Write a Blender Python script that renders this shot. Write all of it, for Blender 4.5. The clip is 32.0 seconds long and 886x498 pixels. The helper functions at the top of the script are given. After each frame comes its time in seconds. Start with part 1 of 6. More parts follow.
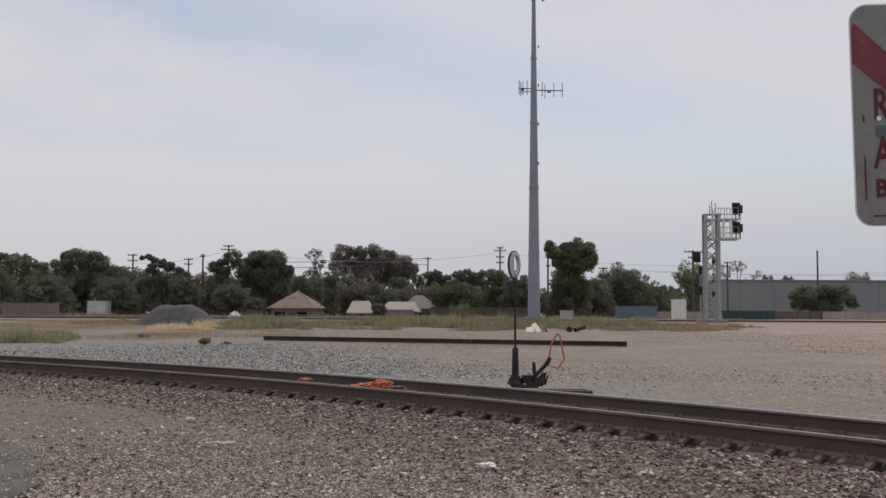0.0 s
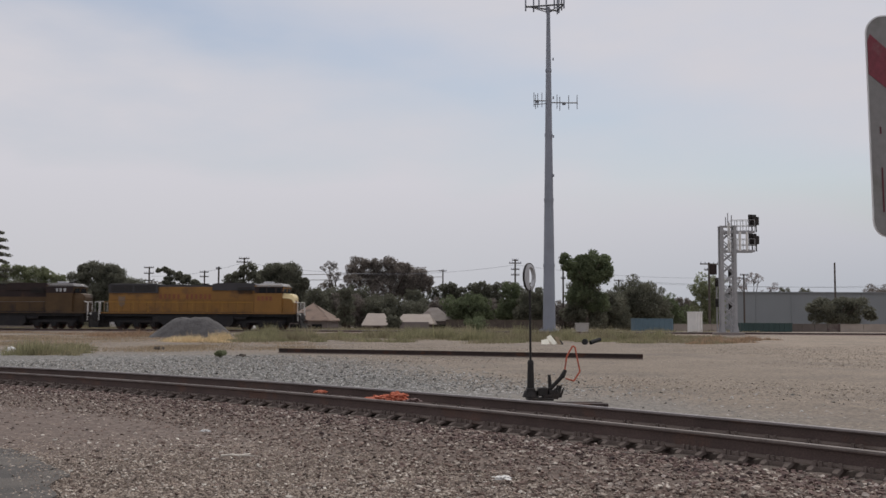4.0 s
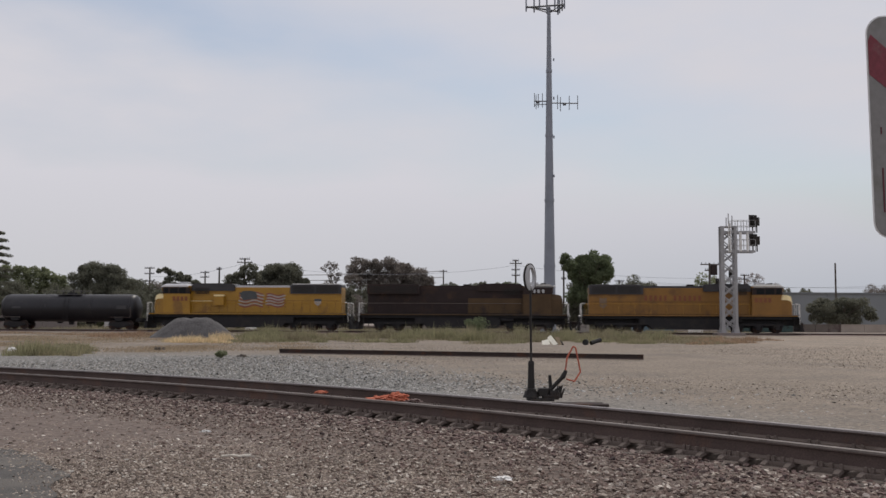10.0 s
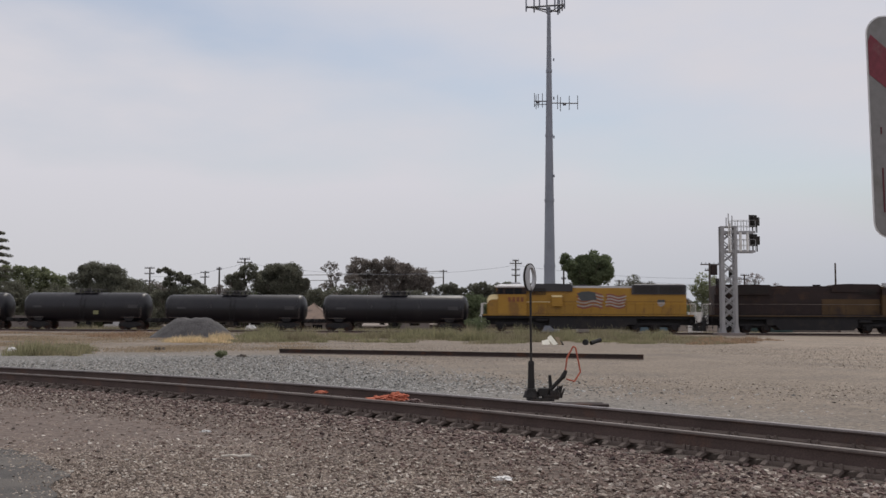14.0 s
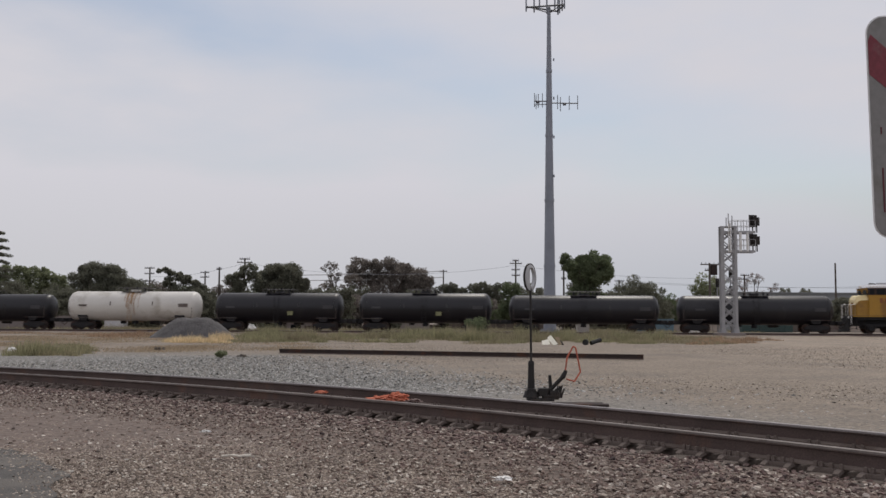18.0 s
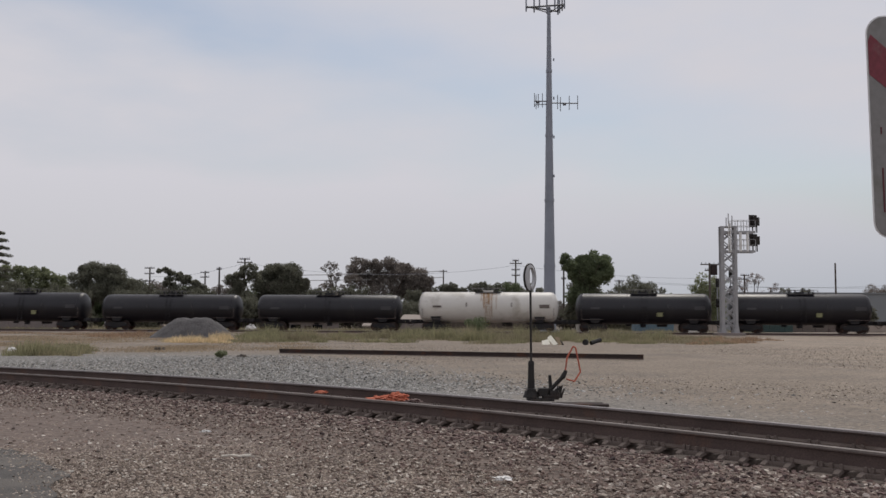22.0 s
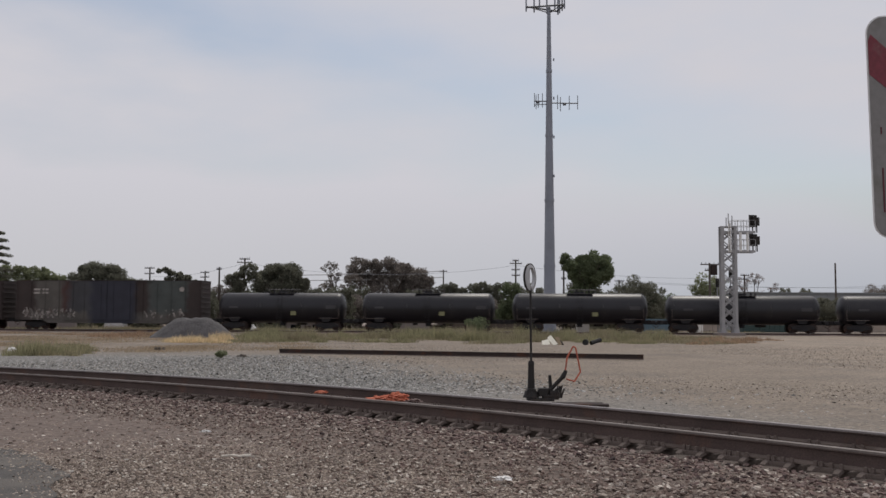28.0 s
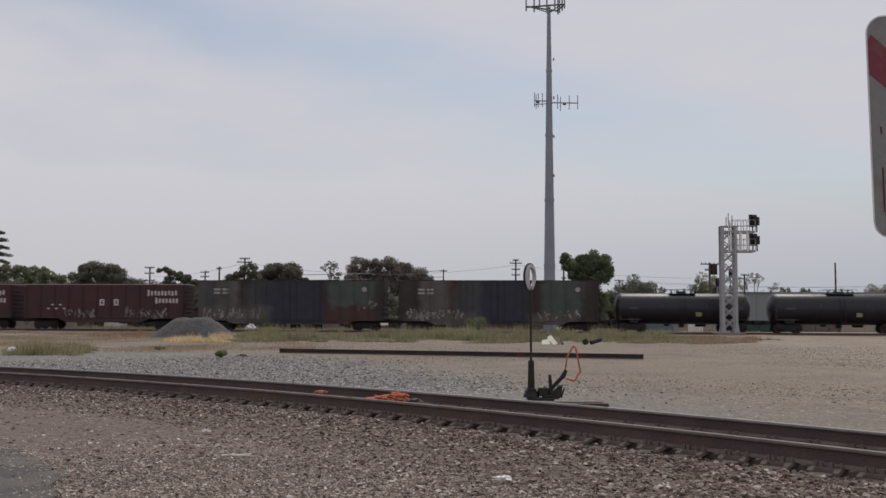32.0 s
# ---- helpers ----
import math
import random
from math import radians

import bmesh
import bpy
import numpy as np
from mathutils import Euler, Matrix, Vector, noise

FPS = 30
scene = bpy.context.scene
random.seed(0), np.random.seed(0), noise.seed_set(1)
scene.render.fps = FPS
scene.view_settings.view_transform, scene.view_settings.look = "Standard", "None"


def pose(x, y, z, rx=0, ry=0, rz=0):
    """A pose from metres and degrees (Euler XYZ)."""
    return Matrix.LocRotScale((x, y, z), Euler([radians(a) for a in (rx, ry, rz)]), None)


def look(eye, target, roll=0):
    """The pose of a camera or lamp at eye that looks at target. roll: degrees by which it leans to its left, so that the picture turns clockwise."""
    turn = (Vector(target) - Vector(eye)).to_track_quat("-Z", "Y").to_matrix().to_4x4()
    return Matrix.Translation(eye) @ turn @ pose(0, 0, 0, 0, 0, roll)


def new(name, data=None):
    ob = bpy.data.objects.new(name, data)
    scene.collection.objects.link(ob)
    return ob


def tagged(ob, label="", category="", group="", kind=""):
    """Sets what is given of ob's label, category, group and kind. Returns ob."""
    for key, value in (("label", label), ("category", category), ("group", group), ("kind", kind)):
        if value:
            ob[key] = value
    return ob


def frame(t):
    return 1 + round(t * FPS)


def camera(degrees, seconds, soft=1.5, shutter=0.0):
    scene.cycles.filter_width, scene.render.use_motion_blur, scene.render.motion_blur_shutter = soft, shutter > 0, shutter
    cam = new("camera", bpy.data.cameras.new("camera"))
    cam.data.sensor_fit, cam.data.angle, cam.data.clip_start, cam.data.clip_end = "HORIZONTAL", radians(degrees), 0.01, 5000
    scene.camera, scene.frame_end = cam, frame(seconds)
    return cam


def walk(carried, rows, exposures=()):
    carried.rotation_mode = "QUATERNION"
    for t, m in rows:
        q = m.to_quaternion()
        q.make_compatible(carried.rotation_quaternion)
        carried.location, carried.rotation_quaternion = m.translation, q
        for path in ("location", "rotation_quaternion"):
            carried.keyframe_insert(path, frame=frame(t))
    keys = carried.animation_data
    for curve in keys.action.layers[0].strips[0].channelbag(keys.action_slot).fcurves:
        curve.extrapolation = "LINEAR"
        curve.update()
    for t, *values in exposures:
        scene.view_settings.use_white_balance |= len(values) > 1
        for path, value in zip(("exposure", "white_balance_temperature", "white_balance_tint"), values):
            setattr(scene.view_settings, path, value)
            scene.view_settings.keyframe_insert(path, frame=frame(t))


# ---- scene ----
# The camera stands on a tripod beside a yard track and settles in the first seconds.
cam = camera(48.27, 32.0, soft=1.5, shutter=0.5)


def aim(right, down):
    """The camera's pose, turned by small slopes to the right and downwards from its rest."""
    return look((0.0, 0.0, 1.45), (right * 100, 100.0, 1.45 + (0.07057 - down) * 100), 0.258)


walk(cam, [
    (0.0, aim(0.01580, 0.01290)), (0.5, aim(0.01150, 0.00971)), (1.0, aim(0.00860, 0.00690)),
    (1.5, aim(0.00600, 0.00515)), (2.0, aim(0.00420, 0.00345)), (2.5, aim(0.00325, 0.00270)),
    (3.0, aim(0.00220, 0.00170)), (3.5, aim(0.00110, 0.00086)), (4.5, aim(0.00035, 0.00025)),
    (5.5, aim(0.0, 0.0)), (28.0, aim(0.0, 0.0)), (29.5, aim(0.0, 0.00035)), (32.0, aim(0.0, 0.00035))],
    exposures=[(0.0, 0.02), (1.0, -0.02), (3.0, -0.05), (6.0, -0.05), (8.0, -0.03), (11.0, 0.0), (14.0, 0.01), (18.0, -0.02), (25.0, -0.07), (32.0, -0.10)])

# ---- light ----
SUN_TURN, SUN_HIGH = 15.0, 56.0
world = bpy.data.worlds.new("sky")
scene.world = world
world.use_nodes = True


def make_sky(tree):
    n, l = tree.nodes, tree.links
    n.clear()
    out, bg = n.new("ShaderNodeOutputWorld"), n.new("ShaderNodeBackground")
    sky = n.new("ShaderNodeTexSky")
    sky.sky_type, sky.sun_disc = "NISHITA", False
    sky.sun_elevation, sky.sun_rotation = radians(SUN_HIGH), radians(SUN_TURN)
    sky.dust_density, sky.air_density = 2.0, 1.2
    gain = n.new("ShaderNodeMix")
    gain.data_type, gain.blend_type = "RGBA", "MULTIPLY"
    gain.inputs["Factor"].default_value = 1.0
    gain.inputs["B"].default_value = (0.082, 0.085, 0.089, 1)
    l.new(sky.outputs["Color"], gain.inputs["A"])
    co, mp = n.new("ShaderNodeTexCoord"), n.new("ShaderNodeMapping")
    mp.inputs["Rotation"].default_value = (0, radians(14), 0)
    mp.inputs["Scale"].default_value = (2.2, 2.5, 6.5)
    l.new(co.outputs["Generated"], mp.inputs["Vector"])
    big, wisp = n.new("ShaderNodeTexNoise"), n.new("ShaderNodeTexNoise")
    big.inputs["Scale"].default_value, big.inputs["Detail"].default_value = 1.6, 5.0
    wisp.inputs["Scale"].default_value, wisp.inputs["Detail"].default_value = 4.5, 6.0
    for t in (big, wisp):
        l.new(mp.outputs["Vector"], t.inputs["Vector"])

    def calc(kind, a, b, c=None):
        m = n.new("ShaderNodeMath")
        m.operation = kind
        for slot, v in zip(m.inputs, (a, b, c)):
            if isinstance(v, (int, float)):
                slot.default_value = v
            elif v is not None:
                l.new(v, slot)
        return m.outputs[0]

    def lane(normal, width, ragged, low=0.0):
        """A clear lane between two sheets of cloud, along a great circle with ragged edges."""
        d = n.new("ShaderNodeVectorMath")
        d.operation, d.inputs[1].default_value = "DOT_PRODUCT", normal
        l.new(co.outputs["Generated"], d.inputs[0])
        off = calc("MULTIPLY_ADD", big.outputs["Fac"], ragged, d.outputs["Value"])
        off = calc("SUBTRACT", off, ragged * 0.5 + low)
        q = calc("DIVIDE", off, width)
        return calc("EXPONENT", calc("MULTIPLY", calc("MULTIPLY", q, q), -1.0), 0)

    cover = calc("MULTIPLY_ADD", lane((-0.2538, 0.2461, -0.935), 0.050, 0.05, 0.016), -0.55, 0.98)
    cover = calc("MULTIPLY_ADD", lane((-0.0535, 0.1421, -0.988), 0.042, 0.05), -0.30, cover)
    soft = calc("MULTIPLY_ADD", wisp.outputs["Fac"], 0.5, -0.25)
    cover = calc("ADD", cover, soft)
    soft = calc("MULTIPLY_ADD", big.outputs["Fac"], 0.5, -0.25)
    cover = calc("ADD", cover, soft)
    # haze towards the horizon
    sep, haze = n.new("ShaderNodeSeparateXYZ"), n.new("ShaderNodeMapRange")
    l.new(co.outputs["Generated"], sep.inputs[0])
    haze.inputs["From Min"].default_value, haze.inputs["From Max"].default_value = 0.02, 0.2
    haze.inputs["To Min"].default_value, haze.inputs["To Max"].default_value = 0.5, 0.0
    l.new(sep.outputs["Z"], haze.inputs["Value"])
    top = n.new("ShaderNodeMath")
    top.operation, top.use_clamp = "ADD", True
    l.new(cover, top.inputs[0])
    l.new(haze.outputs["Result"], top.inputs[1])
    mix = n.new("ShaderNodeMix")
    mix.data_type = "RGBA"
    mix.inputs["B"].default_value = (0.645, 0.635, 0.682, 1)
    l.new(gain.outputs["Result"], mix.inputs["A"])
    l.new(top.outputs[0], mix.inputs["Factor"])
    low = n.new("ShaderNodeMix")
    low.data_type = "RGBA"
    side, veil = n.new("ShaderNodeMapRange"), n.new("ShaderNodeMix")
    side.inputs["From Min"].default_value, side.inputs["From Max"].default_value = -0.25, 0.40
    l.new(sep.outputs["X"], side.inputs["Value"])
    veil.data_type = "RGBA"
    veil.inputs["A"].default_value, veil.inputs["B"].default_value = (0.545, 0.548, 0.572, 1), (0.405, 0.437, 0.490, 1)
    l.new(side.outputs["Result"], veil.inputs["Factor"])
    l.new(veil.outputs["Result"], low.inputs["B"])
    near = n.new("ShaderNodeMapRange")
    near.inputs["From Min"].default_value, near.inputs["From Max"].default_value = 0.0, 0.135
    near.inputs["To Min"].default_value, near.inputs["To Max"].default_value = 0.9, 0.0
    l.new(sep.outputs["Z"], near.inputs["Value"])
    l.new(near.outputs["Result"], low.inputs["Factor"])
    l.new(mix.outputs["Result"], low.inputs["A"])
    l.new(low.outputs["Result"], bg.inputs["Color"])
    bg.inputs["Strength"].default_value = 1.0
    l.new(bg.outputs[0], out.inputs[0])


make_sky(world.node_tree)
sun = new("sun", bpy.data.lights.new("sun", "SUN"))
sun.data.energy, sun.data.angle, sun.data.color = 1.35, radians(14), (1.0, 0.94, 0.86)
sun.rotation_euler = (radians(SUN_HIGH - 90), 0, radians(-SUN_TURN))


# ---- materials ----
def mat(name, base, rough=0.7, metal=0.0, var=0.25, scale=2.0, fine=30.0, bump=0.15, tint=None, spot=0.0, island=0.0, each=0.0, gloss=0.5, edge=0.6):
    """A surface with a base colour, slow stains and fine grain, in metres. tint: the stains' colour; spot: how much of it."""
    m = bpy.data.materials.new(name)
    m.use_nodes = True
    n, l = m.node_tree.nodes, m.node_tree.links
    b = n["Principled BSDF"]
    b.inputs["Roughness"].default_value, b.inputs["Metallic"].default_value = rough, metal
    b.inputs["Specular IOR Level"].default_value = gloss
    co = n.new("ShaderNodeTexCoord")
    slow, grain = n.new("ShaderNodeTexNoise"), n.new("ShaderNodeTexNoise")
    slow.inputs["Scale"].default_value, slow.inputs["Detail"].default_value = scale, 6
    grain.inputs["Scale"].default_value, grain.inputs["Detail"].default_value = fine, 3
    for t in (slow, grain):
        l.new(co.outputs["Object"], t.inputs["Vector"])
    val = n.new("ShaderNodeMath")
    val.operation = "ADD"
    l.new(slow.outputs["Fac"], val.inputs[0])
    l.new(grain.outputs["Fac"], val.inputs[1])
    span = n.new("ShaderNodeMapRange")
    span.inputs["From Min"].default_value, span.inputs["From Max"].default_value = 0.65, 1.35
    span.inputs["To Min"].default_value, span.inputs["To Max"].default_value = 1 - var, 1 + var
    l.new(val.outputs[0], span.inputs["Value"])
    last = span.outputs["Result"]
    for amount, node, socket in ((island, "ShaderNodeNewGeometry", "Random Per Island"), (each, "ShaderNodeObjectInfo", "Random")):
        if amount:
            src, r, mul = n.new(node), n.new("ShaderNodeMapRange"), n.new("ShaderNodeMath")
            r.inputs["To Min"].default_value, r.inputs["To Max"].default_value = 1 - amount, 1 + amount
            mul.operation = "MULTIPLY"
            l.new(src.outputs[socket], r.inputs["Value"])
            l.new(last, mul.inputs[0])
            l.new(r.outputs["Result"], mul.inputs[1])
            last = mul.outputs[0]
    col = n.new("ShaderNodeMix")
    col.data_type = "RGBA"
    col.inputs["A"].default_value = (*base, 1)
    col.inputs["B"].default_value = (*(tint or base), 1)
    if tint:
        st, rp = n.new("ShaderNodeTexNoise"), n.new("ShaderNodeMapRange")
        st.inputs["Scale"].default_value, st.inputs["Detail"].default_value = scale * edge, 7
        st.inputs["Roughness"].default_value = 0.62
        rp.inputs["From Min"].default_value, rp.inputs["From Max"].default_value = 0.62 - 0.24 * spot, 0.72 - 0.24 * spot
        l.new(co.outputs["Object"], st.inputs["Vector"])
        l.new(st.outputs["Fac"], rp.inputs["Value"])
        l.new(rp.outputs["Result"], col.inputs["Factor"])
    else:
        col.inputs["Factor"].default_value = 0
    vec = n.new("ShaderNodeVectorMath")
    vec.operation = "SCALE"
    l.new(col.outputs["Result"], vec.inputs[0])
    l.new(last, vec.inputs["Scale"])
    l.new(vec.outputs[0], b.inputs["Base Color"])
    if bump:
        bp = n.new("ShaderNodeBump")
        bp.inputs["Strength"].default_value, bp.inputs["Distance"].default_value = bump, 0.03
        l.new(grain.outputs["Fac"], bp.inputs["Height"])
        l.new(bp.outputs[0], b.inputs["Normal"])
    return m


STEEL_RUST = mat("rusty_steel", (0.040, 0.027, 0.024), 0.75, 0.2, 0.3, 3, 60, 0.3, (0.07, 0.032, 0.02), 0.4)
RAIL_TOP = mat("worn_rail_head", (0.22, 0.195, 0.19), 0.42, 0.35, 0.25, 4, 80, 0.05)
RAIL_SIDE = mat("rail_web", (0.086, 0.060, 0.053), 0.9, 0.0, 0.3, 2, 50, 0.25, (0.115, 0.068, 0.052), 0.35)
# near rail's head: its weaker sky reflection is put into a duller brown
RAIL_DULL = mat("dull_brown_rail_head", (0.150, 0.125, 0.113), 0.62, 0.1, 0.3, 4, 80, 0.05, (0.11, 0.085, 0.075), 0.4)
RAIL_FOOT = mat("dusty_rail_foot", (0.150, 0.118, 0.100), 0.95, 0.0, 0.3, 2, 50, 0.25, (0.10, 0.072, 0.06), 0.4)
TIE = mat("creosoted_timber", (0.085, 0.066, 0.055), 0.9, 0, 0.35, 4, 40, 0.5, each=0.2)
BLACK = mat("black_iron", (0.0150, 0.0122, 0.0112), 0.65, 0.15, 0.35, 5, 60, 0.2, (0.028, 0.019, 0.015), 0.3)
PLATE = mat("dusty_plate_steel", (0.125, 0.098, 0.085), 0.9, 0.0, 0.35, 6, 60, 0.3)
LOCO_YELLOW = mat("locomotive_yellow", (0.345, 0.182, 0.017), 0.42, 0, 0.16, 0.8, 18, 0.04, (0.22, 0.11, 0.02), 0.3)
LOCO_ORANGE = mat("aged_locomotive_yellow", (0.232, 0.110, 0.017), 0.5, 0, 0.2, 0.8, 18, 0.04, (0.155, 0.072, 0.018), 0.42)
LOCO_BROWN = mat("sooty_yellow", (0.078, 0.046, 0.020), 0.55, 0, 0.3, 0.7, 14, 0.05, (0.042, 0.027, 0.020), 0.5, gloss=0.3)
LOCO_SOOT = mat("soot", (0.024, 0.0145, 0.014), 0.6, 0, 0.35, 0.9, 14, 0.08, (0.045, 0.024, 0.016), 0.35, gloss=0.3)
LOCO_GREY = mat("roof_grey", (0.034, 0.032, 0.036), 0.5, 0, 0.25, 1.0, 20, 0.06)
LOCO_PALE = mat("pale_roof", (0.50, 0.50, 0.52), 0.4, 0.1, 0.2, 1.0, 20, 0.05)
LOCO_RED = mat("red_lettering", (0.20, 0.062, 0.022), 0.55, 0, 0.2, 1.5, 20, 0.0)
ROOF_LIGHT = mat("light_grey_roof", (0.27, 0.265, 0.26), 0.55, 0, 0.25, 1.5, 25, 0.05)
SHIELD = mat("faded_emblem", (0.18, 0.12, 0.075), 0.5, 0, 0.25, 2, 25, 0.0)
SEAM = mat("door_gap", (0.115, 0.058, 0.014), 0.7, 0, 0.2, 2, 25, 0.0)
# pale handrail yellow; on nose tops and lids it paints in light from above
PALE_LIT_YELLOW = mat("pale_lit_yellow", (0.80, 0.66, 0.36), 0.5, 0, 0.12, 1.5, 25, 0.03)
NOSE_GREY = mat("weathered_grey_roof", (0.12, 0.115, 0.115), 0.6, 0, 0.25, 1.5, 25, 0.05)
UNDER = mat("underframe_grey", (0.013, 0.012, 0.014), 0.8, 0.0, 0.35, 1.5, 25, 0.15, (0.024, 0.02, 0.018), 0.3)
PLACARD = mat("placard_yellow", (0.20, 0.20, 0.10), 0.6, 0, 0.2, 4, 30, 0.0)
WHITE_PAINT = mat("white_paint", (0.68, 0.67, 0.65), 0.5, 0, 0.12, 1.5, 25, 0.03)
MURAL_BLUE = mat("mural_blue", (0.060, 0.066, 0.070), 0.5, 0, 0.25, 2, 25, 0.0)
MURAL_RED = mat("mural_red", (0.24, 0.075, 0.05), 0.5, 0, 0.25, 2, 25, 0.0)
MURAL_WHITE = mat("mural_white", (0.36, 0.33, 0.31), 0.5, 0, 0.25, 2, 25, 0.0)
GLASS = mat("cab_glass", (0.010, 0.011, 0.013), 0.15, 0, 0.1, 2, 20, 0.0, gloss=0.12)
# sky showing through the second locomotive's cab, painted as pale panes
LIT_GLASS = mat("sky_lit_glass", (0.42, 0.43, 0.44), 0.2, 0, 0.15, 2, 20, 0.0)
TANK_BLACK = mat("tank_black", (0.0095, 0.0090, 0.0130), 0.40, 0, 0.3, 0.6, 12, 0.02, (0.018, 0.0162, 0.019), 0.35, gloss=0.44)
TANK_WHITE = mat("tank_white", (0.62, 0.60, 0.56), 0.45, 0, 0.1, 0.5, 12, 0.03, (0.43, 0.40, 0.35), 0.35)
RUST_STREAK = mat("rust_streak", (0.29, 0.165, 0.075), 0.7, 0, 0.3, 2.2, 20, 0.05, (0.46, 0.38, 0.28), 0.35)
BOX_GREY = mat("weathered_grey_paint", (0.130, 0.108, 0.096), 0.75, 0, 0.3, 0.8, 16, 0.06, (0.075, 0.05, 0.045), 0.45)
BOX_PINK = mat("painted_red_patch", (0.105, 0.058, 0.052), 0.7, 0, 0.3, 0.9, 16, 0.04, (0.06, 0.042, 0.04), 0.45)


def sprayed(name, half, top_run, low_run, split):
    """Old spray paint over brown: colours that run along the side, above and below a ragged line."""
    m = mat(name, (0.05, 0.04, 0.036), 0.75, 0, 0.3, 0.8, 16, 0.06)
    n, l = m.node_tree.nodes, m.node_tree.links
    scale = n["Principled BSDF"].inputs["Base Color"].links[0].from_node
    co, sep, cloud = n.new("ShaderNodeTexCoord"), n.new("ShaderNodeSeparateXYZ"), n.new("ShaderNodeTexNoise")
    cloud.inputs["Scale"].default_value, cloud.inputs["Detail"].default_value = 1.1, 6
    l.new(co.outputs["Object"], sep.inputs[0])
    l.new(co.outputs["Object"], cloud.inputs["Vector"])

    def ragged(socket, amount, start, end):
        a, r = n.new("ShaderNodeMath"), n.new("ShaderNodeMapRange")
        a.operation, a.inputs[1].default_value = "MULTIPLY_ADD", amount
        l.new(cloud.outputs["Fac"], a.inputs[0])
        l.new(socket, a.inputs[2])
        r.inputs["From Min"].default_value, r.inputs["From Max"].default_value = start + amount / 2, end + amount / 2
        l.new(a.outputs[0], r.inputs["Value"])
        return r.outputs["Result"]

    along = ragged(sep.outputs["X"], 1.3, -half, half)
    mixed = n.new("ShaderNodeMix")
    mixed.data_type = "RGBA"
    l.new(ragged(sep.outputs["Z"], 1.6, split - 0.25, split + 0.25), mixed.inputs["Factor"])
    for slot, run_of in (("B", top_run), ("A", low_run)):
        ramp = n.new("ShaderNodeValToRGB")
        e = ramp.color_ramp.elements
        while len(e) < len(run_of):
            e.new(0.5)
        for spot, (at, col) in zip(e, run_of):
            spot.position, spot.color = at, (*col, 1)
        l.new(along, ramp.inputs["Fac"])
        l.new(ramp.outputs["Color"], mixed.inputs[slot])
    l.new(mixed.outputs["Result"], scale.inputs[0])
    return m


P_BROWN, P_RUST, P_GREY, P_NAVY, P_TEAL, P_SLATE = (0.036, 0.025, 0.023), (0.062, 0.028, 0.024), (0.088, 0.080, 0.072), (0.027, 0.028, 0.042), (0.062, 0.071, 0.068), (0.050, 0.050, 0.056)
SPRAYED_BLUE = sprayed("blue_sprayed_side", 9.85, (
    (0.0, P_BROWN), (0.09, P_BROWN), (0.12, P_GREY), (0.24, P_GREY), (0.27, P_RUST), (0.31, P_SLATE), (0.39, P_SLATE), (0.43, P_NAVY), (0.64, P_NAVY), (0.67, P_BROWN), (0.71, P_BROWN), (0.74, P_TEAL), (0.91, P_TEAL), (0.94, P_BROWN), (1.0, P_BROWN)), (
    (0.0, P_BROWN), (0.10, P_GREY), (0.38, P_GREY), (0.44, P_NAVY), (0.63, P_NAVY), (0.68, P_GREY), (0.86, P_GREY), (0.92, P_BROWN)), 1.7)
SPRAYED_RED = sprayed("red_and_teal_sprayed_side", 9.55, (
    (0.0, P_GREY), (0.05, P_SLATE), (0.20, P_GREY), (0.24, P_BROWN), (0.30, P_SLATE), (0.40, P_NAVY), (0.66, P_NAVY), (0.68, P_BROWN), (0.72, P_TEAL), (0.93, P_TEAL), (0.96, P_BROWN)), (
    (0.0, P_GREY), (0.36, P_GREY), (0.42, P_NAVY), (0.66, P_NAVY), (0.70, P_RUST), (0.94, P_RUST), (0.97, P_BROWN)), 2.35)
GRAFFITI = mat("pale_spray_paint", (0.32, 0.29, 0.27), 0.6, 0, 0.3, 3, 20, 0.0)
GRAFFITI_DIM = mat("faded_spray_paint", (0.17, 0.15, 0.14), 0.6, 0, 0.3, 3, 20, 0.0)
MAROON = mat("maroon_paint", (0.050, 0.0145, 0.0155), 0.65, 0, 0.25, 0.6, 14, 0.04, (0.036, 0.019, 0.018), 0.4)
LETTER = mat("lettering_white", (0.58, 0.54, 0.52), 0.6, 0, 0.15, 3, 25, 0.0)
GALV = mat("galvanised_steel", (0.235, 0.255, 0.30), 0.55, 0.0, 0.12, 0.4, 10, 0.03, (0.20, 0.215, 0.25), 0.4)
ANTENNA = mat("dark_antenna_steel", (0.10, 0.105, 0.12), 0.55, 0.0, 0.1, 1.0, 10, 0.03)
MAST = mat("aluminium_paint", (0.31, 0.31, 0.32), 0.5, 0.1, 0.15, 1.2, 20, 0.05)
TARGET_GREY = mat("weathered_target_paint", (0.42, 0.42, 0.43), 0.6, 0, 0.2, 6, 50, 0.1)
CONCRETE = mat("concrete", (0.40, 0.38, 0.36), 0.85, 0, 0.2, 0.9, 18, 0.2, (0.28, 0.26, 0.25), 0.4)
ORANGE = mat("orange_paint", (0.47, 0.105, 0.055), 0.6, 0, 0.25, 8, 60, 0.1, (0.30, 0.09, 0.06), 0.35)
CLOTH = mat("orange_cloth", (0.50, 0.145, 0.08), 0.85, 0, 0.25, 9, 80, 0.3, (0.60, 0.22, 0.14), 0.3)
# a white sign seen against the light: its shade is in this grey
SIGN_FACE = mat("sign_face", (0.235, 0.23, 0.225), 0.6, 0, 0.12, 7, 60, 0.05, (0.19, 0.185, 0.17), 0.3)
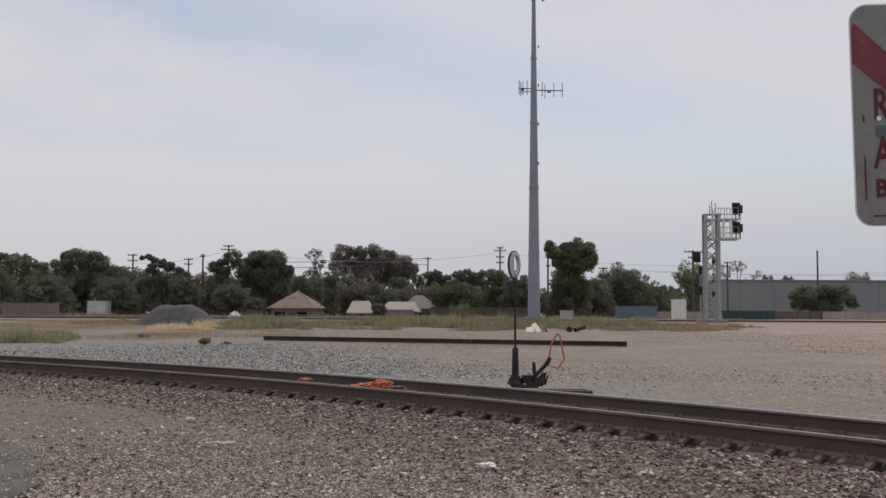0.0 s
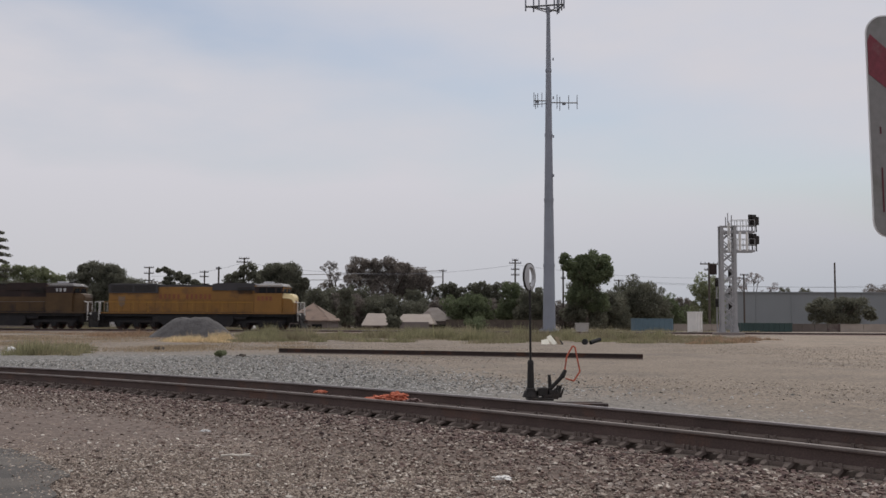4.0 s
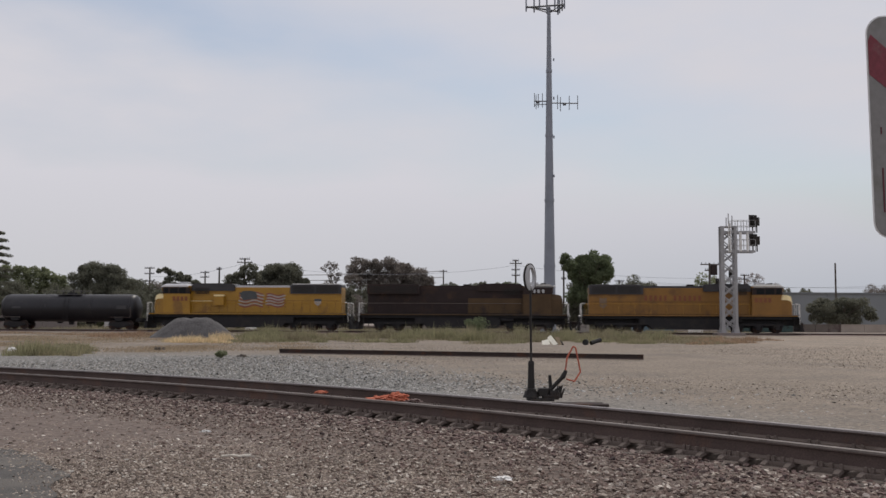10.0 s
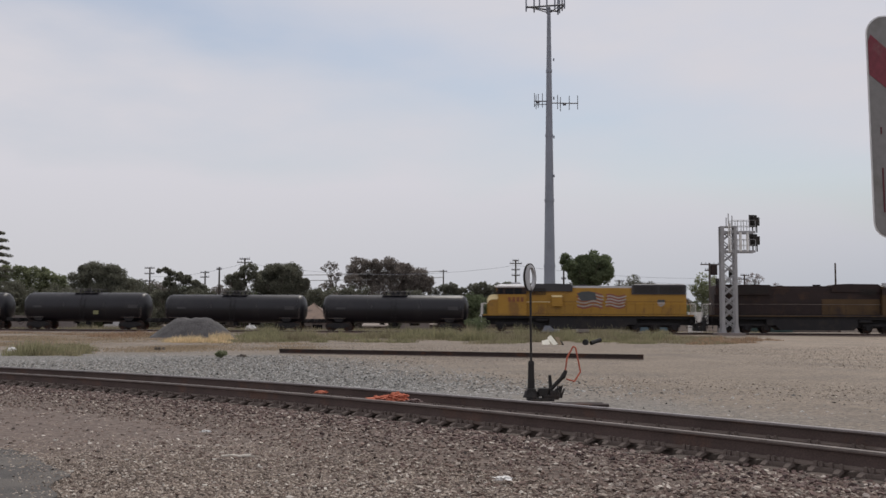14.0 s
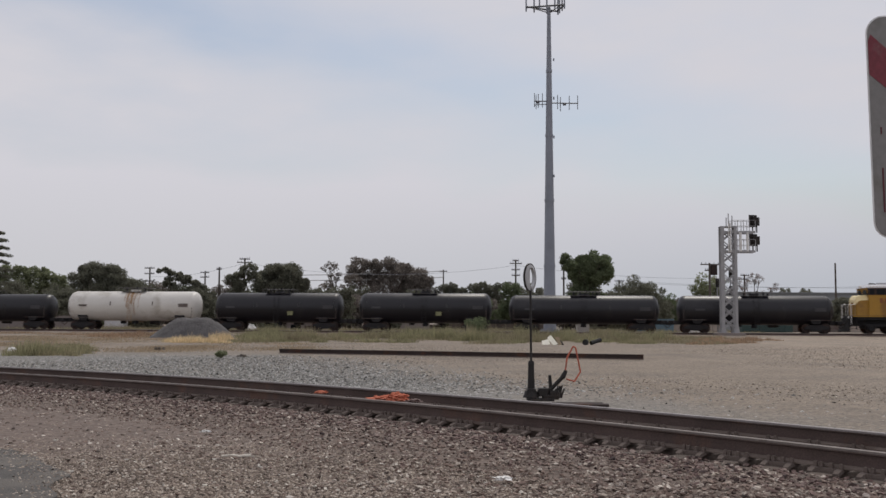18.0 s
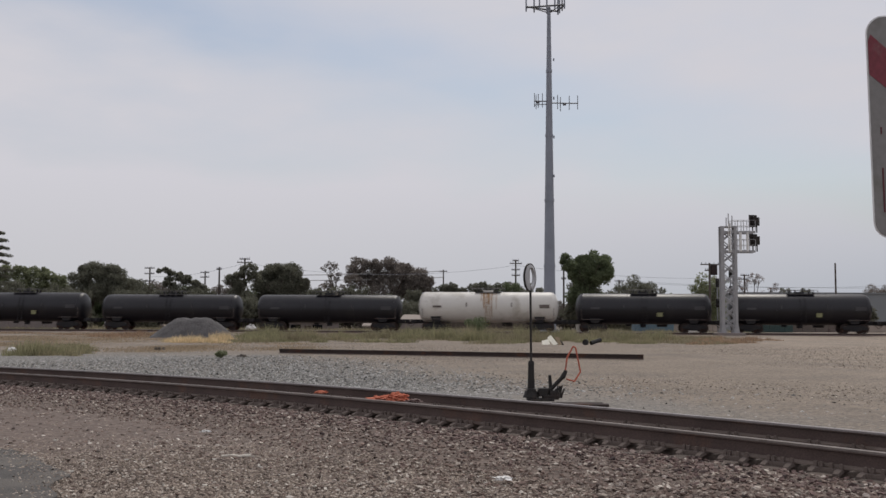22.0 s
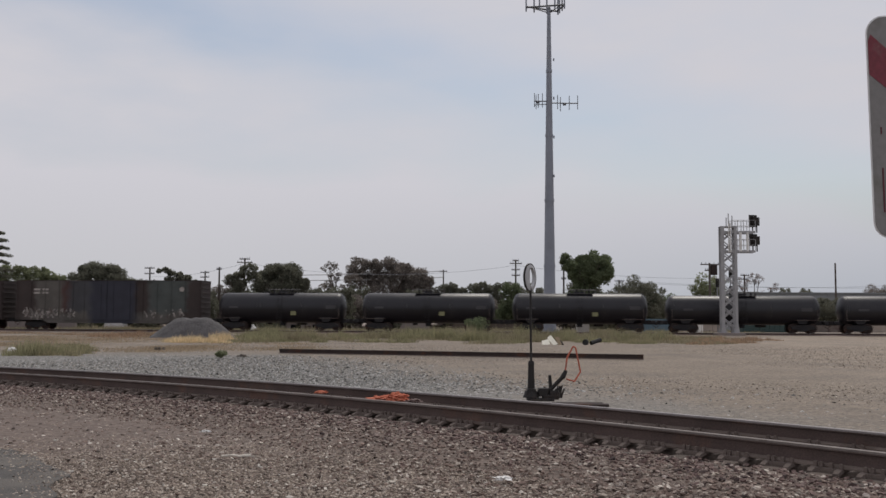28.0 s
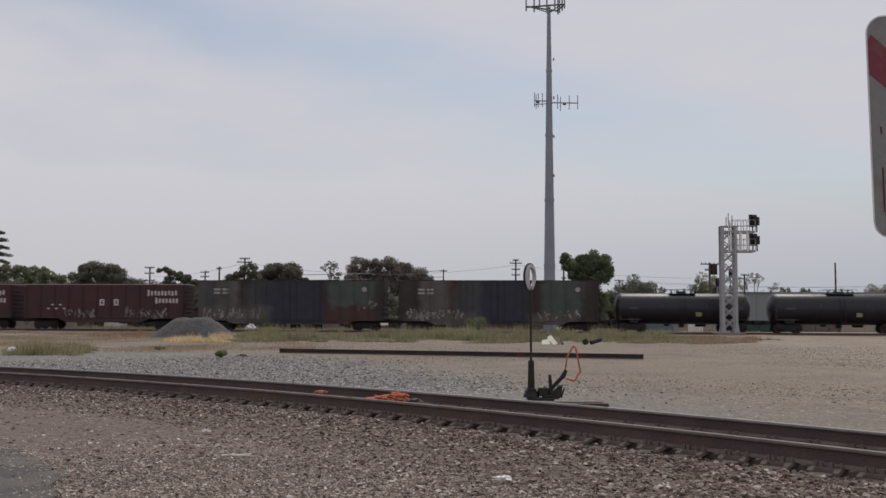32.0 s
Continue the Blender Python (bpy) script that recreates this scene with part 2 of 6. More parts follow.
# near white, so that the sheet's rim seems to glow
SIGN_EDGE = mat("bright_sign_white", (0.82, 0.82, 0.82), 0.4, 0.0, 0.06, 8, 60, 0.0)
SIGN_RED = mat("faded_red_ink", (0.19, 0.035, 0.05), 0.6, 0, 0.25, 9, 90, 0.05, (0.21, 0.11, 0.11), 0.25)
SIGN_DARK = mat("dark_red_ink", (0.10, 0.012, 0.022), 0.6, 0, 0.3, 15, 120, 0.05)
SIGN_GREEN = mat("green_smear", (0.10, 0.15, 0.145), 0.6, 0, 0.3, 15, 90, 0.05)
BARK = mat("bark", (0.085, 0.068, 0.055), 0.9, 0, 0.35, 2, 18, 0.5)
POLE_WOOD = mat("weathered_pole", (0.085, 0.07, 0.06), 0.9, 0, 0.3, 1.5, 18, 0.4)
WAREHOUSE = mat("warehouse_panel", (0.205, 0.220, 0.231), 0.8, 0, 0.1, 0.12, 6, 0.05, (0.175, 0.190, 0.202), 0.4)
ROOF_TAN = mat("tan_shingles", (0.215, 0.155, 0.122), 0.9, 0, 0.2, 1.2, 14, 0.3, (0.13, 0.095, 0.08), 0.45)
ROOF_PALE = mat("pale_roofing", (0.33, 0.285, 0.25), 0.9, 0, 0.15, 0.8, 14, 0.2)
STUCCO = mat("stucco", (0.22, 0.19, 0.18), 0.9, 0, 0.15, 0.8, 14, 0.2)
TEAL_STEEL = mat("blue_container_paint", (0.10, 0.16, 0.20), 0.6, 0, 0.2, 0.6, 14, 0.05)
DARK_GREEN = mat("dark_green_paint", (0.03, 0.06, 0.058), 0.6, 0, 0.2, 0.6, 14, 0.05)
PILE = mat("crushed_stone_pile", (0.105, 0.10, 0.10), 0.95, 0, 0.35, 1.5, 9, 0.8)
STONE = mat("ballast_stone", (0.258, 0.192, 0.165), 0.92, 0, 0.25, 5, 60, 0.3)
STONE_RED = mat("reddish_ballast_stone", (0.16, 0.11, 0.095), 0.92, 0, 0.25, 5, 60, 0.3)
STONE_DUST = mat("dusty_stone", (0.312, 0.256, 0.214), 0.95, 0, 0.2, 5, 60, 0.3)
PEBBLE = mat("sandy_pebble", (0.285, 0.236, 0.19), 0.95, 0, 0.2, 5, 60, 0.2)
STONE_PALE = mat("pale_ballast", (0.345, 0.334, 0.322), 0.9, 0, 0.25, 5, 60, 0.3)
CHIP = mat("white_stone_chip", (0.58, 0.54, 0.48), 0.9, 0, 0.2, 5, 60, 0.2, island=0.35)
BOARD = mat("dirty_cream_paint", (0.80, 0.77, 0.66), 0.7, 0, 0.12, 4, 40, 0.1, (0.55, 0.50, 0.40), 0.2)
TYRE = mat("old_rubber", (0.02, 0.02, 0.02), 0.8, 0, 0.3, 4, 40, 0.2)


def mottled(m, *stops):
    """Gives each stone a colour of its own out of a run of colours."""
    n, l = m.node_tree.nodes, m.node_tree.links
    geo, ramp = n.new("ShaderNodeNewGeometry"), n.new("ShaderNodeValToRGB")
    e = ramp.color_ramp.elements
    while len(e) < len(stops):
        e.new(0.5)
    for slot, (at, col) in zip(e, stops):
        slot.position, slot.color = at, (*col, 1)
    l.new(geo.outputs["Random Per Island"], ramp.inputs["Fac"])
    l.new(ramp.outputs["Color"], n["Principled BSDF"].inputs["Base Color"].links[0].from_node.inputs[0])
    return m


mottled(STONE, (0.0, (0.040, 0.028, 0.024)), (0.2, (0.150, 0.106, 0.088)), (0.5, (0.265, 0.196, 0.163)), (0.72, (0.275, 0.232, 0.200)), (0.9, (0.41, 0.345, 0.29)), (1.0, (0.62, 0.56, 0.49)))
mottled(STONE_RED, (0.0, (0.039, 0.026, 0.025)), (0.4, (0.132, 0.085, 0.076)), (0.75, (0.190, 0.134, 0.119)), (0.93, (0.302, 0.241, 0.213)), (1.0, (0.493, 0.437, 0.392)))
mottled(STONE_DUST, (0.0, (0.080, 0.062, 0.050)), (0.4, (0.270, 0.215, 0.172)), (0.8, (0.40, 0.335, 0.275)), (1.0, (0.60, 0.54, 0.47)))
mottled(STONE_PALE, (0.0, (0.085, 0.083, 0.077)), (0.5, (0.285, 0.282, 0.265)), (0.85, (0.40, 0.39, 0.37)), (1.0, (0.56, 0.55, 0.53)))
mottled(PEBBLE, (0.0, (0.11, 0.088, 0.070)), (0.4, (0.27, 0.222, 0.175)), (0.8, (0.40, 0.345, 0.28)), (1.0, (0.58, 0.52, 0.45)))
LEAF = {
    "dark": mat("dark_leaves", (0.178, 0.180, 0.138), 0.75, 0, 0.3, 0.25, 6, 0.0, island=0.28, gloss=0.12),
    "green": mat("green_leaves", (0.160, 0.190, 0.110), 0.75, 0, 0.3, 0.25, 6, 0.0, island=0.28, gloss=0.12),
    "light": mat("light_leaves", (0.23, 0.25, 0.15), 0.75, 0, 0.3, 0.25, 6, 0.0, island=0.28, gloss=0.12),
    "grey": mat("grey_brown_leaves", (0.225, 0.20, 0.178), 0.8, 0, 0.3, 0.25, 6, 0.0, island=0.4, gloss=0.15),
    "pink": mat("bare_twigs", (0.26, 0.22, 0.205), 0.8, 0, 0.3, 0.25, 6, 0.0, island=0.35, gloss=0.15)}
WEED = mat("green_weeds", (0.285, 0.272, 0.165), 0.9, 0, 0.25, 0.3, 4, 0.0, (0.345, 0.30, 0.20), 0.4, island=0.35, gloss=0.05)
STRAW = mat("dry_straw", (0.66, 0.53, 0.33), 0.9, 0, 0.25, 0.3, 4, 0.0, island=0.3, gloss=0.1)
RUSSET = mat("russet_weeds", (0.345, 0.245, 0.168), 0.9, 0, 0.25, 0.3, 4, 0.0, (0.30, 0.25, 0.17), 0.45, island=0.35, gloss=0.1)
DRY_WEED = mat("half_dry_weeds", (0.270, 0.240, 0.160), 0.9, 0, 0.25, 0.3, 4, 0.0, (0.24, 0.225, 0.14), 0.4, island=0.3, gloss=0.1)
HAY = mat("pale_dry_grass", (0.36, 0.290, 0.205), 0.9, 0, 0.25, 0.3, 4, 0.0, island=0.3, gloss=0.1)
for leaf in list(LEAF.values()) + [WEED, STRAW, RUSSET, DRY_WEED, HAY]:
    # some of the light goes through the leaves
    n, l = leaf.node_tree.nodes, leaf.node_tree.links
    thin, both = n.new("ShaderNodeBsdfTranslucent"), n.new("ShaderNodeMixShader")
    both.inputs[0].default_value = 0.45
    l.new(n["Principled BSDF"].inputs["Base Color"].links[0].from_socket, thin.inputs["Color"])
    l.new(n["Principled BSDF"].outputs[0], both.inputs[1])
    l.new(thin.outputs[0], both.inputs[2])
    l.new(both.outputs[0], n["Material Output"].inputs["Surface"])


def ground_material():
    """Dusty gravel: sand, grey crushed stone beside the track, brown ballast in front."""
    m = mat("dusty_gravel", (0.212, 0.173, 0.134), 0.95, 0, 0.22, 0.35, 9, 0.6, (0.180, 0.149, 0.119), 0.5)
    n, l = m.node_tree.nodes, m.node_tree.links
    b = n["Principled BSDF"]
    sand = b.inputs["Base Color"].links[0].from_socket
    co = n.new("ShaderNodeTexCoord")
    speck = n.new("ShaderNodeTexVoronoi")
    speck.inputs["Scale"].default_value = 19.0
    l.new(co.outputs["Object"], speck.inputs["Vector"])
    rough = n.new("ShaderNodeTexNoise")
    rough.inputs["Scale"].default_value, rough.inputs["Detail"].default_value = 0.45, 5
    l.new(co.outputs["Object"], rough.inputs["Vector"])
    shade = n.new("ShaderNodeValToRGB")
    shade.color_ramp.elements[0].color, shade.color_ramp.elements[1].color = (0.090, 0.086, 0.078, 1), (0.270, 0.260, 0.242, 1)
    l.new(speck.outputs["Color"], shade.inputs["Fac"])

    # loose grit over the sand
    grit, speckle = n.new("ShaderNodeMapRange"), n.new("ShaderNodeVectorMath")
    sepc = n.new("ShaderNodeSeparateColor")
    l.new(speck.outputs["Color"], sepc.inputs[0])
    grit.inputs["To Min"].default_value, grit.inputs["To Max"].default_value = 0.66, 1.34
    l.new(sepc.outputs[1], grit.inputs["Value"])
    speckle.operation = "SCALE"
    l.new(sand, speckle.inputs[0])
    l.new(grit.outputs["Result"], speckle.inputs["Scale"])
    sand = speckle.outputs[0]

    def band(nx, ny, start, end):
        """0 to 1 as nx * x + ny * y, roughened, goes from start to end."""
        d, r, a = n.new("ShaderNodeVectorMath"), n.new("ShaderNodeMapRange"), n.new("ShaderNodeMath")
        d.operation, d.inputs[1].default_value = "DOT_PRODUCT", (nx, ny, 0)
        a.operation, a.inputs[1].default_value = "MULTIPLY_ADD", 5.0
        r.inputs["From Min"].default_value, r.inputs["From Max"].default_value = start + 2.5, end + 2.5
        l.new(co.outputs["Object"], d.inputs[0])
        l.new(rough.outputs["Fac"], a.inputs[0])
        l.new(d.outputs["Value"], a.inputs[2])
        l.new(a.outputs[0], r.inputs["Value"])
        return r.outputs["Result"]

    bare, pale = n.new("ShaderNodeMix"), n.new("ShaderNodeVectorMath")
    bare.data_type = "RGBA"
    pale.operation, pale.inputs["Scale"].default_value = "SCALE", 1.28
    l.new(sand, pale.inputs[0])
    l.new(band(1.0, -0.12, 4.5, 14.0), bare.inputs["Factor"])
    l.new(sand, bare.inputs["A"])
    l.new(pale.outputs[0], bare.inputs["B"])
    sand = bare.outputs["Result"]
    grey = n.new("ShaderNodeMix")
    grey.data_type = "RGBA"
    reach = n.new("ShaderNodeMath")
    reach.operation = "MULTIPLY"
    l.new(band(1.0, 0.40, 12.6, 7.6), reach.inputs[0])
    l.new(band(0.15, 1.0, 43.0, 34.0), reach.inputs[1])
    l.new(reach.outputs[0], grey.inputs["Factor"])
    l.new(sand, grey.inputs["A"])
    l.new(shade.outputs["Color"], grey.inputs["B"])
    brown = n.new("ShaderNodeValToRGB")
    brown.color_ramp.elements[0].color, brown.color_ramp.elements[1].color = (0.065, 0.047, 0.039, 1), (0.215, 0.165, 0.136, 1)
    l.new(speck.outputs["Color"], brown.inputs["Fac"])
    near = n.new("ShaderNodeMix")
    near.data_type = "RGBA"
    l.new(band(0.70, 0.71, 10.0, 9.2), near.inputs["Factor"])
    l.new(grey.outputs["Result"], near.inputs["A"])
    l.new(brown.outputs["Color"], near.inputs["B"])
    l.new(near.outputs["Result"], b.inputs["Base Color"])
    return m


GROUND = ground_material()
ASPHALT = mat("old_asphalt", (0.078, 0.073, 0.068), 0.95, 0, 0.25, 1.2, 60, 0.4, (0.13, 0.118, 0.105), 0.5)


# ---- mesh helpers ----
def mesh_of(bm, name):
    me = bpy.data.meshes.new(name)
    bm.normal_update()
    bm.to_mesh(me)
    bm.free()
    return me


def part(name, bm, material, parent, label=""):
    me = mesh_of(bm, name) if isinstance(bm, bmesh.types.BMesh) else bm
    if not me.materials:
        me.materials.append(material)
    ob = new(name, me)
    ob.parent = parent
    return tagged(ob, label)


def thing(name, x, y, z, rz=0.0, label="", category="", group="", kind=""):
    ob = new(name)
    ob.matrix_basis = pose(x, y, z, 0, 0, rz)
    return tagged(ob, label, category, group, kind)


def single(name, bm, material, m=None, label="", category="", group="", kind=""):
    me = mesh_of(bm, name) if isinstance(bm, bmesh.types.BMesh) else bm
    me.materials.append(material)
    ob = new(name, me)
    if m is not None:
        ob.matrix_basis = m
    return tagged(ob, label, category, group, kind)


def box(bm, x, y, z, sx, sy, sz, bevel=0.0, m=None):
    r = bmesh.ops.create_cube(bm, size=1.0)
    t = Matrix.Translation((x, y, z)) @ Matrix.Diagonal((sx, sy, sz, 1))
    bmesh.ops.transform(bm, matrix=(m @ t) if m else t, verts=r["verts"])
    if bevel:
        es = list({e for v in r["verts"] for e in v.link_edges})
        bmesh.ops.bevel(bm, geom=es, offset=bevel, segments=2, affect="EDGES", profile=0.6)
    return bm


def rod(bm, a, b, r, r2=None, seg=8):
    a, b = Vector(a), Vector(b)
    d = b - a
    m = Matrix.Translation((a + b) / 2) @ d.to_track_quat("Z", "Y").to_matrix().to_4x4()
    bmesh.ops.create_cone(bm, cap_ends=True, segments=seg, radius1=r, radius2=r if r2 is None else r2, depth=d.length, matrix=m)
    return bm


def loft(bm, rings, close=True):
    """Rings of points, alike in number, skinned in order and capped."""
    vs = [[bm.verts.new(p) for p in ring] for ring in rings]
    k = len(vs[0])
    for a, b in zip(vs, vs[1:]):
        for i in range(k):
            bm.faces.new((a[i], a[(i + 1) % k], b[(i + 1) % k], b[i]))
    if close:
        bm.faces.new(vs[0][::-1])
        bm.faces.new(vs[-1])
    return bm


def prism(bm, outline, y0, y1):
    """An outline in x and z, thickened from y0 to y1."""
    loft(bm, [[(x, y0, z) for x, z in outline], [(x, y1, z) for x, z in outline]])
    bmesh.ops.recalc_face_normals(bm, faces=bm.faces)
    return bm


def B():
    return bmesh.new()


def smooth(ob):
    for p in ob.data.polygons:
        p.use_smooth = True
    return ob


# ---- ground ----
def track_line(s):
    """Place and heading of the yard track's near rail, s metres along it from the point straight ahead."""
    x, y, step = 0.0, 13.46, 0.25 if s > 0 else -0.25
    a = 45.6
    for _ in range(int(abs(s) / 0.25)):
        k = 1.05 if -17 < (a - 45.6) < 11 else 0.12
        a += k * step
        x, y = x + math.cos(radians(a)) * step, y - math.sin(radians(a)) * step
    rest = abs(s) % 0.25 * (1 if s > 0 else -1)
    return x + math.cos(radians(a)) * rest, y - math.sin(radians(a)) * rest, radians(a)


LINE = {i: track_line(i * 0.25) for i in range(-360, 90)}


def beside(i, off):
    x, y, a = LINE[i]
    return x + off * math.sin(a), y + off * math.cos(a)


def ground():
    bm = B()
    xs = sorted(set([-3000, -1200, -500, -250, -120] + [i * 3 for i in range(-30, 31)] + [120, 250, 500, 1200, 3000]))
    ys = sorted(set([-600, -200, -60, -20] + [i * 2 for i in range(-4, 60)] + [122, 124, 127, 130, 140, 170, 220, 320, 600, 1400, 3500]))
    grid = []
    for y in ys:
        row = []
        for x in xs:
            z = 0.05 * noise.noise(Vector((x * 0.09, y * 0.09, 0))) if abs(x) < 90 and y < 118 else 0
            drop = max(0.0, min(1.0, (y - 124) / 6.0))
            row.append(bm.verts.new((x, y, z - 0.03 - 1.55 * drop)))
        grid.append(row)
    for a, b in zip(grid, grid[1:]):
        for i in range(len(xs) - 1):
            bm.faces.new((a[i], a[i + 1], b[i + 1], b[i]))
    ob = single("ground", bm, GROUND, None, "dusty tan gravel yard with grey crushed stone", "ground", kind="structure")
    smooth(ob)


ground()


def sweep(profile, keys, off, z):
    """A profile of (across, up) carried along the yard track."""
    bm = B()
    rings = []
    for i in keys:
        ring = []
        for u, v in profile:
            x, y = beside(i, off + u)
            ring.append((x, y, z + v))
        rings.append(ring)
    loft(bm, rings)
    bmesh.ops.recalc_face_normals(bm, faces=bm.faces)
    return bm


RAIL_Z = 0.276
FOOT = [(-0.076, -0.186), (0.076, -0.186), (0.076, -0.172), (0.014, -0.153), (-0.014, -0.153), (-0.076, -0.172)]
WEB = [(-0.0125, -0.156), (0.0125, -0.156), (0.0105, -0.10), (0.012, -0.045), (0.036, -0.035), (0.036, -0.006), (-0.036, -0.006), (-0.036, -0.035), (-0.012, -0.045), (-0.0105, -0.10)]
HEAD = [(-0.0375, -0.024), (0.0375, -0.024), (0.036, -0.004), (0.030, 0.0), (-0.030, 0.0), (-0.036, -0.004)]


def yard_track():
    t = thing("railway_track", 0, 0, 0, 0, "rusty yard track on timber ties in ballast", "railway track", kind="structure")
    keys = list(range(-200, 61, 2))
    for off in (0.0, 1.505):
        r = part("rail", sweep(WEB, keys, off, RAIL_Z), RAIL_SIDE, t)
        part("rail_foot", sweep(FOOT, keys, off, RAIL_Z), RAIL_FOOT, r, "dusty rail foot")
        part("rail_head", sweep(HEAD, keys, off, RAIL_Z + 0.001), RAIL_TOP if off else RAIL_DULL, r, "worn bright rail head" if off else "brown rail head, dulled for its weaker sky sheen")
    bm = B()
    box(bm, 0, 0, 0, 0.23, 2.6, 0.17, 0.012)
    tie_mesh = mesh_of(bm, "tie")
    tie_mesh.materials.append(TIE)
    bm = B()
    box(bm, 0, 0, -0.012, 0.20, 0.27, 0.044)
    for sx in (-0.07, 0.07):
        for sy in (-0.095, 0.095):
            box(bm, sx * (1.0 if sy > 0 else 0.7), sy, 0.03, 0.034, 0.034, 0.06)
    plate_mesh = mesh_of(bm, "tie_plate")
    plate_mesh.materials.append(PLATE)
    # a forged clip that grips the foot: a tongue under it, a jaw and an upturned tip on its near edge
    bm = B()
    loft(bm, [[(-w, y, z - 0.03), (w, y, z - 0.03), (w * 0.75, y, z), (-w * 0.75, y, z)] for w, y, z in ((0.036, 0.09, 0.002), (0.036, -0.10, 0.002), (0.040, -0.15, -0.012), (0.033, -0.195, -0.032))])
    bmesh.ops.recalc_face_normals(bm, faces=bm.faces)
    box(bm, 0.012, -0.090, 0.022, 0.034, 0.026, 0.055, 0.005)
    anchor_mesh = mesh_of(bm, "rail_anchor")
    anchor_mesh.materials.append(PLATE)
    i = -150
    while i < 56:
        x, y = beside(i, 0.7525)
        a = LINE[i][2]
        o = new("tie", tie_mesh)
        o.parent = t
        o.matrix_basis = pose(x, y, RAIL_Z - 0.315, 0, 0, -math.degrees(a) + random.uniform(-1, 1))
        for off in (0.0, 1.505):
            px, py = beside(i, off)
            p = new("tie_plate", plate_mesh)
            p.parent = t
            p.matrix_basis = pose(px, py, RAIL_Z - 0.197, 0, 0, -math.degrees(a))
            if off == 0.0:
                for d in (-0.127, 0.123):
                    k = new("rail_anchor", anchor_mesh)
                    k.parent = t
                    k.matrix_basis = pose(px + d * math.cos(a), py - d * math.sin(a), RAIL_Z - 0.185, 0, 0, -math.degrees(a) + random.uniform(-7, 7))
        i += 2
    return t


yard_track()

# ---- the main line and its train ----
TURN = 5.5
CT, ST = math.cos(radians(TURN)), math.sin(radians(TURN))
MAIN_Z = 0.20


def on_main(s, off=0.0):
    """A place on the main line, s metres along it; off is to its far side."""
    return s * CT + off * ST, 100.0 - s * ST + off * CT


def main_line():
    x, y = on_main(0)
    t = thing("railway_track", x, y, 0, -TURN, "main line track on grey ballast", "railway track", kind="structure")
    for off in (-0.7525, 0.7525):
        bm = B()
        loft(bm, [[(s, off + u, MAIN_Z + v) for u, v in WEB] for s in (-420, 420)])
        bmesh.ops.recalc_face_normals(bm, faces=bm.faces)
        r = part("rail", bm, RAIL_SIDE, t)
        bm = B()
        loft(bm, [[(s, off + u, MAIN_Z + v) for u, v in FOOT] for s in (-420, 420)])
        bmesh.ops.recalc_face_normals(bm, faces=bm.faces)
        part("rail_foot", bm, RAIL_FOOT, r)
        bm = B()
        loft(bm, [[(s, off + u, MAIN_Z + v + 0.001) for u, v in HEAD] for s in (-420, 420)])
        part("rail_head", bm, RAIL_TOP, r, "worn bright rail head")
    bm = B()
    loft(bm, [[(s, -2.6, -0.04), (s, -1.5, 0.03), (s, 1.5, 0.03), (s, 2.6, -0.04)] for s in (-420, 420)])
    bmesh.ops.recalc_face_normals(bm, faces=bm.faces)
    part("ballast_bed", bm, STONE, t)
    bm = B()
    for k in range(-160, 160):
        box(bm, k * 0.55, 0, -0.045, 0.23, 2.6, 0.16)
    tagged(part("ties", bm, TIE, t), kind="stuff")


main_line()

WHEEL = None


def wheel_mesh():
    bm = B()
    prof = [(0.0, -0.06), (0.13, -0.07), (0.15, -0.05), (0.36, -0.03), (0.40, -0.07), (0.457, -0.065), (0.455, 0.05), (0.485, 0.06), (0.485, 0.085), (0.38, 0.085), (0.34, 0.03), (0.0, 0.05)]
    seg = 20
    rings = []
    for r, y in prof:
        rings.append([(max(r, 0.002) * math.cos(2 * math.pi * k / seg), y, max(r, 0.002) * math.sin(2 * math.pi * k / seg)) for k in range(seg)])
    loft(bm, rings)
    bmesh.ops.recalc_face_normals(bm, faces=bm.faces)
    me = mesh_of(bm, "wheel")
    me.materials.append(STEEL_RUST)
    return me


WHEEL = wheel_mesh()


